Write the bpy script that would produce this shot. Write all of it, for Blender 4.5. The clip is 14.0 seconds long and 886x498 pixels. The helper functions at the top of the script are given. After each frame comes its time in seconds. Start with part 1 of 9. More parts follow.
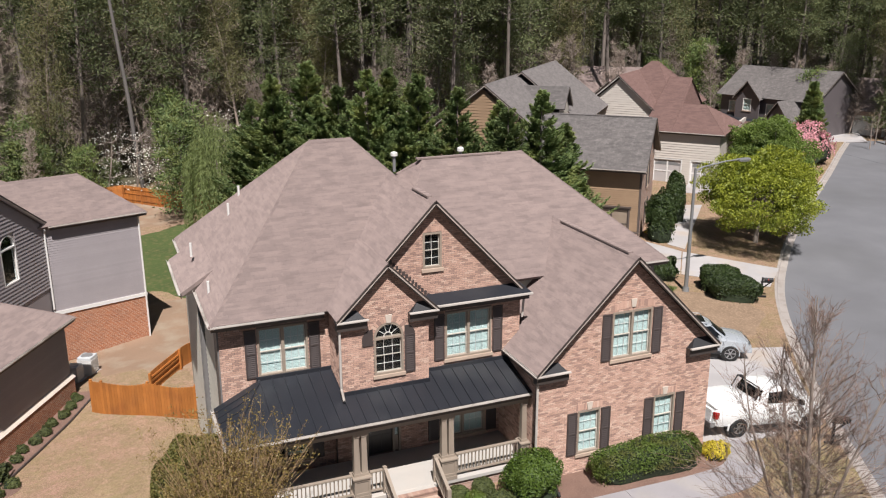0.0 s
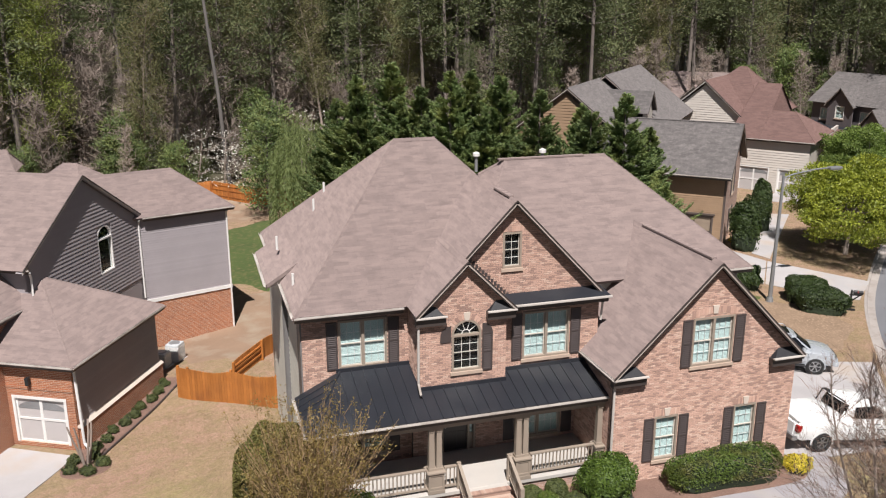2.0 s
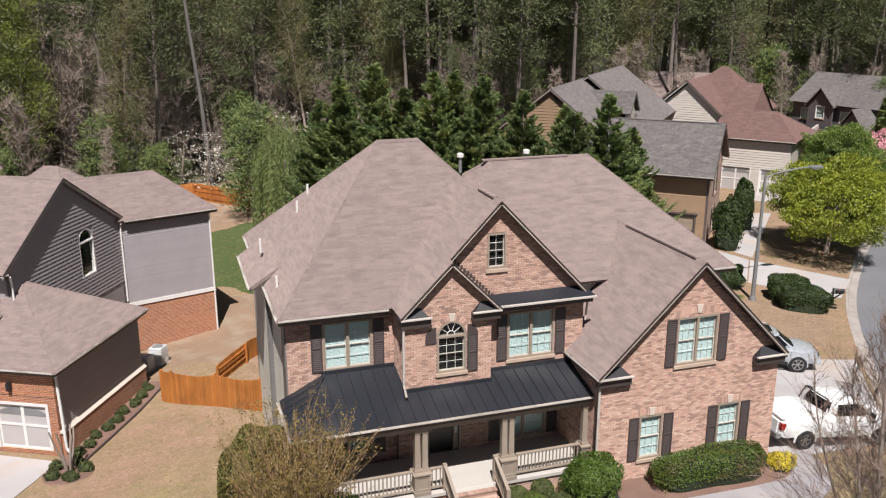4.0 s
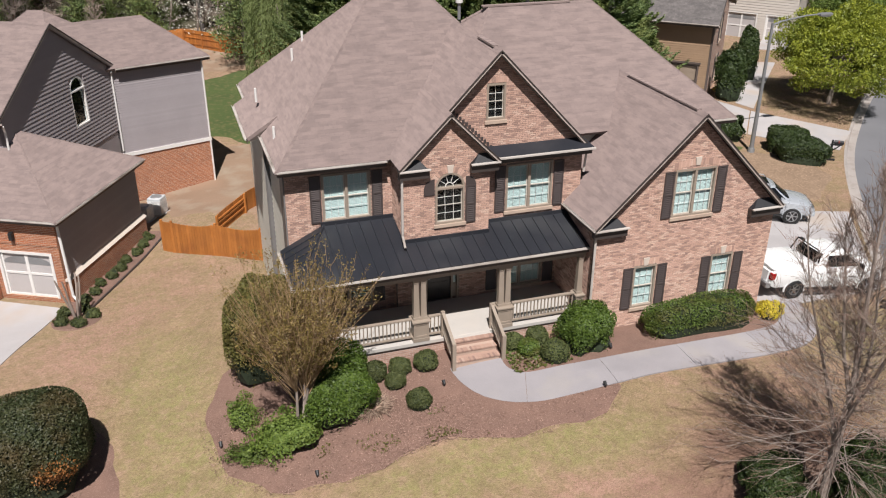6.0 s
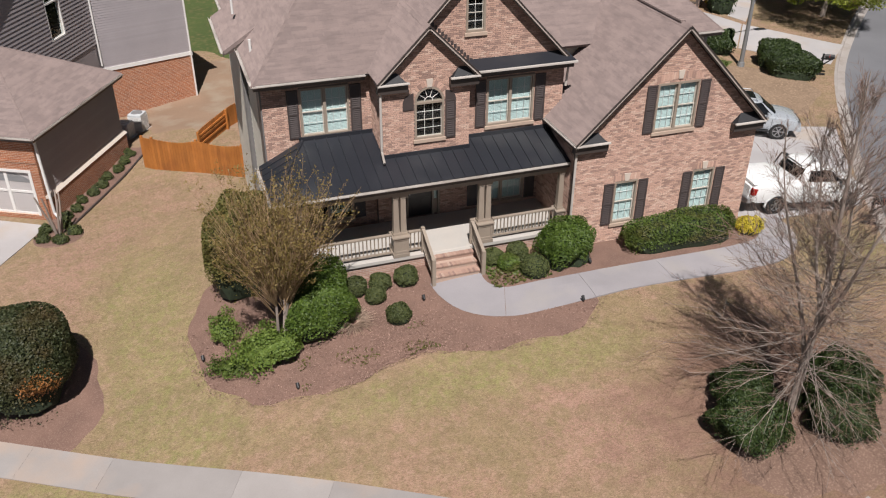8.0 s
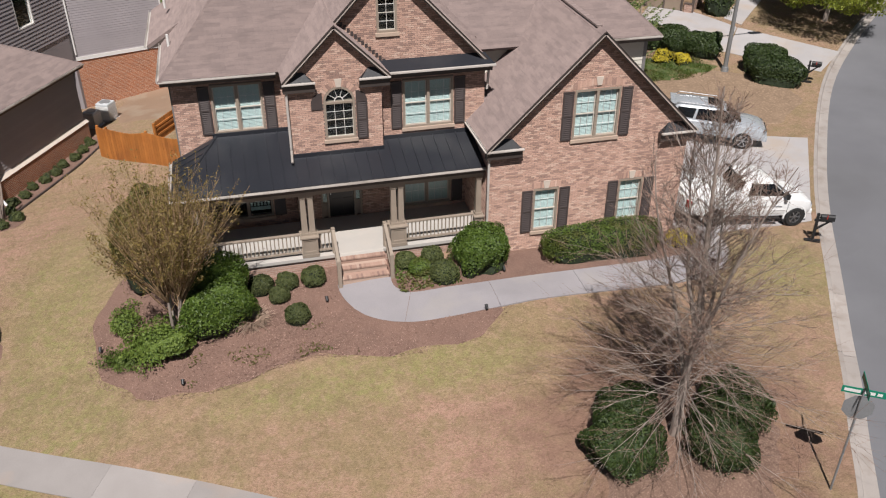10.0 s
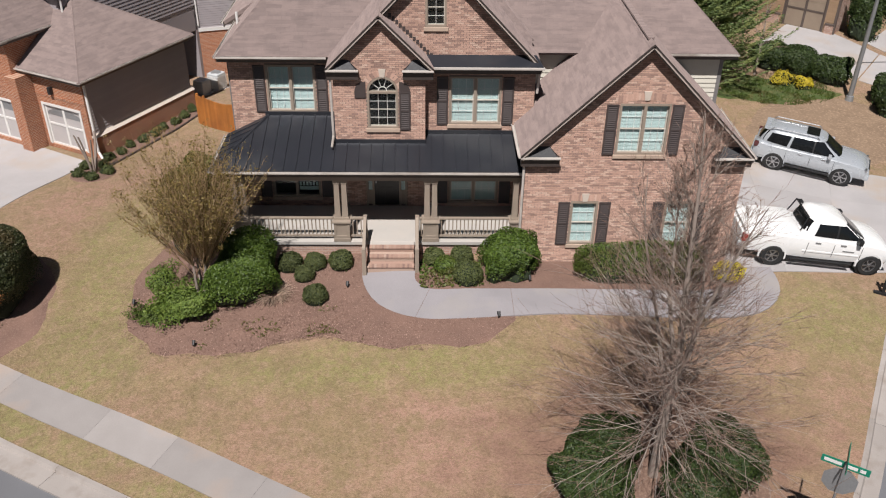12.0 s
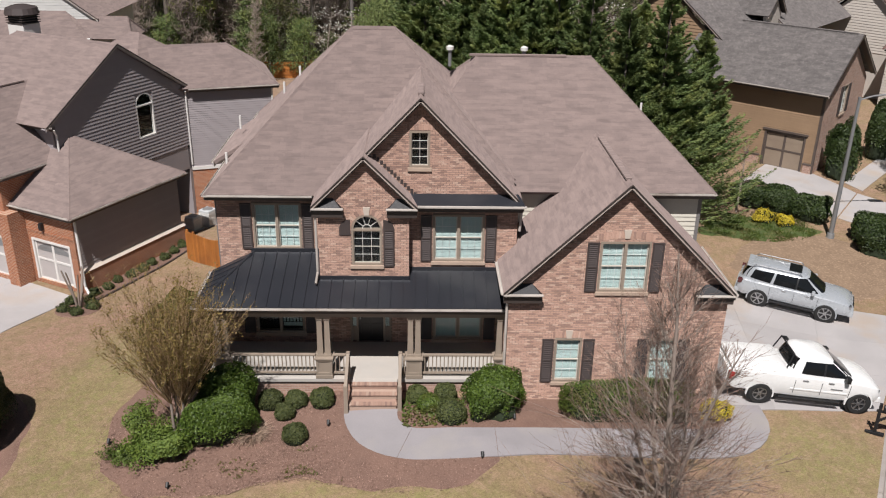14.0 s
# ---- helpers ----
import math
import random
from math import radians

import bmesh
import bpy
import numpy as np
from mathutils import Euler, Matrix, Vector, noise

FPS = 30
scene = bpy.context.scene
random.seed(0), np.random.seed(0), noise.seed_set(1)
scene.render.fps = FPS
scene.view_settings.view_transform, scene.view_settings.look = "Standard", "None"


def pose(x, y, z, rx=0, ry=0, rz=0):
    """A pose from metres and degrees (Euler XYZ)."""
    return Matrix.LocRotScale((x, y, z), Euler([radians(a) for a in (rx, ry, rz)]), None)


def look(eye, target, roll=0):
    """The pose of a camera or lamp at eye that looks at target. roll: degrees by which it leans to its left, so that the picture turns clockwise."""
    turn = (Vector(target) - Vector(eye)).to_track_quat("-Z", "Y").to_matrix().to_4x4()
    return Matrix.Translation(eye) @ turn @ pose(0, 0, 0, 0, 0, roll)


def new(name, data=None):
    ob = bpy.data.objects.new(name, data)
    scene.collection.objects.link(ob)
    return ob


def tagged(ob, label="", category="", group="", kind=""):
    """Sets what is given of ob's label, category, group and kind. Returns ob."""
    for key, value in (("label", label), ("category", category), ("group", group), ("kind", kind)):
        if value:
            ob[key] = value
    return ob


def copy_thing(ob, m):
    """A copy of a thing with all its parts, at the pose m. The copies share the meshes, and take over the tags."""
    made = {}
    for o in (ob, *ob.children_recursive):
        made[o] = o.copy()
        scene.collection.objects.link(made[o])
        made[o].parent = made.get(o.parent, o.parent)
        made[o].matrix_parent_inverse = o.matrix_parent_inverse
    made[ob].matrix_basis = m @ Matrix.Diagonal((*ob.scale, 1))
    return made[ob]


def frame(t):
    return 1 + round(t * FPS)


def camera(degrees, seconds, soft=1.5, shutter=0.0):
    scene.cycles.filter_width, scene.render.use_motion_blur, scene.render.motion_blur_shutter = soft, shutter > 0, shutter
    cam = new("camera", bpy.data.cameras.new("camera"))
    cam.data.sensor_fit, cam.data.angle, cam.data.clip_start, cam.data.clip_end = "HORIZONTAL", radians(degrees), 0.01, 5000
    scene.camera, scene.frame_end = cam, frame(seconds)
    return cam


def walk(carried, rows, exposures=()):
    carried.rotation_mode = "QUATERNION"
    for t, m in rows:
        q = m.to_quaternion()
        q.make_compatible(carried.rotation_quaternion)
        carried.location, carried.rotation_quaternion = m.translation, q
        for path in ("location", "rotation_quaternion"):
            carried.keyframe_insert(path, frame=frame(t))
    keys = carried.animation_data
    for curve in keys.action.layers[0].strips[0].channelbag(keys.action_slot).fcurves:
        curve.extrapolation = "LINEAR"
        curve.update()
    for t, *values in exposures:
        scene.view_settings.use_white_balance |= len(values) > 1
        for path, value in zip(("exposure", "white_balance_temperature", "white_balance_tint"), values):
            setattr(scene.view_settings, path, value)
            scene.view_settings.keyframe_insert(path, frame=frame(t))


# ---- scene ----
cam = camera(54.6, 14.0, soft=1.15)
PATH = [
    (0, (-0.063, 0.149, 16.872), (0.663, 1.924, 16.305), -0.1),
    (0.5, (-0.137, 0.133, 16.856), (0.568, 1.918, 16.292), -0.1),
    (1, (-0.172, 0.04, 16.792), (0.449, 1.856, 16.231), -0.1),
    (1.5, (-0.251, -0.011, 16.825), (0.292, 1.83, 16.263), 0.0),
    (2, (-0.312, -0.08, 16.785), (0.249, 1.757, 16.226), 0.1),
    (2.5, (-0.301, -0.087, 16.746), (0.276, 1.746, 16.189), 0.1),
    (3, (-0.266, -0.079, 16.741), (0.325, 1.751, 16.191), 0.1),
    (5.5, (-0.391, 0.016, 16.87), (0.208, 1.809, 16.218), 0.3),
    (6, (-0.379, 0.003, 16.852), (0.187, 1.706, 15.97), 0.3),
    (6.5, (-0.385, -0.046, 16.797), (0.158, 1.573, 15.756), 0.4),
    (7, (-0.393, -0.086, 16.741), (0.155, 1.531, 15.7), 0.4),
    (7.5, (-0.383, -0.06, 16.73), (0.17, 1.553, 15.685), 0.4),
    (8, (0.106, -0.181, 16.745), (0.656, 1.432, 15.697), 0.4),
    (8.5, (1.101, -0.395, 16.747), (1.642, 1.22, 15.698), 0.4),
    (8.7, (1.641, -0.511, 16.765), (2.177, 1.104, 15.714), 0.3),
    (10.8, (7.415, -1.365, 16.933), (7.566, 0.316, 15.86), 0.5),
    (11, (7.936, -1.403, 16.938), (8.007, 0.281, 15.862), 0.6),
    (11.5, (9.106, -1.463, 16.95), (9.144, 0.221, 15.872), 0.8),
    (12, (9.949, -1.481, 16.914), (9.993, 0.205, 15.839), 0.9),
    (12.5, (10.278, -1.379, 16.947), (10.326, 0.31, 15.876), 1.0),
    (13, (10.383, -1.274, 16.959), (10.433, 0.421, 15.899), 1.0),
    (13.5, (10.407, -1.273, 16.97), (10.459, 0.491, 16.028), 1.1),
    (14, (10.34, -1.377, 16.996), (10.395, 0.454, 16.194), 1.1),
]
EXPOSURES = ((0, 0.45), (3, 0.48), (5.5, 0.43), (6.5, 0.27), (8.5, 0.20), (11, 0.19), (14, 0.16))
walk(cam, [(t, look(eye, target, roll)) for t, eye, target, roll in PATH], EXPOSURES)

# ---- world and sun ----
SUN_TO = Vector((-0.152, -0.618, 1.0)).normalized()
world = bpy.data.worlds.new("sky")
scene.world = world
world.use_nodes = True
wn = world.node_tree
sky = wn.nodes.new("ShaderNodeTexSky")
sky.sky_type, sky.sun_disc = 'NISHITA', False
sky.sun_elevation = math.asin(SUN_TO.z)
sky.sun_rotation = math.atan2(SUN_TO.x, SUN_TO.y)
wn.links.new(sky.outputs[0], wn.nodes["Background"].inputs[0])
wn.nodes["Background"].inputs[1].default_value = 0.026
sun = new("sun", bpy.data.lights.new("sun", 'SUN'))
sun.data.energy, sun.data.angle, sun.data.color = 5.0, radians(0.53), (1.0, 0.955, 0.935)
sun.matrix_world = look(SUN_TO * 60, (0, 0, 0))


# ---- material helpers ----
def mat(name, rough=0.7, metal=0.0):
    m = bpy.data.materials.new(name)
    m.use_nodes = True
    b = m.node_tree.nodes["Principled BSDF"]
    b.inputs["Roughness"].default_value, b.inputs["Metallic"].default_value = rough, metal
    return m, m.node_tree, b


def node(nt, kind, **values):
    n = nt.nodes.new(kind)
    for k, v in values.items():
        n.inputs[k.replace("_", " ")].default_value = v
    return n


def maths(nt, op, a, b=None):
    n = nt.nodes.new("ShaderNodeMath")
    n.operation = op
    for i, v in enumerate((a, b)):
        if v is None:
            continue
        if isinstance(v, (int, float)):
            n.inputs[i].default_value = v
        else:
            nt.links.new(v, n.inputs[i])
    return n.outputs[0]


def mixc(nt, fac, a, b, mode='MIX'):
    n = nt.nodes.new("ShaderNodeMix")
    n.data_type, n.blend_type = 'RGBA', mode
    for i, v in ((0, fac), (6, a), (7, b)):
        if isinstance(v, (int, float)):
            n.inputs[i].default_value = v
        elif isinstance(v, tuple):
            n.inputs[i].default_value = (*v, 1)
        else:
            nt.links.new(v, n.inputs[i])
    return n.outputs[2]


def ramp(nt, fac, lo, hi, a=0.0, b=1.0):
    n = nt.nodes.new("ShaderNodeMapRange")
    n.inputs[1].default_value, n.inputs[2].default_value = lo, hi
    n.inputs[3].default_value, n.inputs[4].default_value = a, b
    nt.links.new(fac, n.inputs[0])
    return n.outputs[0]


def noise_of(nt, vec, scale, detail=4.0, rough=0.55):
    n = node(nt, "ShaderNodeTexNoise", Scale=scale, Detail=detail, Roughness=rough)
    if vec is not None:
        nt.links.new(vec, n.inputs["Vector"])
    return n.outputs[0]


def coords(nt, kind="Object"):
    return nt.nodes.new("ShaderNodeTexCoord").outputs[kind]


def bump(nt, bsdf, height, strength=0.4, distance=0.02):
    n = node(nt, "ShaderNodeBump", Strength=strength, Distance=distance)
    nt.links.new(height, n.inputs["Height"])
    nt.links.new(n.outputs[0], bsdf.inputs["Normal"])


def plain(name, c1, c2, scale=3.0, rough=0.7, metal=0.0, grain=40.0, relief=0.15, stain=None, per_object=0.0, stain_scale=0.6):
    """A surface with two scales of variation: broad tint c1 to c2, fine grain, and an optional stain colour."""
    m, nt, b = mat(name, rough, metal)
    co = coords(nt)
    broad, fine = noise_of(nt, co, scale), noise_of(nt, co, grain, 3)
    col = mixc(nt, ramp(nt, broad, 0.3, 0.7), c1, c2)
    col = mixc(nt, ramp(nt, fine, 0.25, 0.75, 0.0, 0.35), col, tuple(0.6 * v for v in c1))
    if stain:
        col = mixc(nt, ramp(nt, noise_of(nt, co, stain_scale, 6), 0.5, 0.72, 0, 0.8), col, stain)
    if per_object:
        rnd = nt.nodes.new("ShaderNodeObjectInfo").outputs["Random"]
        h = node(nt, "ShaderNodeHueSaturation")
        nt.links.new(ramp(nt, rnd, 0, 1, 1 - per_object, 1 + per_object), h.inputs["Value"])
        nt.links.new(col, h.inputs["Color"])
        col = h.outputs[0]
    nt.links.new(col, b.inputs["Base Color"])
    nt.links.new(ramp(nt, fine, 0.2, 0.8, rough - 0.08, min(1.0, rough + 0.08)), b.inputs["Roughness"])
    if relief:
        bump(nt, b, fine, relief, 0.01)
    return m


def face_uv(nt, zscale=1.0):
    """Across and up on any wall or slope: the level tangent of the face, and its height."""
    tc = nt.nodes.new("ShaderNodeTexCoord")
    sn, sp = nt.nodes.new("ShaderNodeSeparateXYZ"), nt.nodes.new("ShaderNodeSeparateXYZ")
    nt.links.new(tc.outputs["Normal"], sn.inputs[0])
    nt.links.new(tc.outputs["Object"], sp.inputs[0])
    length = maths(nt, 'MAXIMUM', maths(nt, 'SQRT', maths(nt, 'ADD', maths(nt, 'MULTIPLY', sn.outputs[0], sn.outputs[0]), maths(nt, 'MULTIPLY', sn.outputs[1], sn.outputs[1]))), 0.05)
    u = maths(nt, 'DIVIDE', maths(nt, 'SUBTRACT', maths(nt, 'MULTIPLY', sn.outputs[0], sp.outputs[1]), maths(nt, 'MULTIPLY', sn.outputs[1], sp.outputs[0])), length)
    flat = maths(nt, 'MULTIPLY', maths(nt, 'GREATER_THAN', sn.outputs[2], 0.95), sp.outputs[1])
    v = maths(nt, 'ADD', maths(nt, 'MULTIPLY', sp.outputs[2], zscale), flat)
    c = nt.nodes.new("ShaderNodeCombineXYZ")
    nt.links.new(u, c.inputs[0])
    nt.links.new(v, c.inputs[1])
    return c.outputs[0], tc.outputs["Object"]


def brickwork(name, c1, c2, c3, mortar):
    m, nt, b = mat(name, 0.85)
    uv, co = face_uv(nt)
    br = node(nt, "ShaderNodeTexBrick", Scale=1.0, Mortar_Size=0.009, Mortar_Smooth=0.2, Bias=0.0, Brick_Width=0.213, Row_Height=0.0765,
              Color1=(*c1, 1), Color2=(*c2, 1), Mortar=(*mortar, 1))
    nt.links.new(uv, br.inputs["Vector"])
    # a second, coarser lattice of the same bond picks odd darker bricks
    odd = node(nt, "ShaderNodeTexBrick", Scale=1.0, Mortar_Size=0.0, Bias=-0.55, Brick_Width=0.213, Row_Height=0.0765,
               Color1=(0, 0, 0, 1), Color2=(1, 1, 1, 1), Mortar=(0, 0, 0, 1))
    odd.offset_frequency = 2
    nt.links.new(uv, odd.inputs["Vector"])
    col = mixc(nt, maths(nt, 'MULTIPLY', odd.outputs[0], 0.45), br.outputs[0], c3)
    col = mixc(nt, ramp(nt, noise_of(nt, co, 0.9, 5), 0.3, 0.75, 0, 0.3), col, tuple(v * 1.2 for v in c1))
    col = mixc(nt, ramp(nt, noise_of(nt, co, 30), 0.3, 0.8, 0, 0.35), col, tuple(v * 0.7 for v in c2))
    nt.links.new(col, b.inputs["Base Color"])
    bump(nt, b, maths(nt, 'ADD', maths(nt, 'MULTIPLY', br.outputs[1], -1.0), maths(nt, 'MULTIPLY', noise_of(nt, co, 45), 0.3)), 0.5, 0.012)
    return m


def shingles(name, c1, c2, c3, mottle=0.0):
    m, nt, b = mat(name, 0.92)
    b.inputs["Diffuse Roughness"].default_value = 0.8
    uv, co = face_uv(nt, 1.45)
    br = node(nt, "ShaderNodeTexBrick", Scale=1.0, Mortar_Size=0.004, Mortar_Smooth=0.4, Bias=0.0, Brick_Width=0.31, Row_Height=0.145,
              Color1=(*c1, 1), Color2=(*c2, 1), Mortar=(*(v * 0.55 for v in c1), 1))
    nt.links.new(uv, br.inputs["Vector"])
    # streaks: blends of granule colour that run along the courses
    mp = nt.nodes.new("ShaderNodeMapping")
    mp.inputs["Scale"].default_value = (1.1, 3.4, 1)
    nt.links.new(uv, mp.inputs[0])
    streak = noise_of(nt, mp.outputs[0], 1.0, 5, 0.6)
    col = mixc(nt, ramp(nt, streak, 0.40, 0.60, 0, 0.8), br.outputs[0], c3)
    # runs of tabs cut from darker and paler bundles
    tabs = node(nt, "ShaderNodeTexBrick", Scale=1.0, Mortar_Size=0.0, Bias=-0.35, Brick_Width=0.55, Row_Height=0.145, Color1=(0, 0, 0, 1), Color2=(1, 1, 1, 1), Mortar=(0, 0, 0, 1))
    tabs.offset, tabs.offset_frequency = 0.37, 5
    nt.links.new(uv, tabs.inputs["Vector"])
    worn = ramp(nt, noise_of(nt, co, 0.8, 4), 0.35, 0.65, 0.4, 1.0)
    col = mixc(nt, maths(nt, 'MULTIPLY', tabs.outputs[0], worn), col, tuple(v * 0.83 for v in c2))
    dash = nt.nodes.new("ShaderNodeMapping")
    dash.inputs["Scale"].default_value = (1.3, 5.2, 1)
    nt.links.new(uv, dash.inputs[0])
    col = mixc(nt, ramp(nt, noise_of(nt, dash.outputs[0], 1.0, 3, 0.6), 0.52, 0.66, 0, 0.55), col, tuple(v * 0.72 for v in c2))
    col = mixc(nt, ramp(nt, noise_of(nt, co, 0.35, 3), 0.3, 0.75, 0, 0.22), col, tuple(v * 0.72 for v in c2))
    col = mixc(nt, ramp(nt, noise_of(nt, co, 90, 2), 0.3, 0.75, 0, 0.4), col, tuple(v * 0.6 for v in c1))
    if mottle:
        col = mixc(nt, ramp(nt, noise_of(nt, co, 2.6, 5, 0.8), 0.47, 0.57, 0, mottle), col, tuple(v * 0.5 for v in c1))
        col = mixc(nt, ramp(nt, noise_of(nt, co, 3.4, 5, 0.8), 0.52, 0.62, 0, mottle), col, tuple(v * 1.35 for v in c3))
    nt.links.new(col, b.inputs["Base Color"])
    bump(nt, b, maths(nt, 'ADD', maths(nt, 'MULTIPLY', br.outputs[1], -1.0), maths(nt, 'MULTIPLY', noise_of(nt, co, 120), 0.4)), 0.45, 0.01)
    return m


def leafy(name, c1, c2, c3=None, rough=0.5, sheen=0.25):
    """Leaves: each blade its own tint, some light through it."""
    m, nt, b = mat(name, rough)
    geo = nt.nodes.new("ShaderNodeNewGeometry")
    col = mixc(nt, geo.outputs["Random Per Island"], c1, c2)
    if c3:
        col = mixc(nt, ramp(nt, noise_of(nt, coords(nt), 0.9, 3), 0.45, 0.7, 0, 0.85), col, c3)
    rnd = nt.nodes.new("ShaderNodeObjectInfo").outputs["Random"]
    h = node(nt, "ShaderNodeHueSaturation")
    nt.links.new(ramp(nt, rnd, 0, 1, 0.8, 1.2), h.inputs["Value"])
    nt.links.new(col, h.inputs["Color"])
    nt.links.new(h.outputs[0], b.inputs["Base Color"])
    tr = nt.nodes.new("ShaderNodeBsdfTranslucent")
    nt.links.new(h.outputs[0], tr.inputs[0])
    mx = node(nt, "ShaderNodeMixShader", Fac=sheen)
    nt.links.new(b.outputs[0], mx.inputs[1])
    nt.links.new(tr.outputs[0], mx.inputs[2])
    nt.links.new(mx.outputs[0], nt.nodes["Material Output"].inputs[0])
    return m


# ---- materials ----
BRICK = brickwork("pink_brick", (0.50, 0.315, 0.245), (0.36, 0.215, 0.165), (0.15, 0.095, 0.085), (0.52, 0.45, 0.39))
MORTAR = plain("brick_mortar", (0.215, 0.17, 0.15), (0.165, 0.13, 0.115), 1.2, 0.9, grain=60, relief=0.3)


def laid_brick(name, c1, c2, c3, c4):
    """Single bricks, each with a tint of its own and a few much darker or paler ones."""
    m, nt, b = mat(name, 0.85)
    b.inputs["Diffuse Roughness"].default_value = 0.8
    rnd = maths(nt, 'FRACT', maths(nt, 'ADD', nt.nodes.new("ShaderNodeNewGeometry").outputs["Random Per Island"], nt.nodes.new("ShaderNodeObjectInfo").outputs["Random"]))
    again = maths(nt, 'FRACT', maths(nt, 'MULTIPLY', rnd, 37.7))
    co = nt.nodes.new("ShaderNodeNewGeometry").outputs["Position"]
    col = mixc(nt, rnd, c1, c2)
    col = mixc(nt, maths(nt, 'MULTIPLY', maths(nt, 'LESS_THAN', again, 0.22), 0.75), col, c3)
    col = mixc(nt, maths(nt, 'MULTIPLY', maths(nt, 'GREATER_THAN', again, 0.85), 0.7), col, c4)
    col = mixc(nt, ramp(nt, noise_of(nt, co, 0.8, 5), 0.35, 0.7, 0, 0.22), col, tuple(v * 1.15 for v in c1))
    col = mixc(nt, ramp(nt, noise_of(nt, co, 34), 0.3, 0.8, 0, 0.35), col, tuple(v * 0.7 for v in c2))
    nt.links.new(col, b.inputs["Base Color"])
    bump(nt, b, noise_of(nt, co, 60), 0.4, 0.008)
    return m


FACE_BRICK = laid_brick("face_brick", (0.55, 0.362, 0.285), (0.44, 0.278, 0.215), (0.235, 0.15, 0.125), (0.62, 0.46, 0.37))
# Face brick taken darker in colour to offset the full sun on the treads.
STEP_BRICK = laid_brick("darkened_step_brick", (0.40, 0.265, 0.205), (0.30, 0.19, 0.148), (0.19, 0.12, 0.10), (0.46, 0.35, 0.28))
RED_BRICK = brickwork("red_brick", (0.42, 0.16, 0.075), (0.28, 0.095, 0.045), (0.14, 0.055, 0.035), (0.56, 0.44, 0.34))
SHINGLE = shingles("taupe_shingles", (0.295, 0.227, 0.208), (0.24, 0.184, 0.171), (0.325, 0.249, 0.226))
GREY_SHINGLE = shingles("grey_shingles", (0.175, 0.157, 0.152), (0.125, 0.114, 0.11), (0.205, 0.185, 0.176), 0.35)
RED_SHINGLE = shingles("rust_shingles", (0.185, 0.108, 0.093), (0.155, 0.09, 0.078), (0.21, 0.125, 0.108))
TRIM_WHITE = plain("white_trim", (0.78, 0.76, 0.73), (0.70, 0.68, 0.65), 2.0, 0.45, grain=60, relief=0.05)
DECK = plain("sealed_porch_concrete", (0.52, 0.49, 0.45), (0.46, 0.43, 0.395), 0.8, 0.75, grain=40, relief=0.1, stain=(0.5, 0.45, 0.4))
TAUPE = plain("taupe_paint", (0.34, 0.278, 0.22), (0.29, 0.235, 0.187), 2.0, 0.55, grain=60, relief=0.08)
FASCIA = plain("brown_fascia", (0.115, 0.088, 0.075), (0.09, 0.07, 0.06), 1.5, 0.5, grain=50, relief=0.06)
GUTTER = plain("gutter_enamel", (0.58, 0.535, 0.49), (0.50, 0.46, 0.42), 1.2, 0.4, grain=30, relief=0.04, stain=(0.2, 0.16, 0.13))
SHUTTER = plain("shutter_paint", (0.075, 0.058, 0.055), (0.058, 0.046, 0.044), 2.0, 0.5, grain=50, relief=0.08)
SILL = plain("sill_stone", (0.52, 0.40, 0.31), (0.44, 0.33, 0.26), 3.0, 0.8, grain=40)
KEYSTONE = plain("keystone_stone", (0.62, 0.54, 0.46), (0.55, 0.47, 0.40), 4.0, 0.8, grain=50)
SEAM = plain("charcoal_metal", (0.034, 0.036, 0.044), (0.028, 0.030, 0.037), 0.8, 0.36, metal=0.2, grain=18, relief=0.03, stain=(0.06, 0.062, 0.066), stain_scale=0.35)
CAP_METAL = plain("black_cap_metal", (0.022, 0.022, 0.025), (0.016, 0.016, 0.019), 1.5, 0.6, grain=20, relief=0.04)
CREAM_SIDING = plain("cream_siding", (0.66, 0.63, 0.55), (0.60, 0.57, 0.49), 1.0, 0.6, grain=30, relief=0.06, per_object=0.03)
GREY_SIDING = plain("grey_siding", (0.36, 0.325, 0.335), (0.325, 0.295, 0.303), 0.8, 0.6, grain=30, relief=0.06, per_object=0.03)
DARK_SIDING = plain("slate_siding", (0.125, 0.108, 0.112), (0.108, 0.094, 0.098), 0.8, 0.6, grain=30, relief=0.06, per_object=0.03)
TAN_SIDING = plain("tan_siding", (0.33, 0.22, 0.135), (0.28, 0.185, 0.112), 0.8, 0.65, grain=25, relief=0.06, per_object=0.04)
WHITE_SIDING = plain("white_lap_siding", (0.62, 0.62, 0.60), (0.55, 0.55, 0.53), 1.2, 0.6, grain=30, relief=0.06)
TAN_DOOR = plain("tan_door_paint", (0.30, 0.235, 0.175), (0.26, 0.20, 0.15), 1.5, 0.6, grain=40, relief=0.08)
PALE_SIDING = plain("pale_siding", (0.60, 0.55, 0.49), (0.54, 0.49, 0.44), 0.8, 0.6, grain=25, relief=0.06, per_object=0.03)
WOOD = plain("stained_cedar", (0.50, 0.19, 0.045), (0.40, 0.14, 0.03), 1.6, 0.6, grain=22, relief=0.2, stain=(0.28, 0.10, 0.03), per_object=0.16)
CONCRETE = plain("pale_concrete", (0.44, 0.415, 0.41), (0.38, 0.36, 0.355), 0.7, 0.85, grain=60, stain=(0.40, 0.33, 0.27), per_object=0.06)
OLD_CONCRETE = plain("walk_concrete", (0.330, 0.302, 0.286), (0.285, 0.259, 0.244), 0.8, 0.9, grain=55, stain=(0.41, 0.29, 0.21), per_object=0.10, stain_scale=0.3)
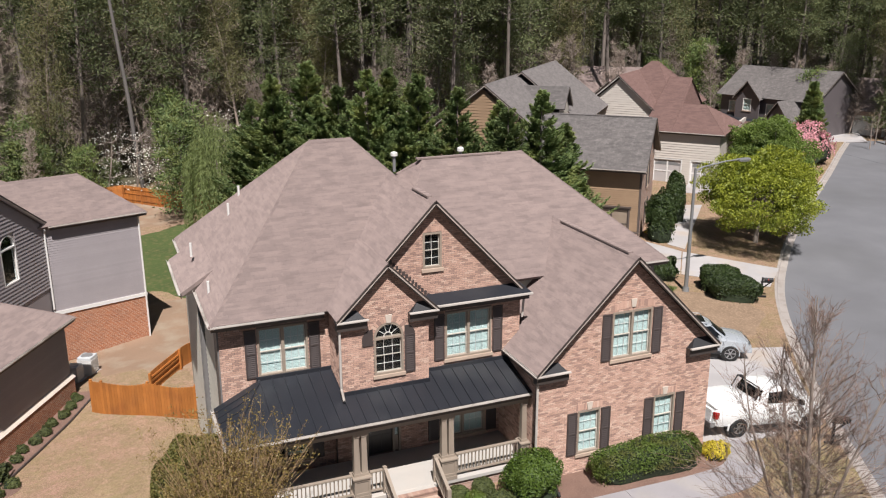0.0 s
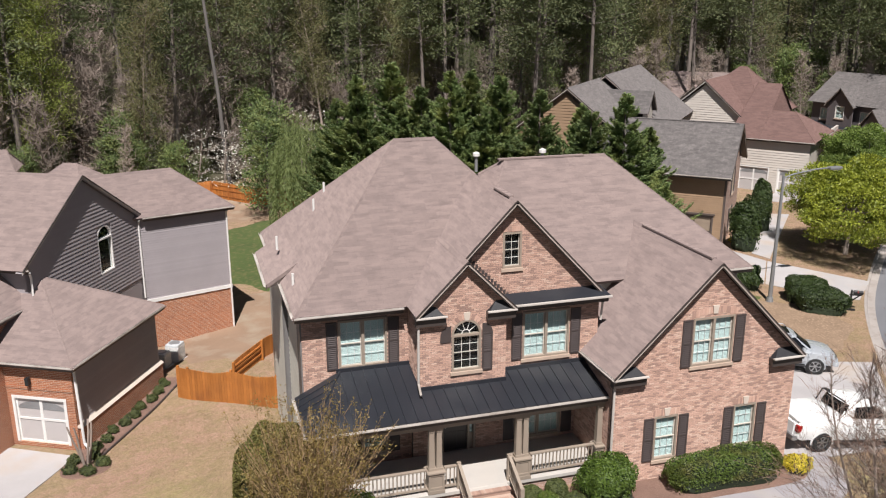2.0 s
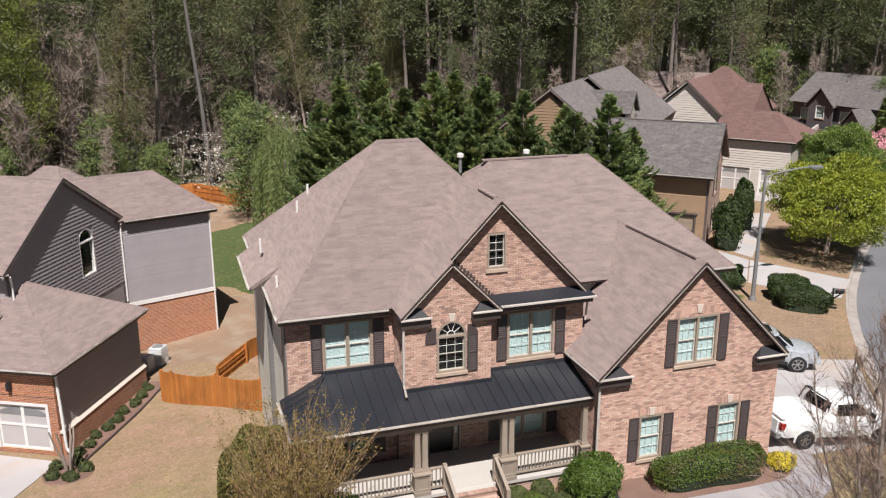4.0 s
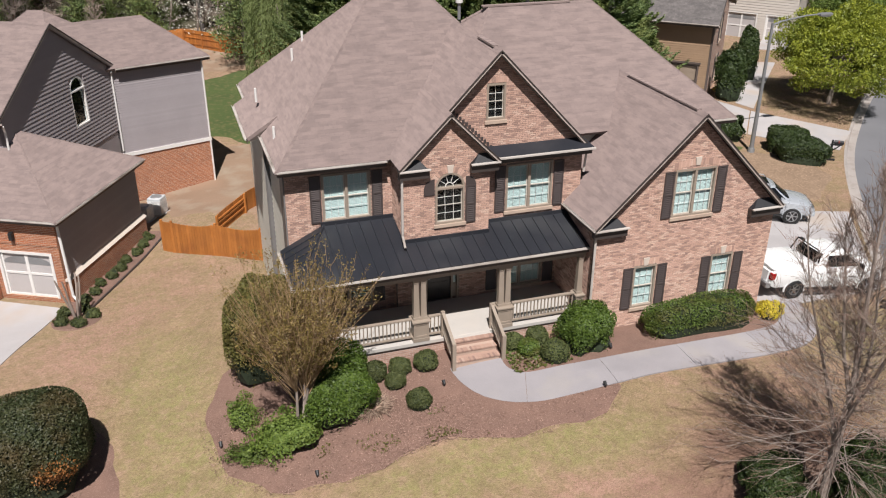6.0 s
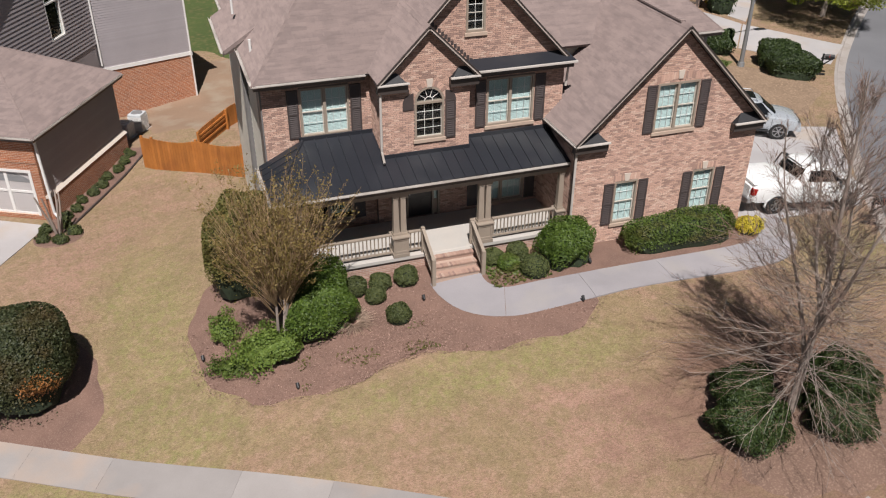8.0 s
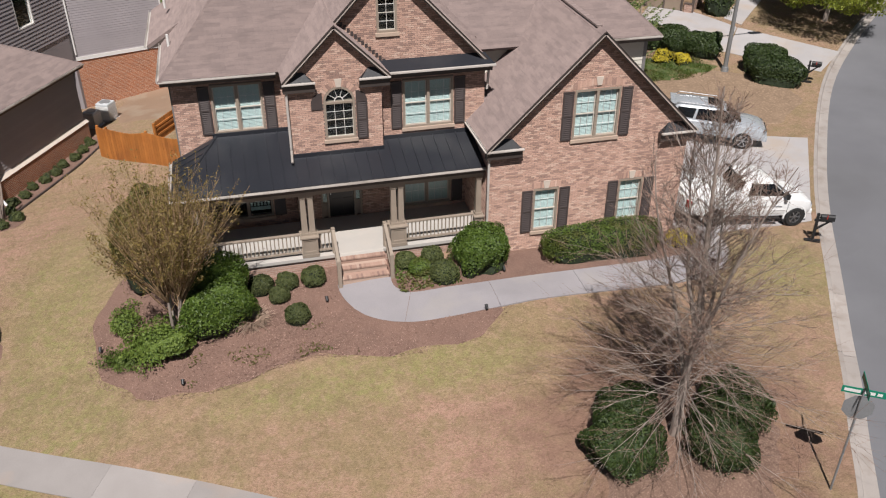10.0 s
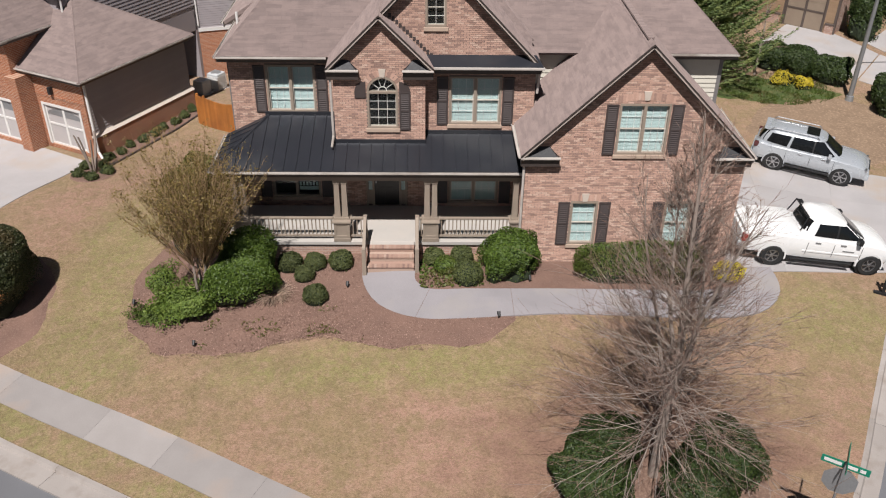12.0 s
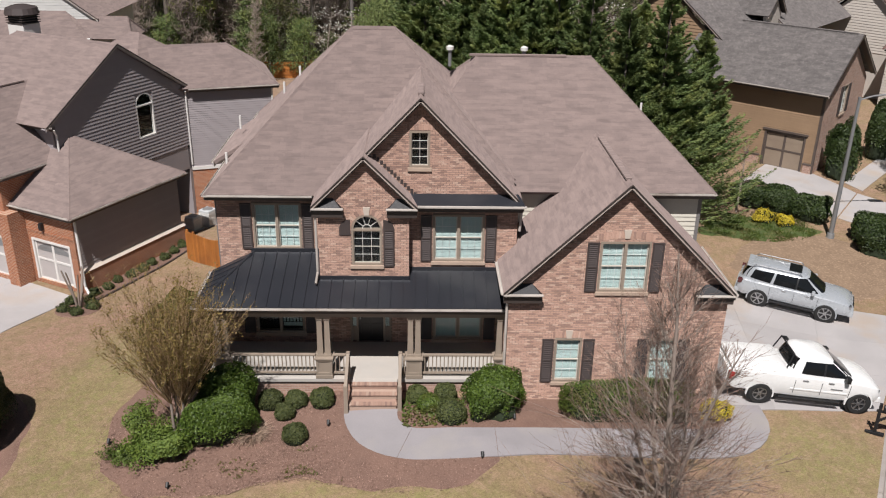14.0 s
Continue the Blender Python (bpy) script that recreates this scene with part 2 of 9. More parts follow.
KERB_CONCRETE = plain("kerb_concrete", (0.385, 0.345, 0.315), (0.33, 0.295, 0.27), 0.8, 0.9, grain=55, per_object=0.06, stain=(0.25, 0.21, 0.18), stain_scale=1.5)
PATH_CONCRETE = plain("path_concrete", (0.33, 0.307, 0.315), (0.28, 0.262, 0.27), 0.8, 0.9, grain=55, per_object=0.05, stain=(0.34, 0.31, 0.28), stain_scale=0.5)
PALE_STRAW = plain("dry_pine_straw", (0.275, 0.19, 0.125), (0.20, 0.135, 0.088), 1.6, 0.95, grain=12, relief=1.0, stain=(0.40, 0.28, 0.185), stain_scale=9.0)
# Rake boards' dark brown; also stands for shade on cornices and drip edges.
RAKE = plain("rake_and_shade_paint", (0.062, 0.048, 0.043), (0.05, 0.04, 0.036), 1.5, 0.5, grain=50, relief=0.05)
RAKE_TRIM = plain("rake_moulding_paint", (0.50, 0.43, 0.38), (0.44, 0.375, 0.33), 1.5, 0.5, grain=50, relief=0.05)
CORNER_GREY = plain("grey_corner_paint", (0.20, 0.19, 0.185), (0.165, 0.157, 0.153), 1.5, 0.55, grain=40, relief=0.05)
TINTED = plain("dark_tinted_glass", (0.010, 0.011, 0.012), (0.008, 0.009, 0.010), 2.0, 0.12, grain=20, relief=0.0)
ASPHALT = plain("worn_asphalt", (0.175, 0.175, 0.185), (0.145, 0.145, 0.155), 0.35, 0.92, grain=70, relief=0.25, stain=(0.12, 0.12, 0.125), stain_scale=0.12)
MULCH = plain("bark_mulch", (0.22, 0.13, 0.098), (0.155, 0.092, 0.07), 1.2, 0.95, grain=45, relief=1.0, stain=(0.29, 0.19, 0.148), stain_scale=24)
# Brown pine straw, its colour taken darker for the shadow of the low limbs.
STRAW = plain("pine_straw", (0.195, 0.12, 0.088), (0.145, 0.09, 0.066), 1.0, 0.95, grain=30, relief=0.8, stain=(0.33, 0.22, 0.16), stain_scale=18)
BARK = plain("grey_bark", (0.37, 0.305, 0.26), (0.25, 0.20, 0.168), 2.0, 0.95, grain=14, relief=0.6)
TWIG = plain("twig_bark", (0.31, 0.20, 0.155), (0.235, 0.15, 0.115), 1.0, 0.9, grain=20, relief=0.3)
CANE = plain("tan_canes", (0.44, 0.30, 0.17), (0.34, 0.22, 0.12), 1.0, 0.9, grain=20, relief=0.3)
PINE_BARK = plain("pine_bark", (0.20, 0.168, 0.145), (0.115, 0.096, 0.085), 0.8, 0.95, grain=9, relief=0.7, per_object=0.25)
BROWN_BARK = plain("weathered_bark", (0.36, 0.29, 0.245), (0.25, 0.198, 0.165), 0.7, 0.95, grain=9, relief=0.5, per_object=0.3)
PALE_BARK = plain("dead_pine_bark", (0.20, 0.182, 0.168), (0.125, 0.115, 0.108), 0.7, 0.95, grain=9, relief=0.5, per_object=0.15)
CHROME = plain("alloy", (0.55, 0.55, 0.56), (0.48, 0.48, 0.49), 3, 0.3, metal=0.9, grain=30, relief=0.02)
STEEL = plain("galvanised_steel", (0.34, 0.345, 0.35), (0.28, 0.285, 0.29), 1.5, 0.5, metal=0.5, grain=20, relief=0.05)
BLACK = plain("black_plastic", (0.018, 0.018, 0.019), (0.013, 0.013, 0.014), 4, 0.5, grain=60, relief=0.05)
RUBBER = plain("tyre_rubber", (0.022, 0.022, 0.022), (0.016, 0.016, 0.016), 4, 0.85, grain=40, relief=0.2)
BLIND = plain("window_blind", (0.60, 0.69, 0.67), (0.54, 0.635, 0.62), 1.4, 0.7, grain=25, relief=0.03)
# Near-black that stands in for the darkness of the rooms behind the glass.
ROOM_SHADE = plain("unlit_room_black", (0.007, 0.006, 0.006), (0.005, 0.0045, 0.0045), 1.0, 0.9, relief=0)
DOOR_PAINT = plain("black_door_paint", (0.022, 0.018, 0.018), (0.016, 0.014, 0.014), 2, 0.35, grain=30, relief=0.03)
DOOR_GREY = plain("garage_panel_grey", (0.50, 0.465, 0.455), (0.46, 0.43, 0.42), 1.5, 0.55, grain=40, relief=0.05)


def glass(name, tint=(0.9, 0.95, 0.95)):
    m, nt, b = mat(name, 0.03)
    b.inputs["Base Color"].default_value = (*tint, 1)
    b.inputs["IOR"].default_value = 1.5
    tr = nt.nodes.new("ShaderNodeBsdfTransparent")
    tr.inputs[0].default_value = (*tint, 1)
    gl = nt.nodes.new("ShaderNodeBsdfGlossy")
    gl.inputs["Roughness"].default_value = 0.03
    facing = nt.nodes.new("ShaderNodeLayerWeight").outputs["Facing"]
    mx = nt.nodes.new("ShaderNodeMixShader")
    nt.links.new(maths(nt, 'ADD', maths(nt, 'MULTIPLY', maths(nt, 'POWER', facing, 5.0), 0.9), 0.035), mx.inputs[0])
    nt.links.new(tr.outputs[0], mx.inputs[1])
    nt.links.new(gl.outputs[0], mx.inputs[2])
    nt.links.new(mx.outputs[0], nt.nodes["Material Output"].inputs[0])
    return m


GLASS = glass("window_glass")


def car_paint(name, c, metal=0.0):
    m, nt, b = mat(name, 0.28, metal)
    dust = noise_of(nt, coords(nt), 2.5, 5)
    nt.links.new(mixc(nt, ramp(nt, dust, 0.4, 0.8, 0, 0.12), c, (0.35, 0.3, 0.25)), b.inputs["Base Color"])
    nt.links.new(ramp(nt, dust, 0.3, 0.8, 0.2, 0.4), b.inputs["Roughness"])
    b.inputs["Coat Weight"].default_value = 0.5
    return m


WHITE_PAINT = car_paint("white_car_paint", (0.80, 0.80, 0.79))
SILVER_PAINT = car_paint("silver_car_paint", (0.47, 0.50, 0.53), 0.3)


def lawn_material():
    """Dormant warm-season turf: straw with mottled clumps, greener patches by the bed, thin bare clay further out."""
    m, nt, b = mat("dormant_lawn", 0.95)
    b.inputs["Diffuse Roughness"].default_value = 1.0
    co = coords(nt)
    mid, clump, fine = noise_of(nt, co, 0.9, 5, 0.6), noise_of(nt, co, 3.2, 5, 0.65), noise_of(nt, co, 16, 4, 0.7)
    ragged = noise_of(nt, co, 1.1, 5, 0.65)

    def patch(x, y, rx, ry, strength):
        """A soft-edged, ragged patch round (x, y)."""
        mp = nt.nodes.new("ShaderNodeMapping")
        mp.inputs["Location"].default_value = (-x / rx, -y / ry, 0)
        mp.inputs["Scale"].default_value = (1 / rx, 1 / ry, 0)
        nt.links.new(co, mp.inputs[0])
        ln = nt.nodes.new("ShaderNodeVectorMath")
        ln.operation = 'LENGTH'
        nt.links.new(mp.outputs[0], ln.inputs[0])
        return ramp(nt, maths(nt, 'ADD', ln.outputs["Value"], maths(nt, 'MULTIPLY', maths(nt, 'SUBTRACT', ragged, 0.5), 1.8)), 0.55, 1.25, strength, 0.0)

    straw = mixc(nt, ramp(nt, mid, 0.35, 0.7), (0.322, 0.212, 0.142), (0.265, 0.178, 0.113))
    clay = mixc(nt, ramp(nt, noise_of(nt, co, 0.2, 4), 0.45, 0.62, 0, 0.55), straw, (0.315, 0.190, 0.140))
    for x, y, rx, ry, k in BARE:
        clay = mixc(nt, patch(x, y, rx, ry, k), clay, (0.330, 0.200, 0.150))
    spots = maths(nt, 'ADD', maths(nt, 'MULTIPLY', noise_of(nt, co, 0.24, 3), 0.55), maths(nt, 'MULTIPLY', noise_of(nt, co, 1.4, 6, 0.75), 0.45))
    col = mixc(nt, ramp(nt, spots, 0.46, 0.55, 0, 0.8), clay, (0.246, 0.186, 0.098))
    for x, y, rx, ry, k in GREEN:
        col = mixc(nt, maths(nt, 'MULTIPLY', patch(x, y, rx, ry, k), ramp(nt, clump, 0.3, 0.6, 0.35, 0.95)), col, (0.236, 0.215, 0.086))
    blotch = noise_of(nt, co, 0.75, 6, 0.7)
    col = mixc(nt, ramp(nt, blotch, 0.50, 0.64, 0, 0.5), col, (0.191, 0.146, 0.077))
    col = mixc(nt, ramp(nt, blotch, 0.34, 0.46, 0.35, 0.0), col, (0.372, 0.239, 0.164))
    # clumps of dead thatch and tufts, light and dark
    col = mixc(nt, ramp(nt, noise_of(nt, co, 3.4, 6, 0.75), 0.48, 0.60, 0, 0.45), col, (0.361, 0.241, 0.175))
    col = mixc(nt, ramp(nt, noise_of(nt, co, 5.2, 6, 0.78), 0.50, 0.60, 0, 0.5), col, (0.180, 0.125, 0.066))
    col = mixc(nt, ramp(nt, noise_of(nt, co, 2.1, 4, 0.6), 0.52, 0.62, 0, 0.45), col, (0.218, 0.166, 0.088))
    # bare soil under the tree, with the limbs' shadow put into its colour
    for x, y, rx, ry, k in SHADED_DIRT:
        col = mixc(nt, patch(x, y, rx, ry, k), col, (0.205, 0.120, 0.087))
    # blades: crisp light and dark flecks
    blades = node(nt, "ShaderNodeMapping")
    blades.inputs["Scale"].default_value = (1.0, 1.9, 1.0)
    blades.inputs["Rotation"].default_value = (0, 0, 0.6)
    nt.links.new(co, blades.inputs[0])
    col = mixc(nt, ramp(nt, noise_of(nt, blades.outputs[0], 12, 6, 0.85), 0.47, 0.58, 0, 1.0), col, (0.70, 0.69, 0.665), 'MULTIPLY')
    col = mixc(nt, ramp(nt, noise_of(nt, blades.outputs[0], 25, 5, 0.8), 0.48, 0.60, 0, 1.0), col, (1.20, 1.19, 1.18), 'MULTIPLY')
    nt.links.new(col, b.inputs["Base Color"])
    bump(nt, b, maths(nt, 'ADD', maths(nt, 'ADD', fine, clump), noise_of(nt, co, 60, 3)), 0.9, 0.05)
    return m


# patches of the turf: (x, y, reach along x, reach along y, strength)
BARE = ((16.0, 17.5, 4.0, 2.6, 0.8), (12.0, 16.6, 5.0, 2.4, 0.85), (7.0, 17.8, 3.0, 1.2, 0.5), (-4.2, 31.0, 2.6, 3.0, 0.7), (21.0, 17.2, 2.5, 2.6, 0.5))
# soil round the bare tree, darkened as the low limbs shade it
SHADED_DIRT = ((16.3, 14.6, 5.0, 4.4, 0.9),)
GREEN = ((0.0, 16.6, 4.0, 0.9, 0.8), (-5.5, 19.4, 4.0, 0.9, 0.8), (6.0, 13.3, 4.0, 0.9, 0.8), (-3.2, 18.3, 2.6, 1.0, 1.0), (3.4, 14.8, 2.6, 1.0, 1.0), (-8.5, 21.2, 3.0, 1.2, 1.0), (-1.9, 26.6, 1.9, 4.2, 1.0), (7.2, 19.3, 4.5, 1.1, 1.0), (11.5, 18.9, 2.5, 1.0, 0.9), (-1.2, 21.0, 2.2, 3.4, 1.0), (23.8, 21.3, 2.6, 1.9, 0.95), (-6.0, 18.4, 5.0, 1.2, 0.6))
LAWN = lawn_material()
GREEN_GRASS = plain("spring_grass", (0.07, 0.10, 0.024), (0.055, 0.08, 0.02), 0.5, 0.95, grain=25, relief=0.6, stain=(0.15, 0.125, 0.05), stain_scale=3.0)
CLAY = plain("bare_clay", (0.315, 0.21, 0.14), (0.25, 0.168, 0.112), 0.4, 0.95, grain=25, relief=0.4, stain=(0.33, 0.27, 0.2))
LITTER = plain("leaf_litter", (0.11, 0.09, 0.06), (0.08, 0.066, 0.045), 0.15, 0.95, grain=4, relief=0.5, stain=(0.085, 0.10, 0.04), stain_scale=0.05)

BOX_LEAF = leafy("boxwood_leaves", (0.058, 0.078, 0.024), (0.115, 0.13, 0.038), rough=0.65)
HOLLY_LEAF = leafy("glossy_green_leaves", (0.05, 0.092, 0.013), (0.12, 0.18, 0.026), rough=0.5)
DARK_LEAF = leafy("dark_evergreen_leaves", (0.026, 0.05, 0.013), (0.068, 0.10, 0.024), rough=0.5)
HEDGE_LEAF = leafy("hedge_leaves", (0.06, 0.10, 0.015), (0.11, 0.16, 0.025), (0.13, 0.10, 0.035))
LORO_LEAF = leafy("loropetalum_leaves", (0.085, 0.085, 0.02), (0.16, 0.145, 0.036), (0.17, 0.115, 0.04), rough=0.65)
RUST_LEAF = leafy("rust_leaves", (0.24, 0.10, 0.03), (0.34, 0.145, 0.04))
FRESH_LEAF = leafy("fresh_green_leaves", (0.08, 0.13, 0.02), (0.16, 0.215, 0.04), rough=0.6)
LIME_LEAF = leafy("spring_maple_leaves", (0.17, 0.20, 0.022), (0.30, 0.32, 0.035), (0.10, 0.14, 0.018))
YELLOW_LEAF = leafy("yellow_leaves", (0.46, 0.38, 0.025), (0.62, 0.49, 0.05))
BUD_LEAF = leafy("budding_leaves", (0.22, 0.165, 0.045), (0.33, 0.235, 0.075))
CEDAR_LEAF = leafy("cypress_sprays", (0.09, 0.14, 0.052), (0.205, 0.27, 0.092), (0.29, 0.31, 0.095), rough=0.65, sheen=0.3)
PINE_LEAF = leafy("pine_needles", (0.088, 0.112, 0.050), (0.185, 0.205, 0.086), rough=0.75, sheen=0.35)
WOOD_LEAF = leafy("woodland_leaves", (0.165, 0.162, 0.072), (0.265, 0.25, 0.108), rough=0.75, sheen=0.35)
WOOD_LIME = leafy("bright_new_leaves", (0.19, 0.23, 0.05), (0.30, 0.335, 0.08), rough=0.75, sheen=0.4)
WILLOW_LEAF = leafy("willow_leaves", (0.18, 0.235, 0.075), (0.28, 0.33, 0.12), rough=0.65, sheen=0.35)
BLOSSOM = leafy("white_bracts", (0.62, 0.60, 0.52), (0.75, 0.73, 0.66), rough=0.7)
PINK = leafy("pink_blossom", (0.55, 0.24, 0.28), (0.66, 0.36, 0.38), rough=0.7)


# ---- mesh helpers ----
def thing(name, label, category, base=(0, 0, 0), group="", kind="", m=None):
    ob = new(name)
    ob.empty_display_size = 0.2
    ob.matrix_basis = m if m is not None else Matrix.Translation(base)
    return tagged(ob, label, category, group, kind)


def mesh_of(name, bm, material, smooth=False):
    me = bpy.data.meshes.new(name)
    bmesh.ops.recalc_face_normals(bm, faces=bm.faces)
    bm.to_mesh(me)
    bm.free()
    me.materials.append(material)
    if smooth:
        me.polygons.foreach_set("use_smooth", [True] * len(me.polygons))
        me.set_sharp_from_angle(angle=radians(32))
    return me


def raw_mesh(name, verts, faces, material):
    me = bpy.data.meshes.new(name)
    me.from_pydata(verts, [], faces)
    me.materials.append(material)
    return me


def hang(ob, parent, local=False):
    ob.parent = parent
    if parent.type == 'EMPTY' and not local:
        ob.matrix_parent_inverse = parent.matrix_basis.inverted()
    return ob


def part(name, data, material, parent, label="", local=False, smooth=False):
    """One mesh under a thing or a part. data: a bmesh or a mesh; laid out in the world, or with local=True in the thing's own frame."""
    me = mesh_of(name, data, material, smooth) if isinstance(data, bmesh.types.BMesh) else data
    return tagged(hang(new(name, me), parent, local), label)


def solo(name, data, material, label, category, group="", kind="", smooth=False):
    me = mesh_of(name, data, material, smooth) if isinstance(data, bmesh.types.BMesh) else data
    return tagged(new(name, me), label, category, group, kind)


def hull(bm, pts, faces):
    vs = [bm.verts.new(p) for p in pts]
    for f in faces:
        bm.faces.new([vs[i] for i in f])


BOXF = ((0, 3, 2, 1), (4, 5, 6, 7), (0, 1, 5, 4), (1, 2, 6, 5), (2, 3, 7, 6), (3, 0, 4, 7))


def box(bm, x0, x1, y0, y1, z0, z1, T=None):
    pts = [Vector(p) for p in ((x0, y0, z0), (x1, y0, z0), (x1, y1, z0), (x0, y1, z0), (x0, y0, z1), (x1, y0, z1), (x1, y1, z1), (x0, y1, z1))]
    hull(bm, [T @ p for p in pts] if T else pts, BOXF)
    return bm


def new_box(*a, **k):
    return box(bmesh.new(), *a, **k)


def soft_box(x0, x1, y0, y1, z0, z1, r=0.02, T=None):
    bm = box(bmesh.new(), x0, x1, y0, y1, z0, z1, T)
    bmesh.ops.bevel(bm, geom=bm.edges[:], offset=r, segments=2, affect='EDGES', profile=0.6)
    return bm


def prism(bm, pts, offset):
    """A flat polygon pushed along offset."""
    n, off = len(pts), Vector(offset)
    a = [bm.verts.new(p) for p in pts]
    b = [bm.verts.new(Vector(p) + off) for p in pts]
    bm.faces.new(a)
    bm.faces.new(b[::-1])
    for i in range(n):
        bm.faces.new((a[i], b[i], b[(i + 1) % n], a[(i + 1) % n]))
    return bm


def tube(bm, p0, p1, r0, r1, seg=6, cap=True):
    p0, p1 = Vector(p0), Vector(p1)
    q = (p1 - p0).to_track_quat("Z", "Y")
    rings = []
    for p, r in ((p0, r0), (p1, r1)):
        rings.append([bm.verts.new(p + q @ Vector((r * math.cos(2 * math.pi * i / seg), r * math.sin(2 * math.pi * i / seg), 0))) for i in range(seg)])
    for i in range(seg):
        bm.faces.new((rings[0][i], rings[0][(i + 1) % seg], rings[1][(i + 1) % seg], rings[1][i]))
    if cap:
        bm.faces.new(rings[0][::-1])
        bm.faces.new(rings[1])
    return bm


def pipe(bm, pts, r, seg=6):
    for a, b in zip(pts, pts[1:]):
        tube(bm, a, b, r, r, seg)
    return bm


def frame_at(x, y, degrees):
    """A wall's own frame: x along the wall, -y out of it, z up."""
    return pose(x, y, 0, 0, 0, degrees)


def clip(poly, a, b, c):
    """The part of a polygon in (s, z) with a*s + b*z <= c."""
    out = []
    for p, q in zip(poly, poly[1:] + poly[:1]):
        dp, dq = a * p[0] + b * p[1] - c, a * q[0] + b * q[1] - c
        if dp <= 0:
            out.append(p)
        if (dp < 0 < dq) or (dq < 0 < dp):
            k = dp / (dp - dq)
            out.append((p[0] + k * (q[0] - p[0]), p[1] + k * (q[1] - p[1])))
    return out


def clip_convex(poly, outline):
    for p, q in zip(outline, outline[1:] + outline[:1]):
        nx, nz = q[1] - p[1], -(q[0] - p[0])
        poly = clip(poly, nx, nz, nx * p[0] + nz * p[1] + 1e-6)
        if len(poly) < 3:
            return []
    return poly


def wall(bm, T, outline, holes=(), thick=0.2):
    """A wall of convex outline (s, z), counter-clockwise seen from outside, with real openings (s0, s1, z0, z1)."""
    ss = sorted({p[0] for p in outline} | {h[i] for h in holes for i in (0, 1)})
    zs = sorted({p[1] for p in outline} | {h[i] for h in holes for i in (2, 3)})
    if not holes:
        ss, zs = [ss[0], ss[-1]], [zs[0], zs[-1]]
    for s0, s1 in zip(ss, ss[1:]):
        for z0, z1 in zip(zs, zs[1:]):
            sm, zm = (s0 + s1) / 2, (z0 + z1) / 2
            if any(h[0] < sm < h[1] and h[2] < zm < h[3] for h in holes):
                continue
            poly = clip_convex([(s0, z0), (s1, z0), (s1, z1), (s0, z1)], outline)
            if len(poly) >= 3 and abs(sum(p[0] * q[1] - q[0] * p[1] for p, q in zip(poly, poly[1:] + poly[:1]))) > 1e-4:
                prism(bm, [T @ Vector((s, 0, z)) for s, z in poly], T.to_3x3() @ Vector((0, thick, 0)))
    bmesh.ops.remove_doubles(bm, verts=bm.verts[:], dist=0.0005)
    return bm


def planks(parent, material, T, outline, holes=(), course=0.16, local=False, proud=0.034):
    """Lap siding: every course a board of its own, its lower edge proud of the one beneath."""
    z, top = min(p[1] for p in outline), max(p[1] for p in outline)
    while z < top - 0.02:
        strip = clip_convex([(-99, z), (99, z), (99, min(z + course, top)), (-99, min(z + course, top))], outline)
        if len(strip) >= 3:
            spans = [(min(p[0] for p in strip), max(p[0] for p in strip))]
            zm = z + course / 2
            for h in holes:
                if h[2] < zm < h[3]:
                    spans = [t for a, b in spans for t in ((a, min(b, h[0])), (max(a, h[1]), b)) if t[1] - t[0] > 0.03]
            for a, b in spans:
                piece = clip_convex([(a, z), (b, z), (b, min(z + course, top)), (a, min(z + course, top))], outline)
                if len(piece) >= 3:
                    bm = bmesh.new()
                    n = len(piece)
                    out = [bm.verts.new(T @ Vector((s, -(0.006 + proud * (1 - (zz - z) / course)), zz))) for s, zz in piece]
                    back = [bm.verts.new(T @ Vector((s, 0.0, zz))) for s, zz in piece]
                    bm.faces.new(out)
                    for i in range(n):
                        bm.faces.new((out[i], back[i], back[(i + 1) % n], out[(i + 1) % n]))
                    part("plank", bm, material, parent, local=local)
        z += course


def roof_sheet(bm, pts, thick=0.13):
    """A roof slope: a flat polygon with thickness below it."""
    n = (Vector(pts[1]) - Vector(pts[0])).cross(Vector(pts[2]) - Vector(pts[0])).normalized()
    return prism(bm, pts, -n * thick if n.z > 0 else n * thick)


def slivers(name, material, starts, dirs, lengths, width, rng, face=None):
    """Many needles, sprays or fine twigs: one slim triangle each, from its foot to its tip; face: the way each one roughly faces."""
    p, d = np.asarray(starts, float), np.asarray(dirs, float)
    n = len(p)
    d = d / (np.linalg.norm(d, axis=1)[:, None] + 1e-9)
    w = np.cross(d, rng.normal(0, 1, (n, 3)) if face is None else face + rng.normal(0, 0.45, (n, 3)))
    w *= 0.5 * width / (np.linalg.norm(w, axis=1)[:, None] + 1e-9)
    verts = np.stack([p - w, p + w, p + d * np.asarray(lengths, float).reshape(-1, 1)], 1)
    me = bpy.data.meshes.new(name)
    me.vertices.add(3 * n)
    me.vertices.foreach_set("co", verts.reshape(-1))
    me.loops.add(3 * n)
    me.loops.foreach_set("vertex_index", np.arange(3 * n, dtype=np.int32))
    me.polygons.add(n)
    me.polygons.foreach_set("loop_start", (np.arange(n) * 3).astype(np.int32))
    me.update(calc_edges=True)
    me.materials.append(material)
    return me


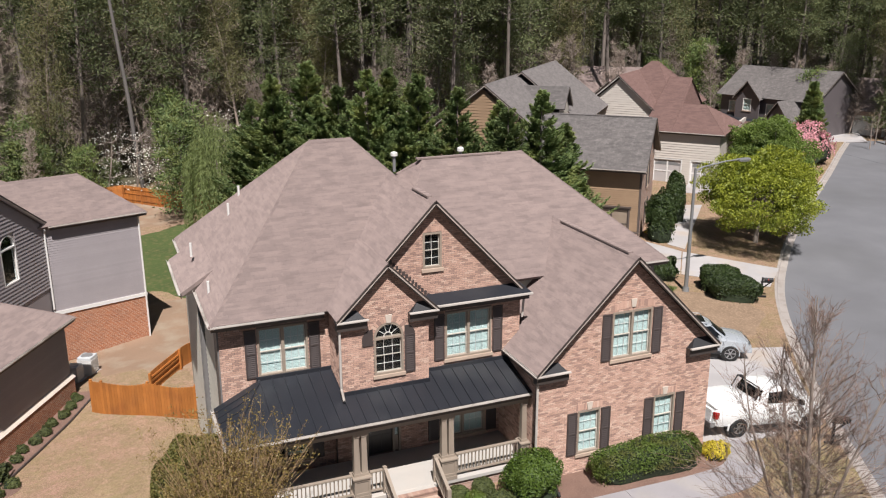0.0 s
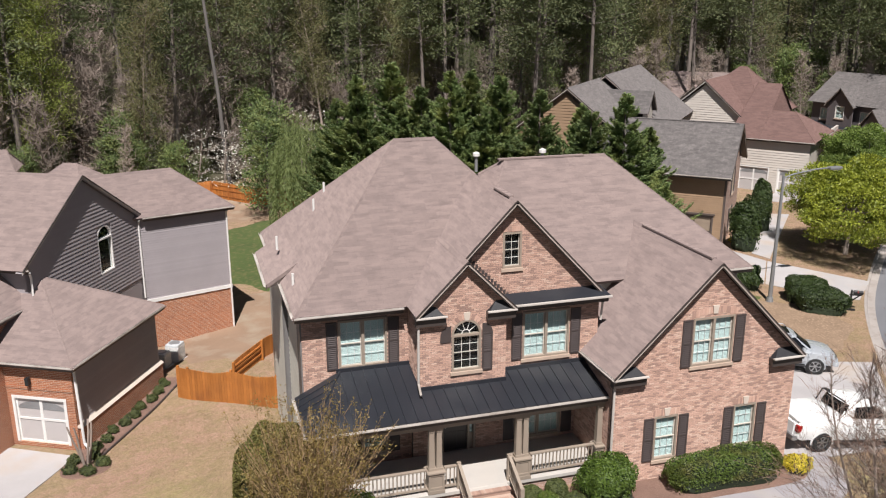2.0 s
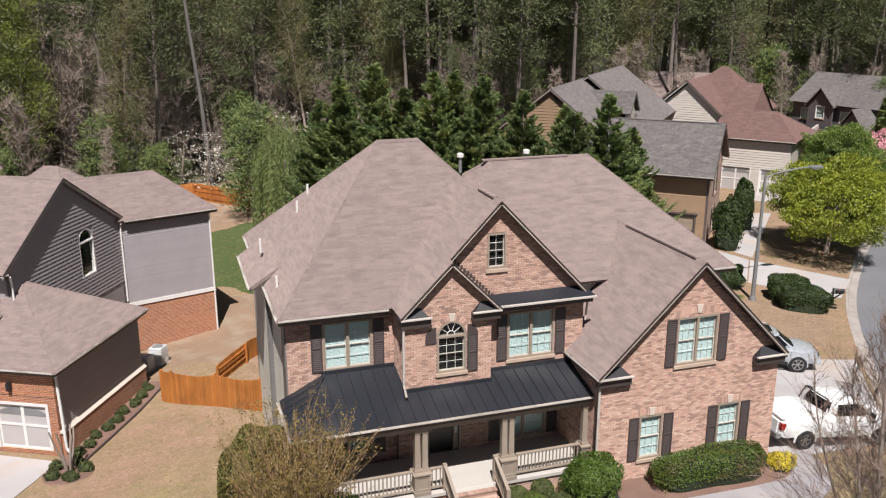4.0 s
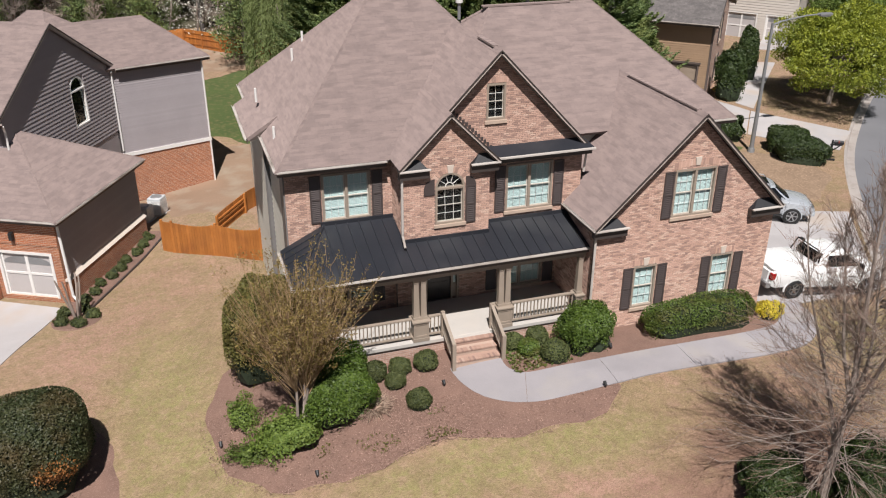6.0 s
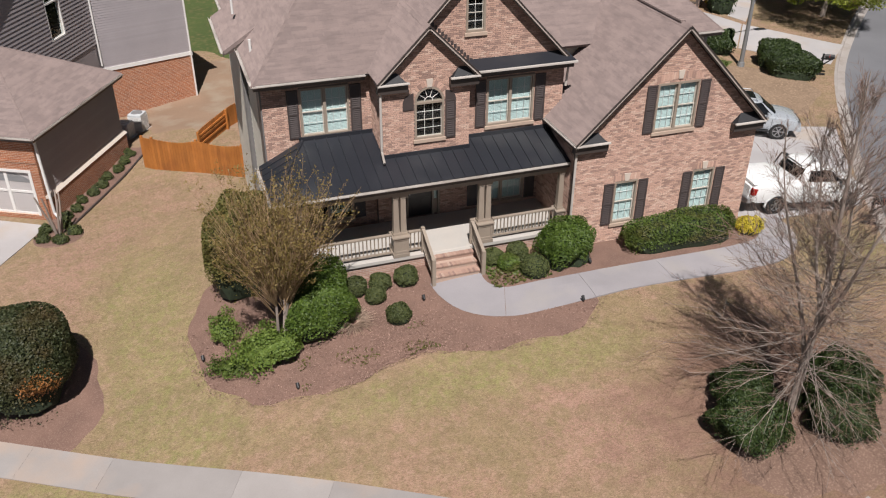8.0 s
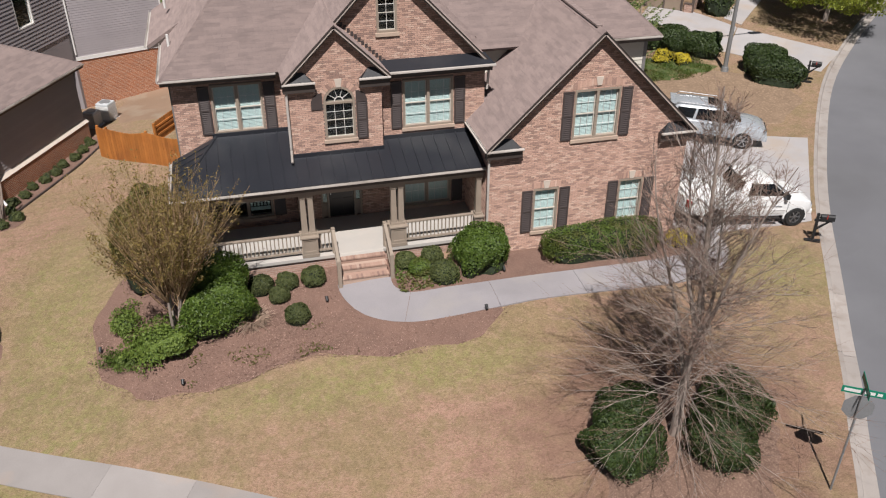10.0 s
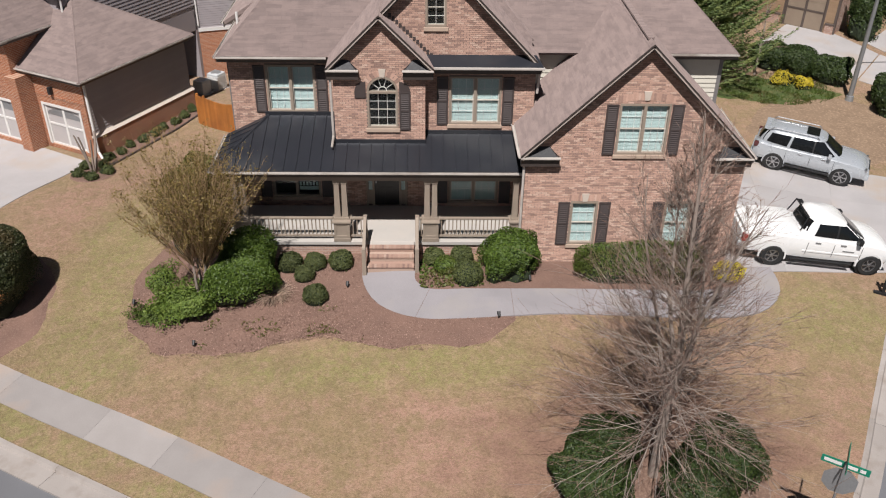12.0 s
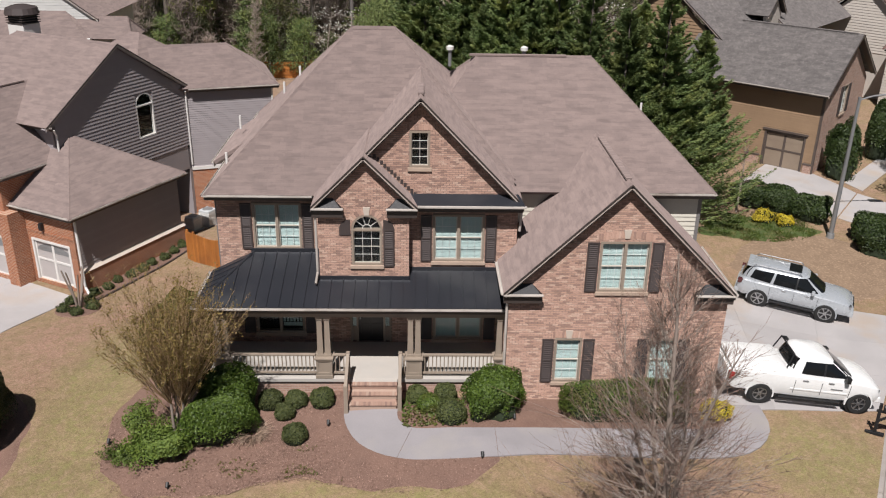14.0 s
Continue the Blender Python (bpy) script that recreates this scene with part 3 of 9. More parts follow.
def leaves_mesh(name, material, centres, normals, size, rng, aspect=1.6, curl=0.25):
    """Many small bent leaves, two triangles each side of a fold."""
    n = len(centres)
    c, nn = np.asarray(centres, float), np.asarray(normals, float)
    nn = nn + rng.normal(0, 0.55, (n, 3))
    nn /= np.linalg.norm(nn, axis=1)[:, None] + 1e-9
    t = np.cross(nn, rng.normal(0, 1, (n, 3)))
    t /= np.linalg.norm(t, axis=1)[:, None] + 1e-9
    b = np.cross(nn, t)
    s = size * rng.uniform(0.65, 1.35, (n, 1))
    verts = np.empty((n, 4, 3))
    verts[:, 0] = c - t * s * aspect * 0.5
    verts[:, 1] = c + b * s * 0.5 + nn * s * curl
    verts[:, 2] = c + t * s * aspect * 0.5
    verts[:, 3] = c - b * s * 0.5 + nn * s * curl
    me = bpy.data.meshes.new(name)
    me.vertices.add(4 * n)
    me.vertices.foreach_set("co", verts.reshape(-1))
    idx = np.arange(n)[:, None] * 4
    loops = np.hstack([idx + 0, idx + 1, idx + 2, idx + 0, idx + 2, idx + 3]).reshape(-1)
    me.loops.add(6 * n)
    me.loops.foreach_set("vertex_index", loops.astype(np.int32))
    me.polygons.add(2 * n)
    me.polygons.foreach_set("loop_start", (np.arange(2 * n) * 3).astype(np.int32))
    me.update(calc_edges=True)
    me.validate()
    me.materials.append(material)
    return me


# ---- ground ----
def smooth(v):
    v = np.clip(v, 0, 1)
    return v * v * (3 - 2 * v)


def glide(pts, step=0.8):
    """A smooth line through a few points (Catmull-Rom)."""
    p = [Vector((*q, 0)) for q in pts]
    p = [2 * p[0] - p[1], *p, 2 * p[-1] - p[-2]]
    out = []
    for a, b, c, d in zip(p, p[1:], p[2:], p[3:]):
        n = max(2, int((c - b).length / step))
        for i in range(n):
            t = i / n
            out.append(0.5 * ((2 * b) + (c - a) * t + (2 * a - 5 * b + 4 * c - d) * t * t + (3 * b - a - 3 * c + d) * t ** 3))
    return out + [p[-2]]


# the back of the kerb: along the front street, round the corner, up the side street
KERB = glide([(-70, 54.6), (-40, 37.9), (-20, 26.8), (-3.8, 17.8), (1.6, 14.8), (8, 11.3), (13.5, 8.9), (18.6, 10.0), (21.4, 14.1), (23.9, 18.4), (27.5, 24.6),
              (31.2, 30.2), (36.5, 37.3), (41.8, 42.7), (47.9, 48), (55.8, 54.4), (66.2, 62.7), (75.4, 70.2), (84, 77)])
KERB_XY = np.array([(p.x, p.y) for p in KERB])
_d = np.gradient(KERB_XY, axis=0)
KERB_N = np.stack([_d[:, 1], -_d[:, 0]], 1) / np.linalg.norm(_d, axis=1)[:, None]


def street_side(x, y):
    """Distance from the back of the kerb, positive towards the street."""
    x, y = np.asarray(x, float), np.asarray(y, float)
    best, side = np.full(x.shape, 1e9), np.zeros(x.shape)
    for (kx, ky), (nx, ny) in zip(KERB_XY, KERB_N):
        r = np.hypot(x - kx, y - ky)
        near = r < best
        side = np.where(near, np.sign((x - kx) * nx + (y - ky) * ny), side)
        best = np.where(near, r, best)
    return best * side


def kerb_back(x):
    """How far the kerb's back stands from its line: the front street has a wider gutter."""
    return -0.3 * smooth((15 - np.asarray(x, float)) / 5)


def gz(x, y):
    """The height of the finished ground."""
    x, y = np.asarray(x, float), np.asarray(y, float)
    d = (x - 1.6) * 0.486 + (y - 14.8) * 0.874
    front = 1.75 * np.clip(1 - d / 11.5, 0, 1.03)
    left = 1.15 * smooth((5.0 - x) / 8.5)
    back = 1.5 * smooth((y - 36) / 12) * smooth((16 - x) / 12)
    corner = 0.6 * smooth((x - 14) / 8) * smooth((25 - y) / 8)
    right = 0.5 * smooth((x - 21) / 7) * (1 - smooth((y - 32) / 16))
    rise = 0.3 * smooth((y - 40) / 9) * smooth((x - 24) / 6)
    yard = 0.75 * smooth((6 - x) / 3.5) * smooth((y - 29) / 5) * (1 - smooth((y - 38) / 5))
    return -np.sqrt(front ** 2 + left ** 2 + back ** 2 + corner ** 2 + right ** 2 + yard ** 2) + rise


def g(x, y):
    return float(gz(x, y))


def grid_lines(lo, hi, fine, outer):
    mid = np.arange(lo, hi + 1e-6, fine)
    return np.concatenate([sorted(lo - o for o in outer), mid, [hi + o for o in outer]])


OUT = [2, 5, 9, 14, 20, 28, 38, 52, 75, 110, 160, 260, 420, 700, 1500]
NEAR_X, NEAR_Y = list(np.arange(1, 46, 1.0)), list(np.arange(1, 27, 1.0))
lines_x = np.concatenate([grid_lines(-16, 48, 0.5, OUT)[:-len(OUT)], 48 + np.array(NEAR_X), 93 + np.array(OUT)])
lines_y = np.concatenate([grid_lines(6, 58, 0.5, OUT)[:-len(OUT)], 58 + np.array(NEAR_Y), 84 + np.array(OUT)])
gx, gy = np.meshgrid(lines_x, lines_y, indexing='ij')
side = street_side(gx, gy)
heights = gz(gx, gy) + 0.012 * np.sin(gx * 1.7) * np.sin(gy * 2.1) - 0.3 * smooth((side + 1.0) / 0.45) * (side < 14)
nx_, ny_ = gx.shape
faces = [(i * ny_ + j, (i + 1) * ny_ + j, (i + 1) * ny_ + j + 1, i * ny_ + j + 1) for i in range(nx_ - 1) for j in range(ny_ - 1)]
ground_me = raw_mesh("ground", np.stack([gx, gy, heights], -1).reshape(-1, 3).tolist(), faces, LAWN)
ground_me.polygons.foreach_set("use_smooth", [True] * len(ground_me.polygons))
tagged(new("ground", ground_me), "dormant tan lawn with green patches sloping to the street", "lawn", kind="structure")


def ribbon(pts, widths, lift, thick=0.12, steps=3, before=None, after=None):
    """A strip of ground cover that follows a line: bmesh, with skirts."""
    bm, rows = bmesh.new(), []
    n = len(pts)
    for i, p in enumerate(pts):
        d = ((after if after and i == n - 1 else pts[min(i + 1, n - 1)]) - (before if before and i == 0 else pts[max(i - 1, 0)])).normalized()
        nrm = Vector((d.y, -d.x, 0))
        a, b = widths(i / max(1, n - 1))
        rows.append([p + nrm * (a + (b - a) * k / steps) for k in range(steps + 1)])
    top = [[bm.verts.new((q.x, q.y, g(q.x, q.y) + lift)) for q in r] for r in rows]
    low = [[bm.verts.new((q.x, q.y, g(q.x, q.y) + lift - thick)) for q in (r[0], r[-1])] for r in rows]
    for i in range(n - 1):
        for k in range(steps):
            bm.faces.new((top[i][k], top[i][k + 1], top[i + 1][k + 1], top[i + 1][k]))
        for e, k in ((0, 0), (1, steps)):
            bm.faces.new((top[i][k], top[i + 1][k], low[i + 1][e], low[i][e]))
    for i in (0, n - 1):
        bm.faces.new([*top[i], low[i][1], low[i][0]])
    return bm


def quad_patch(bm, a, b, c, d, lift, thick=0.1, n=4):
    """A slab between four corners (x, y), laid on the ground."""
    a, b, c, d = (Vector((*p, 0)) for p in (a, b, c, d))
    at = lambda u, v: a.lerp(b, u).lerp(d.lerp(c, u), v)
    top = [[bm.verts.new((p.x, p.y, g(p.x, p.y) + lift)) for j in range(n + 1) for p in (at(i / n, j / n),)] for i in range(n + 1)]
    for i in range(n):
        for j in range(n):
            bm.faces.new((top[i][j], top[i + 1][j], top[i + 1][j + 1], top[i][j + 1]))
    rim = [top[i][0] for i in range(n)] + [top[n][j] for j in range(n)] + [top[i][n] for i in range(n, 0, -1)] + [top[0][j] for j in range(n, 0, -1)]
    low = [bm.verts.new(v.co - Vector((0, 0, thick))) for v in rim]
    for i in range(len(rim)):
        bm.faces.new((rim[i], low[i], low[(i + 1) % len(rim)], rim[(i + 1) % len(rim)]))
    return bm


def blob(cx, cy, radii, lift, seed=0, wobble=0.05, rings=8, n=72):
    """A bed with a soft, uneven outline, given by its reach in even steps of direction."""
    rng = random.Random(seed)
    ph = [rng.uniform(0, 6.28) for _ in range(6)]
    bm = bmesh.new()
    mid = bm.verts.new((cx, cy, g(cx, cy) + lift))
    prev = None
    for r in range(1, rings + 1):
        ring = []
        for i in range(n):
            a = i / n * len(radii)
            k = int(a)
            f = a - k
            f = f * f * (3 - 2 * f)
            reach = radii[k] * (1 - f) + radii[(k + 1) % len(radii)] * f
            th = 2 * math.pi * i / n
            reach *= 1 + wobble * (math.sin(5 * th + ph[0]) + 0.6 * math.sin(11 * th + ph[1]) + 0.4 * math.sin(23 * th + ph[2]))
            x, y = cx + reach * r / rings * math.cos(th), cy + reach * r / rings * math.sin(th)
            ring.append(bm.verts.new((x, y, g(x, y) + (lift if r < rings else -0.03))))
        for i in range(n):
            j = (i + 1) % n
            bm.faces.new((mid, ring[i], ring[j]) if prev is None else (prev[i], ring[i], ring[j], prev[j]))
        prev = ring
    return bm


# roads, kerb and walks
solo("road", ribbon(KERB[:: 2], lambda f: (0.15, 12.0), -0.13, 0.15, 8), ASPHALT, "worn grey asphalt residential street", "road", kind="structure")
far_turn = glide([(76, 71.5), (84, 70), (93, 66), (104, 58)], 2.0)
solo("road", ribbon(far_turn, lambda f: (-5, 9), -0.12, 0.15, 4), ASPHALT, "grey asphalt street bending away past the far houses", "road", kind="structure")


def kerb_mesh(line):
    bm, rows = bmesh.new(), []
    n = len(line)
    for i, p in enumerate(line):
        d = (line[min(i + 1, n - 1)] - line[max(i - 1, 0)]).normalized()
        nrm = Vector((d.y, -d.x, 0))
        z, o = g(p.x, p.y), kerb_back(p.x)
        profile = ((o, -0.25), (o, 0.02), (o + 0.14, 0.015), (o + 0.19, -0.10), (0.60 + 0.3 * o, -0.115), (0.60 + 0.3 * o, -0.30))
        rows.append([bm.verts.new((*(p + nrm * w).xy, z + h)) for w, h in profile])
    for a, b in zip(rows, rows[1:]):
        for k in range(5):
            bm.faces.new((a[k], a[k + 1], b[k + 1], b[k]))
    return bm


kerb = tagged(new("kerb"), "pale concrete kerb and gutter along the street", "kerb", kind="structure")
for i in range(0, len(KERB) - 1, 4):
    seg = KERB[i:i + 5]
    if len(seg) > 1:
        seg = [seg[0] + (seg[1] - seg[0]).normalized() * 0.012, *seg[1:]]
        part("kerb_stone", kerb_mesh(seg), KERB_CONCRETE, kerb)

verge_w = lambda f: (-1.45, float(kerb_back(KERB[round(f * (len(KERB) - 1))].x)) + 0.01)
solo("verge", ribbon(KERB, verge_w, 0.016, 0.3, 5), LAWN, "dormant grass verge between kerb and pavement", "grass verge", kind="structure")
walk_side = tagged(new("sidewalk"), "concrete pavement in jointed slabs stained by clay", "pavement", kind="structure")
i0 = min(range(len(KERB)), key=lambda i: (KERB[i] - Vector((-24, 29, 0))).length)
i1 = min(range(len(KERB)), key=lambda i: (KERB[i] - Vector((15, 8.8, 0))).length)
for i in range(i0, i1, 4):
    seg = KERB[i:i + 5]
    seg = [seg[0] + (seg[1] - seg[0]).normalized() * 0.005, *seg[1:]]
    part("slab", ribbon(seg, lambda f: (-2.40, -1.22), 0.045, 0.14, 3, KERB[i - 1], KERB[min(i + 5, len(KERB) - 1)]), OLD_CONCRETE, walk_side)

front_path = tagged(new("front_path"), "curved pale concrete footpath from the driveway to the porch steps", "footpath", kind="structure")
line = glide([(8.72, 23.62), (8.74, 23.2), (9.05, 22.5), (9.9, 21.93), (11.2, 21.79), (14, 21.78), (17, 21.78), (19.5, 21.84), (20.9, 22.1), (21.6, 22.8), (21.65, 23.9)], 0.25)
cuts = [0, 9, 21, 33, 45, len(line) - 1]
for a, b in zip(cuts, cuts[1:]):
    seg = line[a:b + 1]
    seg = [seg[0] + (seg[1] - seg[0]).normalized() * 0.012, *seg[1:]]
    w0, w1 = (0.95, 0.71) if a == 0 else (0.71, 0.71)
    part("slab", ribbon(seg, lambda f, w0=w0, w1=w1: (-(w0 + (w1 - w0) * f), w0 + (w1 - w0) * f), 0.04, 0.12, 3, line[a - 1] if a else None, line[b + 1] if b + 1 < len(line) else None), PATH_CONCRETE, front_path)


def drive(name, label, a, b, c, d, nu, nv, material=CONCRETE, lift=0.03):
    ob = tagged(new(name), label, "driveway", kind="structure")
    A, B, C, D = (Vector(p) for p in (a, b, c, d))
    at = lambda u, v: A.lerp(B, u).lerp(D.lerp(C, u), v)
    for i in range(nu):
        for j in range(nv):
            e = 0.0002
            u0, u1, v0, v1 = i / nu + e, (i + 1) / nu - e, j / nv + e, (j + 1) / nv - e
            part("slab", quad_patch(bmesh.new(), at(u0, v0), at(u1, v0), at(u1, v1), at(u0, v1), lift), material, ob)
    return ob


drive("driveway", "pale concrete driveway beside the brick house", (20.85, 23.5), (27.0, 24.2), (31.6, 31.3), (20.85, 35.0), 3, 3)
drive("driveway", "pale concrete driveway in front of the neighbour's garage", (-23, 38.0), (-8.6, 28.4), (-5.6, 34.6), (-15.5, 40.2), 3, 2)
drive("driveway", "white concrete driveway before the tan garage", (29.0, 46.4), (33.4, 42.3), (36.0, 45.6), (33.4, 51.8), 2, 2)
drive("driveway", "white concrete driveway running down to the side street", (33.45, 42.25), (37.3, 38.6), (40.2, 41.0), (36.05, 45.55), 2, 2)
drive("driveway", "white concrete driveway between street trees and a pale garage", (46.5, 60.5), (54.5, 53.9), (58.5, 57.2), (50.8, 63.5), 2, 2)
drive("driveway", "white concrete driveway of a far brick house", (76, 76.5), (84, 74), (92, 84), (84, 88), 2, 2)
drive("footpath", "pale concrete walk along the tan house", (36.0, 47.2), (36.5, 45.9), (45.6, 55.6), (44.2, 56.2), 1, 5)

# beds and bare patches
BED = [8.0, 5.5, 4.5, 3.6, 3.0, 2.6, 2.4, 2.8, 4.0, 5.6, 7.0, 7.0, 6.9, 6.75, 5.95, 4.95, 3.9, 3.15, 2.95, 3.0, 3.7, 5.15, 7.2, 8.1]
solo("mulch_bed", blob(6.0, 23.4, BED, 0.03, 1, 0.006), MULCH, "dark red-brown mulch bed curving in front of the porch", "mulch bed", kind="structure")
solo("mulch_bed", quad_patch(bmesh.new(), (9.75, 22.5), (20.7, 22.5), (20.7, 24.25), (9.75, 24.25), 0.035, 0.08, 10), MULCH, "dark mulch bed between the footpath and the brick wing", "mulch bed", kind="structure")
solo("mulch_bed", blob(-5.4, 23.6, [1.95, 2.4, 3.2, 2.7, 2.6, 3.2, 3.2, 2.8], 0.03, 3, 0.02), MULCH, "reddish mulch round a large clipped shrub", "mulch bed", kind="structure")
solo("straw_bed", blob(16.2, 14.2, [2.9, 2.8, 2.6, 2.7, 2.9, 2.8, 2.6, 2.8], 0.03, 4, 0.06), STRAW, "reddish pine straw under the bare tree", "straw bed", kind="structure")
solo("straw_bed", blob(31.0, 36.2, [3.6, 3.6, 4.2, 5.0, 5.6, 4.4, 3.2, 2.8], 0.03, 5, 0.03), PALE_STRAW, "brown pine straw beside the driveway and hedge", "straw bed", kind="structure")
solo("clay_patch", blob(2.5, 46.5, [5, 7, 8, 6, 4, 5, 6, 6], 0.03, 7, 0.06), CLAY, "bare tan clay side yard behind the fence", "bare soil", kind="structure")
solo("clay_patch", blob(3.0, 78.0, [14, 8, 5, 6, 14, 7, 5, 7], 0.03, 8, 0.06), CLAY, "bare orange clay along the rear fence", "bare soil", kind="structure")
solo("green_yard", blob(6.5, 62, [9, 10, 11, 9, 6.5, 8, 9, 8], 0.05, 9, 0.05), GREEN_GRASS, "bright green grass in the back yard", "grass", kind="structure")
solo("green_yard", blob(28.6, 40.9, [3.2, 1.6, 1.6, 2.4, 3.4, 2.2, 1.4, 1.6], 0.05, 10, 0.13), GREEN_GRASS, "green grass strip under the hedge by the lamp post", "grass", kind="structure")
woods = bmesh.new()
quad_patch(woods, (-200, 88), (60.1, 92), (400, 1400), (-400, 1400), 0.25, 0.2, 24)
quad_patch(woods, (60, 98), (170, 40), (1400, 500), (400, 1400), 0.25, 0.2, 24)
solo("woodland_floor", woods, LITTER, "brown leaf litter under the woods", "woodland floor", kind="structure")


# ---- the brick house ----
house = thing("house", "two-storey pink brick house with taupe shingles and black metal porch", "house", (12, 31, 0))


def at_front(y):
    return frame_at(0, y, 0)


def facing_left(x):
    """Frame of a wall that faces -x: along it runs -y, so that s = -y."""
    return frame_at(x, 0, -90)


def facing_right(x):
    """Frame of a wall that faces +x: s = y."""
    return frame_at(x, 0, 90)


def rect(s0, s1, z0, z1):
    return [(s0, z0), (s1, z0), (s1, z1), (s0, z1)]


def window(parent, T, s0, s1, z0, z1, units=2, cols=3, local=False, casing=TAUPE, sash=None, blind=BLIND, rows=2, sill=SILL, shades=True, bar=None, single=False):
    """A set of sash windows in an opening: casing, sashes with bars, panes, sill, and what hangs behind."""
    c, sash = 0.07, sash or SASH
    bar = bar or (0.004 if shades else 0.007)
    bm = bmesh.new()
    box(bm, s0, s1, -0.03, 0.16, z1 - c, z1, T)
    box(bm, s0, s1, -0.03, 0.16, z0, z0 + c, T)
    box(bm, s0, s0 + c, -0.028, 0.16, z0 + c, z1 - c, T)
    box(bm, s1 - c, s1, -0.028, 0.16, z0 + c, z1 - c, T)
    w = (s1 - s0 - 2 * c - (units - 1) * 0.1) / units
    for k in range(1, units):
        a = s0 + c + k * w + (k - 1) * 0.1
        box(bm, a, a + 0.1, -0.026, 0.16, z0 + c, z1 - c, T)
    win = part("window", bm, casing, parent, local=local)
    zm = (z0 + z1) / 2
    for k in range(units):
        a = s0 + c + k * (w + 0.1)
        for lo, hi, dep in ((z0 + c, z1 - c, 0.06),) if single else ((z0 + c, zm + 0.02, 0.045), (zm - 0.02, z1 - c, 0.075)):
            bm = bmesh.new()
            e = 0.036 if shades else 0.022
            box(bm, a, a + w, dep, dep + 0.03, lo, lo + e, T)
            box(bm, a, a + w, dep, dep + 0.03, hi - e, hi, T)
            box(bm, a, a + e, dep + 0.001, dep + 0.029, lo + e, hi - e, T)
            box(bm, a + w - e, a + w, dep + 0.001, dep + 0.029, lo + e, hi - e, T)
            part("sash", bm, sash, win)
            bm = bmesh.new()
            for i in range(1, cols):
                x = a + w * i / cols
                box(bm, x - bar, x + bar, dep + 0.004, dep + 0.024, lo + e, hi - e, T)
            for i in range(1, rows):
                z = lo + (hi - lo) * i / rows
                box(bm, a + e, a + w - e, dep + 0.005, dep + 0.023, z - bar, z + bar, T)
            if cols * rows > 1:
                part("grille", bm, TRIM_WHITE, win)
            else:
                bm.free()
            pane = part("pane", new_box(a + 0.02, a + w - 0.02, dep + 0.012, dep + 0.017, lo + 0.02, hi - 0.02, T), GLASS, win)
            pane.visible_shadow = False
        if shades:
            bm = bmesh.new()
            n = int((z1 - z0 - 2 * c) / 0.05)
            for i in range(n):
                z = z1 - c - (i + 1) * (z1 - z0 - 2 * c) / n
                hull(bm, [T @ Vector(p) for p in ((a, 0.134, z + 0.05), (a + w, 0.134, z + 0.05), (a + w, 0.118, z), (a, 0.118, z))], ((0, 1, 2, 3),))
            part("blind", bm, blind, win, "pale closed blind")
        # no room is built: a thin panel carries its darkness as colour
        part("dark_room", new_box(a - 0.03, a + w + 0.03, 0.17, 0.19, z0 + 0.02, z1 - 0.02, T), ROOM_SHADE, win)
    if sill:
        part("sill", soft_box(s0 - 0.06, s1 + 0.06, -0.075, 0.02, z0 - 0.13, z0 - 0.005, 0.008, T), sill, win)
    return win


def shutter(parent, T, s0, s1, z0, z1, local=False):
    bm = bmesh.new()
    e = 0.055
    box(bm, s0, s1, -0.03, -0.004, z0, z1, T)
    for lo, hi in ((z0 + e, (z0 + z1) / 2 - e / 2), ((z0 + z1) / 2 + e / 2, z1 - e)):
        n = max(3, int((hi - lo) / 0.07))
        for i in range(n):
            z = lo + (hi - lo) * i / n
            hull(bm, [T @ Vector(p) for p in ((s0 + e, -0.031, z + 0.052), (s1 - e, -0.031, z + 0.052), (s1 - e, -0.05, z + 0.008), (s0 + e, -0.05, z + 0.008),
                                             (s0 + e, -0.028, z), (s1 - e, -0.028, z))], ((0, 1, 2, 3), (3, 2, 5, 4)))
    for a, b, lo, hi in ((s0, s0 + e, z0, z1), (s1 - e, s1, z0, z1), (s0 + e, s1 - e, z0, z0 + e), (s0 + e, s1 - e, z1 - e, z1), (s0 + e, s1 - e, (z0 + z1) / 2 - e / 2, (z0 + z1) / 2 + e / 2)):
        box(bm, a, b, -0.055, -0.029, lo, hi, T)
    return part("shutter", bm, SHUTTER, parent, local=local)


def flat_arch(parent, T, s0, s1, z, rise=0.0, local=False, high=0.24, key=True):
    """A soldier course over an opening, with a stone keystone."""
    n = max(5, round((s1 - s0) / 0.08))
    lintel = part("lintel", new_box(s0, s1, -0.004, 0.0, z, z + high, T), MORTAR, parent, local=local)
    for i in range(n):
        f0, f1 = i / n, (i + 1) / n
        a, b = s0 + (s1 - s0) * f0 + 0.004, s0 + (s1 - s0) * f1 - 0.004
        up = rise * math.sin(math.pi * (f0 + f1) / 2)
        part("brick", new_box(a, b, -0.015, 0.0, z + up * 0.9, z + high + up, T), FACE_BRICK, lintel)
    if not key:
        return
    m = (s0 + s1) / 2
    bm = bmesh.new()
    prism(bm, [T @ Vector(p) for p in ((m - 0.08, -0.05, z + rise - 0.01), (m + 0.08, -0.05, z + rise - 0.01), (m + 0.125, -0.05, z + high + rise + 0.05), (m - 0.125, -0.05, z + high + rise + 0.05))], T.to_3x3() @ Vector((0, 0.06, 0)))
    part("keystone", bm, KEYSTONE, parent, "pale stone keystone", local=local)


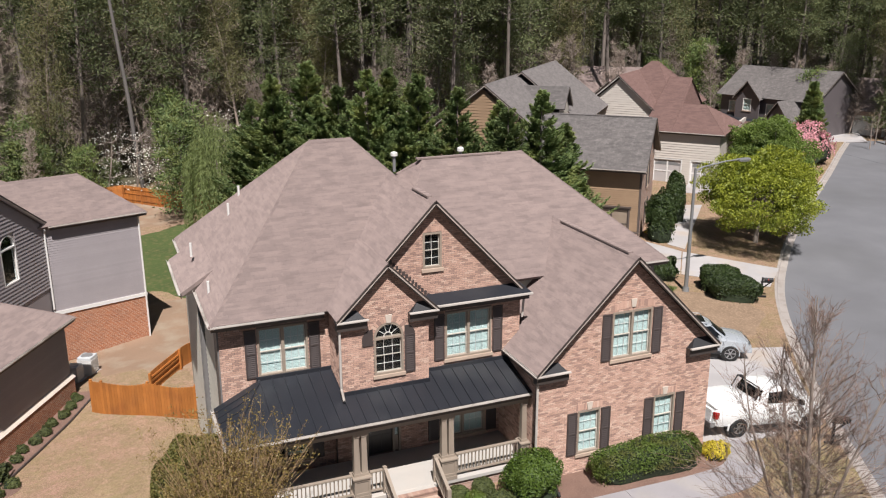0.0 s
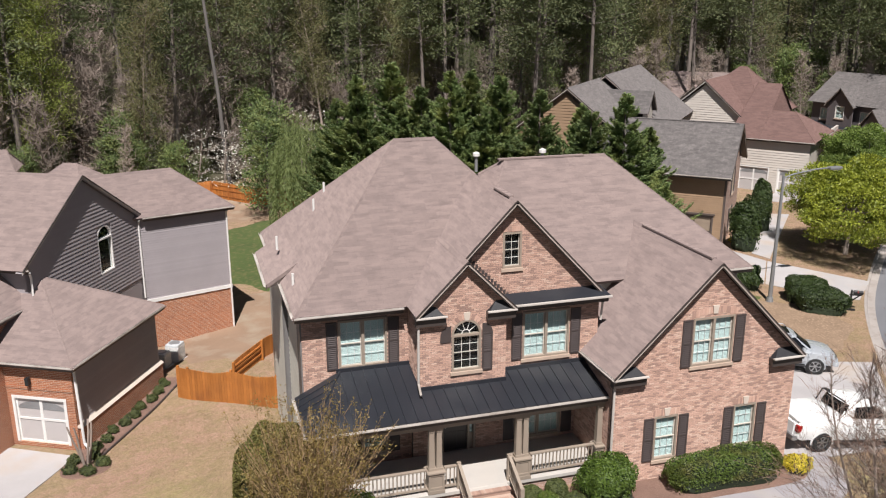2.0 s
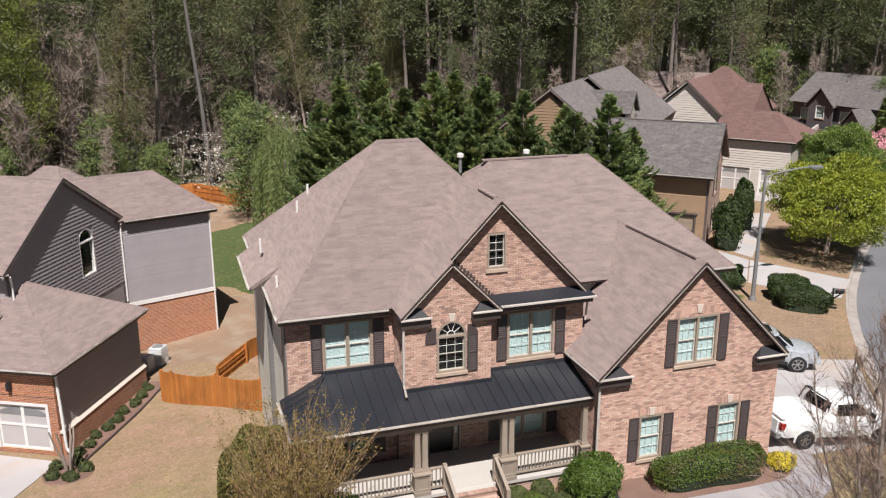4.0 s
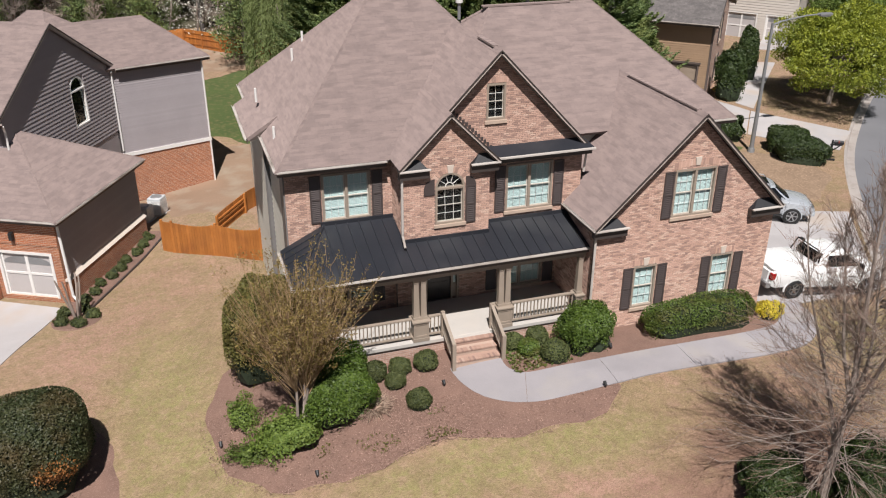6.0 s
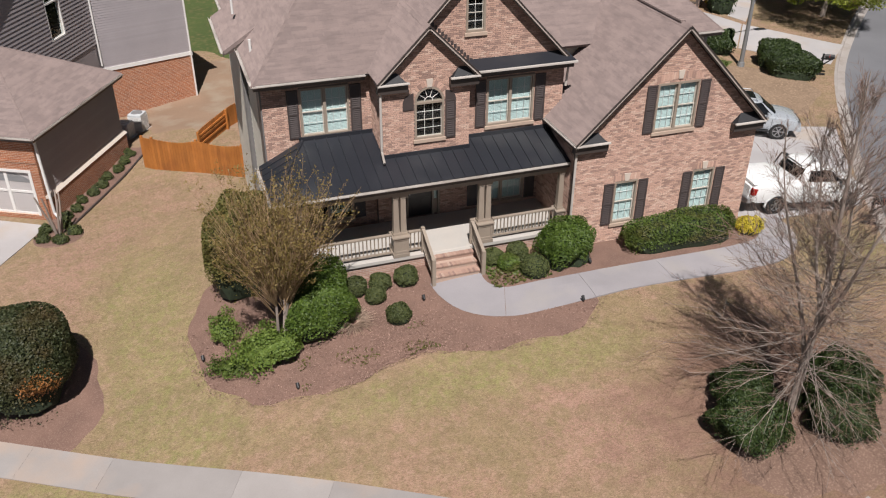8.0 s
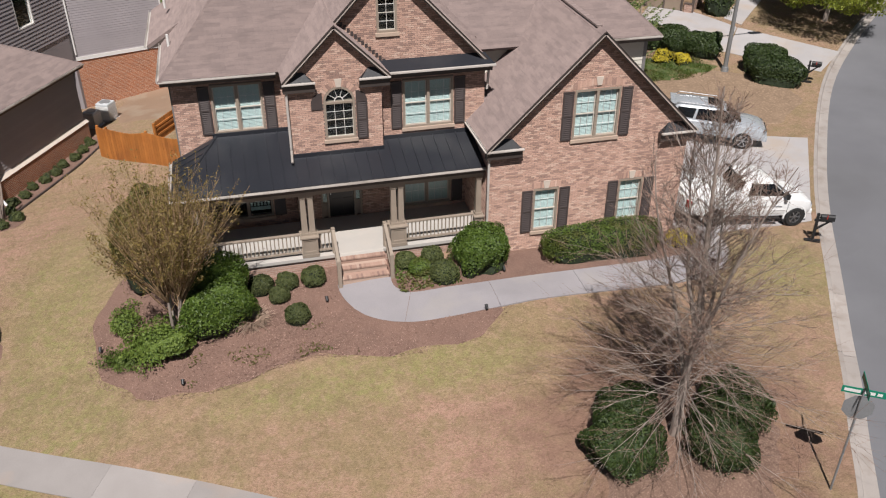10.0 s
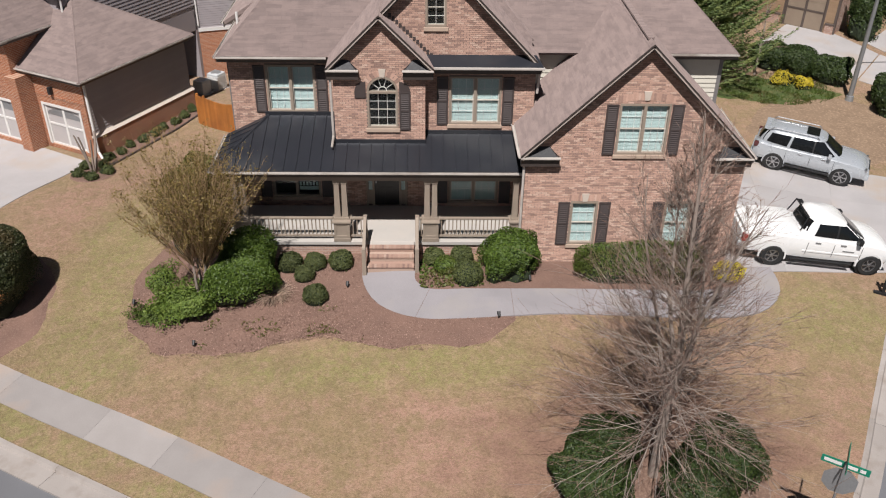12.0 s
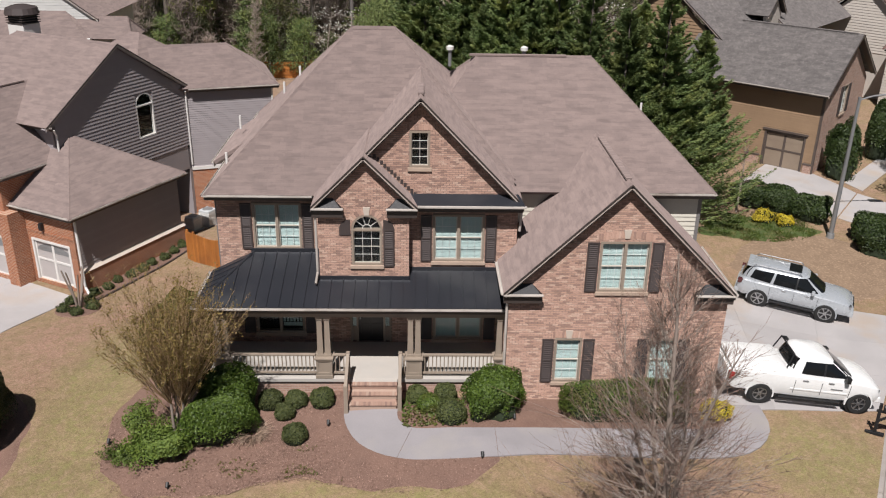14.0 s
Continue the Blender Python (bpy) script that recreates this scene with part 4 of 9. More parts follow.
def lay_bricks(owner, T, outline, holes=(), seed=0, pick=None):
    """Running bond of proud bricks on a wall; those inside the stretch pick = (s0, s1, z0, z1) are single pieces, the rest one mesh."""
    rng = random.Random(seed)
    L, Hh, joint = 0.203, 0.0677, 0.012
    zlo, zhi = min(p[1] for p in outline), max(p[1] for p in outline)
    slo, shi = min(p[0] for p in outline), max(p[0] for p in outline)
    verts, faces, whole = [], [], None
    for row in range(int((zhi - zlo) / Hh) + 1):
        z0 = zlo + row * Hh
        z1 = z0 + Hh - joint
        s = slo - (L / 2 if row % 2 else 0.0)
        while s < shi:
            a, b = s, s + L - joint
            s += L
            spans = [(a, b)]
            for h in holes:
                if z1 > h[2] and z0 < h[3]:
                    spans = [t for p, q in spans for t in ((p, min(q, h[0] - 0.004)), (max(p, h[1] + 0.004), q)) if t[1] - t[0] > 0.03]
            for p, q in spans:
                poly = clip_convex([(p, z0), (q, z0), (q, z1), (p, z1)], outline)
                if len(poly) < 3:
                    continue
                out = 0.010 + rng.uniform(-0.002, 0.0015)
                if pick and pick[0] < p and q < pick[1] and pick[2] < z0 and z1 < pick[3] and q - p > 0.18 and len(poly) == 4:
                    if whole is None:
                        whole = mesh_of("brick", new_box(0, L - joint, -0.010, 0, 0, Hh - joint), FACE_BRICK)
                    ob = part("brick", whole, FACE_BRICK, owner)
                    ob.matrix_basis = T @ Matrix.Translation((p, 0.010 - out, z0))
                    continue
                k, n = len(verts), len(poly)
                verts += [T @ Vector((u, -out, v)) for u, v in poly] + [T @ Vector((u, 0.001, v)) for u, v in poly]
                faces.append(tuple(range(k, k + n)))
                faces += [(k + i, k + n + i, k + n + (i + 1) % n, k + (i + 1) % n) for i in range(n)]
    tagged(part("brickwork", raw_mesh("brickwork", verts, faces, FACE_BRICK), FACE_BRICK, owner), kind="stuff")


def brick_wall(T, outline, holes=(), seed=0, pick=None):
    w = part("wall", wall(bmesh.new(), T, outline, holes), MORTAR, house)
    lay_bricks(w, T, outline, holes, seed, pick)
    return w


# walls
WL, WR, WA, WB = (4.32, 6.06, 4.30, 6.08), (10.81, 12.63, 4.30, 6.08), (9.98, 10.68, 7.80, 9.08), (7.99, 9.05, 4.36, 6.24)
G1, G2, G3 = (16.26, 17.93, 4.30, 6.10), (15.0, 15.94, 0.78, 2.50), (18.27, 19.22, 0.78, 2.50)
PL, PR, DOOR = (4.2, 6.0, 0.80, 2.85), (10.88, 12.74, 0.72, 2.80), (7.76, 9.30, 0.58, 2.88)
PORCH_Y = 27.25
brick_wall(at_front(27.56), rect(3.05, 6.9, -0.9, 6.5), (WL, PL), seed=153)
brick_wall(at_front(PORCH_Y), rect(6.9, 13.35, -0.9, 3.9), (PR, DOOR), seed=154)
brick_wall(facing_left(6.9), rect(-27.56, -PORCH_Y - 0.2, -0.9, 3.9), seed=155)
BAY_Y, GAB_Y, WING_Y = 26.05, 26.55, 24.19
brick_wall(at_front(BAY_Y), [(6.85, 3.5), (9.98, 3.5), (9.98, 6.74), (8.47, 8.25), (8.45, 8.25), (6.85, 6.66)], (WB,), seed=156)
brick_wall(facing_left(6.85), rect(-27.56, -BAY_Y - 0.2, 3.5, 6.62), seed=157)
brick_wall(facing_right(9.98), rect(BAY_Y + 0.2, GAB_Y + 0.1, 3.5, 6.62), seed=158)
brick_wall(at_front(GAB_Y), [(6.9, 3.5), (13.78, 3.5), (13.78, 6.55), (10.36, 10.09), (10.34, 10.09), (6.9, 6.52)], (WR, WA), seed=159)
brick_wall(facing_right(13.78), rect(GAB_Y + 0.2, 28.1, 3.5, 6.52), seed=160)
brick_wall(at_front(WING_Y), [(13.35, -1.0), (20.75, -1.0), (20.75, 4.30), (17.01, 7.99), (16.99, 7.99), (13.35, 4.40)], (G1, G2, G3), seed=161, pick=(16.3, 18.2, 0.0, 2.2))
brick_wall(facing_left(13.35), rect(-28.1, -WING_Y - 0.2, -0.8, 4.5), seed=162)
brick_wall(facing_right(20.75), rect(WING_Y + 0.2, 28.0, -1.0, 4.5), seed=163)
part("wall", wall(bmesh.new(), facing_right(20.75), rect(28.1, 38.7, -1.0, 6.5)), CREAM_SIDING, house)
part("wall", wall(bmesh.new(), at_front(28.1), rect(13.8, 20.75, 3.5, 6.5)), CREAM_SIDING, house)
part("wall", wall(bmesh.new(), frame_at(0, 38.7, 180), rect(-20.75, -3.05, -1.8, 6.5)), CREAM_SIDING, house)
part("wall", wall(bmesh.new(), facing_left(3.05), rect(-38.7, -27.76, -1.8, 6.5)), CREAM_SIDING, house)
bump_out = part("bump_out", wall(wall(wall(bmesh.new(), facing_left(2.85), rect(-35.3, -31.2, -1.8, 6.5)), frame_at(0, 31.2, 0), rect(2.86, 3.04, -1.8, 6.5)), frame_at(0, 35.3, 180), rect(-3.04, -2.86, -1.8, 6.5)), CREAM_SIDING, house)
planks(house, CREAM_SIDING, at_front(28.1), rect(13.82, 20.6, 3.5, 6.45), course=0.18)
planks(house, CREAM_SIDING, facing_left(3.05), rect(-31.2, -28.41, -0.6, 6.45), course=0.2, proud=0.045)
planks(house, CREAM_SIDING, facing_left(2.85), rect(-35.28, -31.22, -0.9, 6.45), course=0.18)
for T, a, b in ((frame_at(0, 28.1, 0), 20.6, 20.74), (facing_left(2.85), -31.22, -31.1)):
    part("corner_board", new_box(a, b, -0.035, 0.0, -0.8, 6.45, T), CORNER_GREY, house)
part("corner_board", new_box(3.0, 3.05, 27.58, 28.4, -1.0, 6.45), CORNER_GREY, house)
part("corner_board", new_box(2.83, 3.04, 31.17, 31.2, -0.9, 6.45), CORNER_GREY, house)

# windows, shutters, arches
SASH = plain("tan_sash_vinyl", (0.60, 0.55, 0.48), (0.53, 0.485, 0.425), 2.0, 0.45, grain=50, relief=0.04)
for T, (a, b, lo, hi), n, blinds in ((at_front(27.56), WL, 2, 1), (at_front(GAB_Y), WR, 2, 1), (at_front(WING_Y), G1, 2, 1), (at_front(WING_Y), G2, 1, 1), (at_front(WING_Y), G3, 1, 1)):
    window(house, T, a, b, lo, hi, n, shades=bool(blinds))
    for p, q in ((a - 0.43, a - 0.04), (b + 0.04, b + 0.43)):
        shutter(house, T, p, q, lo, hi - 0.02)
window(house, at_front(GAB_Y), *WA, 1, cols=2, shades=False)
window(house, at_front(27.56), *PL, 2, shades=False, sash=SHUTTER, cols=1, rows=1)
bm = bmesh.new()
for k in range(2):
    box(bm, 5.18, 5.90, 0.13, 0.14, 1.02 + 0.36 * k, 1.16 + 0.36 * k, at_front(27.56))
for k in range(6):
    box(bm, 5.18 + 0.125 * k, 5.26 + 0.125 * k, 0.13, 0.14, 1.20, 1.34, at_front(27.56))
part("valance", bm, BLIND, house, "pale patterned window blind")
window(house, at_front(PORCH_Y), *PR, 2)
for a, b in ((PL[0] - 0.47, PL[0] - 0.05), (PL[1] + 0.05, PL[1] + 0.47)):
    shutter(house, at_front(27.56), a, b, PL[2], PL[3])
for a, b in ((PR[0] - 0.47, PR[0] - 0.05), (PR[1] + 0.05, PR[1] + 0.47)):
    shutter(house, at_front(PORCH_Y), a, b, PR[2], PR[3])
flat_arch(house, at_front(WING_Y), G1[0] - 0.1, G1[1] + 0.1, G1[3] + 0.02, 0.12)
flat_arch(house, at_front(WING_Y), G2[0] - 0.08, G2[1] + 0.08, G2[3] + 0.02)
flat_arch(house, at_front(WING_Y), G3[0] - 0.08, G3[1] + 0.08, G3[3] + 0.02)
flat_arch(house, at_front(GAB_Y), WA[0] - 0.08, WA[1] + 0.08, WA[3] + 0.02, key=False, high=0.2)


def arched_window(parent, T, s0, s1, z0, z1, local=False, brick=BRICK, casing=TAUPE, shutters=True):
    r, m = (s1 - s0) / 2, (s0 + s1) / 2
    zc = z1 - r
    arc = lambda rad, n=16: [(m + rad * math.cos(math.pi * i / n), zc + rad * math.sin(math.pi * i / n)) for i in range(n + 1)]
    bm = bmesh.new()
    for k in range(2):
        pts = arc(r)[:9] if k == 0 else arc(r)[8:]
        corner = (s1, z1 + 0.0) if k == 0 else (s0, z1)
        for p, q in zip(pts, pts[1:]):
            prism(bm, [T @ Vector((s, 0.001, z)) for s, z in (p, q, corner)], T.to_3x3() @ Vector((0, 0.19, 0)))
    bmesh.ops.remove_doubles(bm, verts=bm.verts[:], dist=0.0005)
    part("spandrel", bm, brick, parent, local=local)
    arch = None
    for i in range(17 if shutters else 0):
        a0, a1 = math.pi * (i + 0.06) / 17, math.pi * (i + 0.94) / 17
        ring = [(m + rad * math.cos(a), zc + rad * math.sin(a)) for rad, a in ((r + 0.01, a0), (r + 0.22, a0), (r + 0.22, a1), (r + 0.01, a1))]
        if arch is None:
            back = [(m + rad * math.cos(math.pi * i / 16), zc + rad * math.sin(math.pi * i / 16)) for rad, steps in ((r + 0.012, range(17)), (r + 0.215, range(16, -1, -1))) for i in steps]
            arch = part("arch", prism(bmesh.new(), [T @ Vector((s, -0.008, z)) for s, z in back], T.to_3x3() @ Vector((0, 0.009, 0))), MORTAR, parent)
        part("brick", prism(bmesh.new(), [T @ Vector((s, -0.018, z)) for s, z in ring], T.to_3x3() @ Vector((0, 0.02, 0))), FACE_BRICK, arch)
    bm = bmesh.new()
    prism(bm, [T @ Vector((m + x, -0.05, zc + r + z)) for x, z in ((-0.08, -0.01), (0.08, -0.01), (0.12, 0.28), (-0.12, 0.28))], T.to_3x3() @ Vector((0, 0.06, 0)))
    if shutters:
        part("keystone", bm, KEYSTONE, parent, "pale stone keystone")
    win = window(parent, T, s0, s1, z0, zc, 1, single=not shutters, cols=3 if shutters else 1, rows=2 if shutters else 1, shades=False, local=local, casing=casing, sill=SILL if shutters else None)
    bm = bmesh.new()
    for p, q, p2, q2 in zip(arc(r), arc(r)[1:], arc(r - 0.07), arc(r - 0.07)[1:]):
        prism(bm, [T @ Vector((s, -0.02, z)) for s, z in (p, q, q2, p2)], T.to_3x3() @ Vector((0, 0.12, 0)))
    part("fanlight_frame", bm, casing, win)
    bm = bmesh.new()
    for i in range(1, 5 if shutters else 1):
        a = math.pi * i / 5
        d = Vector((math.cos(a), 0, math.sin(a)))
        nrm = Vector((-math.sin(a), 0, math.cos(a))) * 0.008
        p, q = Vector((m, 0.06, zc)) + d * 0.13, Vector((m, 0.06, zc)) + d * (r - 0.05)
        prism(bm, [T @ v for v in (p + nrm, q + nrm, q - nrm, p - nrm)], T.to_3x3() @ Vector((0, 0.02, 0)))
    for p, q, p2, q2 in zip(arc(0.16), arc(0.16)[1:], arc(0.13), arc(0.13)[1:]):
        prism(bm, [T @ Vector((s, 0.06, z)) for s, z in (p, q, q2, p2)], T.to_3x3() @ Vector((0, 0.02, 0)))
    if shutters:
        part("fanlight_grille", bm, TRIM_WHITE, win)
    bm = prism(bmesh.new(), [T @ Vector((s, 0.07, z)) for s, z in arc(r - 0.03)], T.to_3x3() @ Vector((0, 0.005, 0)))
    part("pane", bm, GLASS, win).visible_shadow = False
    # black panel in place of the unlit space behind the fanlight
    part("dark_room", new_box(s0, s1, 0.21, 0.23, zc - 0.05, z1, T), ROOM_SHADE, win)
    # shutters with quarter-round tops
    for a, b, sgn in () if not shutters else ((s0 - 0.42, s0 - 0.04, 1), (s1 + 0.04, s1 + 0.42, -1)):
        if sgn == -1:
            shutter(parent, T, a, b, z0 - 0.05, zc)
        else:
            part("shutter", new_box(a, b, -0.045, -0.004, zc - 0.22, zc, T), SHUTTER, parent)
        inner = b if sgn == 1 else a
        pts = [(inner, zc)] + [(inner - sgn * 0.38 * math.cos(t), zc + 0.36 * math.sin(t)) for t in [math.pi / 2 * i / 6 for i in range(7)]]
        part("shutter_top", prism(bmesh.new(), [T @ Vector((s, -0.045, z)) for s, z in pts], T.to_3x3() @ Vector((0, 0.04, 0))), SHUTTER, parent)


arched_window(house, at_front(BAY_Y), *WB)

# front door with sidelights
door_T = at_front(PORCH_Y)
bm = bmesh.new()
for a, b, lo, hi in ((7.76, 7.83, 0.58, 2.88), (9.23, 9.30, 0.58, 2.88), (7.83, 9.23, 2.78, 2.88), (7.99, 8.06, 0.58, 2.78), (9.0, 9.07, 0.58, 2.78)):
    box(bm, a, b, -0.03, 0.16, lo, hi, door_T)
door_frame = part("door_frame", bm, TAUPE, house)
front_door = part("door", new_box(8.065, 8.995, 0.06, 0.11, 0.60, 2.77, door_T), DOOR_PAINT, house, "black panelled front door")
for a, b in ((8.15, 8.48), (8.58, 8.91)):
    for lo, hi in ((0.75, 1.35), (1.5, 2.1), (2.2, 2.65)):
        part("panel", soft_box(a, b, 0.045, 0.0605, lo, hi, 0.006, door_T), DOOR_PAINT, front_door)
part("door_handle", pipe(bmesh.new(), [door_T @ Vector(p) for p in ((8.13, 0.06, 1.55), (8.13, 0.0, 1.55), (8.13, 0.0, 1.75), (8.13, 0.06, 1.75))], 0.014), CHROME, front_door)
for a, b in ((7.835, 7.985), (9.075, 9.225)):
    part("sidelight", new_box(a, b, 0.08, 0.085, 1.2, 2.77, door_T), GLASS, door_frame)
    part("sidelight_panel", new_box(a, b, 0.07, 0.11, 0.6, 1.2, door_T), TAUPE, door_frame)
    part("curtain", new_box(a, b, 0.12, 0.13, 1.2, 2.77, door_T), BLIND, door_frame)


# roofs
def ridge_caps(caps, material, roof, single):
    """Overlapping bent shingles along hips and ridges: pieces of their own on the near house, one mesh on those further off."""
    bm = bmesh.new()
    for pts in caps:
        hull(bm, pts, ((0, 1, 4, 3), (1, 2, 5, 4), (0, 2, 1), (3, 4, 5)))
        if single:
            part("cap_shingle", bm, material, roof)
            bm = bmesh.new()
    if single:
        bm.free()
    else:
        tagged(part("ridge_cap", bm, material, roof), kind="stuff")


def hip_roof(parent, x0, x1, y0, y1, ze, rx0, rx1, ry, zr, material, local=False, T=None, stop=None):
    """A hipped roof; with stop, its right side ends there, where another roof takes over."""
    T = T or Matrix.Identity(4)
    c = [T @ Vector(p) for p in ((x0, y0, ze), (x1, y0, ze), (x1, y1, ze), (x0, y1, ze))]
    r0, r1 = T @ Vector((rx0, ry, zr)), T @ Vector((rx1, ry, zr))
    bm = bmesh.new()
    slopes = [(c[0], c[1], r1, r0), (c[1], c[2], r1), (c[2], c[3], r0, r1), (c[3], c[0], r0)]
    if stop:
        k = (x1 - stop) / (x1 - rx1)
        a, b = c[1].lerp(r1, k), c[2].lerp(r1, k)
        slopes[:3] = [(c[0], T @ Vector((stop, y0, ze)), a, r1, r0), (a, b, r1), (T @ Vector((stop, y1, ze)), c[3], r0, r1, b)]
        c[1], c[2] = a, b
    for pts in slopes:
        roof_sheet(bm, pts)
    roof = part("roof", bm, material, parent, local=local)
    caps = []
    for p, q in ((c[0], r0), (c[1], r1), (c[2], r1), (c[3], r0), (r0, r1)):
        d = q - p
        n = max(1, int(d.length / 0.3))
        w = d.cross(Vector((0, 0, 1))).normalized() * 0.13
        for i in range(n):
            a, b = p + d * (i / n), p + d * ((i + 1.1) / n)
            up = Vector((0, 0, 0.02 + 0.012))
            caps.append([a - w + Vector((0, 0, -0.10)), a + up - Vector((0, 0, 0.012)), a + w + Vector((0, 0, -0.10)), b - w + Vector((0, 0, -0.09)), b + up, b + w + Vector((0, 0, -0.09))])
    ridge_caps(caps, material, roof, parent.name == "house")
    return roof


def gable_roof(parent, xr, half, y0, y1, ze, zr, material, local=False, T=None, board=RAKE, thick=0.05, soffit=0.3, trim=RAKE_TRIM):
    """A gable roof whose ridge runs along y; rake boards at y0."""
    T = T or Matrix.Identity(4)
    bm = bmesh.new()
    for s in (-1, 1):
        pts = [T @ Vector(p) for p in ((xr, y0, zr), (xr + s * half, y0, ze), (xr + s * half, y1, ze), (xr, y1, zr))]
        roof_sheet(bm, pts if s > 0 else pts[::-1], thick)
    roof = part("roof", bm, material, parent, local=local)
    n = max(1, int((y1 - y0) / 0.3))
    caps, drop = [], 0.13 * (zr - ze) / half
    for i in range(n):
        a, b = y0 + (y1 - y0) * i / n, y0 + (y1 - y0) * (i + 1.08) / n
        caps.append([T @ Vector(p) for p in ((xr - 0.13, a, zr - drop + 0.004), (xr, a, zr + 0.016), (xr + 0.13, a, zr - drop + 0.004), (xr - 0.13, b, zr - drop + 0.014), (xr, b, zr + 0.026), (xr + 0.13, b, zr - drop + 0.014))])
    ridge_caps(caps, material, roof, parent.name == "house")
    for s in (-1, 1):
        foot, top = (xr + s * half, ze), (xr, zr)
        # drip edge: the shadow line under the shingles is put into its dark colour
        for name, front, deep, hi, lo, paint in (("drip_edge", -0.02, 0.05, 0.012, -0.045, RAKE), ("rake_moulding", 0.0, 0.05, -0.046, -0.135, trim), ("rake_board", 0.03, 0.04, -0.136, -0.20, board)):
            bm = bmesh.new()
            prism(bm, [T @ Vector((p[0], y0 + front, p[1] + dz)) for p, dz in ((top, hi), (foot, hi), (foot, lo), (top, lo))], T.to_3x3() @ Vector((0, deep, 0)))
            part(name, bm, paint, roof)
        bm = bmesh.new()
        prism(bm, [T @ Vector((p[0], y0 + 0.08, p[1] - thick * 1.2 - dz)) for p, dz in ((top, 0.03), (foot, 0.03), (foot, 0.05), (top, 0.05))], T.to_3x3() @ Vector((0, soffit, 0)))
        part("soffit", bm, board, roof)
    return roof


def gutter(parent, p, q, local=False, T=None):
    """An eaves gutter from p to q, its trough to the outside (right of the way from p to q)."""
    p, q = Vector(p), Vector(q)
    if T:
        p, q = T @ p, T @ q
    d = (q - p).normalized()
    n = Vector((d.y, -d.x, 0))
    prof = ((0.0, 0.0), (0.0, -0.072), (0.065, -0.072), (0.10, -0.04), (0.10, 0.0), (0.088, 0.0), (0.088, -0.034), (0.06, -0.061), (0.012, -0.061), (0.012, 0.0))
    prism_pts = [p + n * a + Vector((0, 0, b)) for a, b in prof]
    bm = bmesh.new()
    a = [bm.verts.new(v) for v in prism_pts]
    b = [bm.verts.new(v + (q - p)) for v in prism_pts]
    for i in range(len(prof)):
        j = (i + 1) % len(prof)
        bm.faces.new((a[i], b[i], b[j], a[j]))
    part("gutter", bm, GUTTER, parent, local=local)
    bm = bmesh.new()
    hull(bm, [p + n * x + Vector((0, 0, z)) + k * (q - p) for k in (0, 1) for x, z in ((-0.03, 0.0), (-0.004, 0.0), (-0.004, -0.2), (-0.03, -0.2))], ((0, 1, 2, 3), (7, 6, 5, 4), (0, 4, 5, 1), (1, 5, 6, 2), (2, 6, 7, 3), (3, 7, 4, 0)))
    part("fascia", bm, FASCIA, parent, local=local)


hip_roof(house, 2.77, 14.2, 27.03, 38.5, 6.56, 7.68, 9.32, 32.76, 11.48, SHINGLE, stop=13.7)
hip_roof(house, 9.0, 21.06, 27.60, 39.0, 6.56, 12.6, 17.2, 33.3, 10.34, SHINGLE)
bm = bmesh.new()
roof_sheet(bm, ((2.25, 35.5, 6.5), (3.5, 35.5, 7.29), (3.5, 30.98, 7.29), (2.25, 30.98, 6.5)), 0.13)
part("roof", bm, SHINGLE, house)
gable_roof(house, 10.35, 3.60, 26.20, 31.3, 6.54, 10.27, SHINGLE)
gable_roof(house, 8.46, 1.81, 25.75, 29.2, 6.605, 8.41, SHINGLE)
gable_roof(house, 17.0, 3.87, 23.85, 30.1, 4.35, 8.17, SHINGLE)
bm = bmesh.new()
for x0, x1, y0, y1, z0, z1 in ((10.25, 10.45, 26.8, 28.3, 10.27, 10.34), (16.9, 17.1, 24.4, 29.2, 8.17, 8.24), (12.3, 16.2, 33.2, 33.4, 10.33, 10.40)):
    part("ridge_vent", soft_box(x0, x1, y0, y1, z0 - 0.03, z1 - 0.022, 0.012), SHINGLE, house)

gutter(house, (2.77, 27.03, 6.55), (6.55, 27.03, 6.55))
gutter(house, (2.77, 31.0, 6.55), (2.77, 27.03, 6.55))
gutter(house, (2.25, 35.5, 6.49), (2.25, 30.98, 6.49))
part("fascia", prism(bmesh.new(), [(2.27, 30.99, 6.36), (3.4, 30.99, 6.6), (3.4, 30.99, 7.17), (2.27, 30.99, 6.46)], (0, 0.03, 0)), FASCIA, house)
gutter(house, (2.77, 38.5, 6.55), (2.77, 35.5, 6.55))
gutter(house, (18.6, 27.60, 6.55), (21.06, 27.60, 6.55))
gutter(house, (13.13, 28.3, 4.34), (13.13, 23.88, 4.34))
gutter(house, (20.87, 23.88, 4.34), (20.87, 28.0, 4.34))
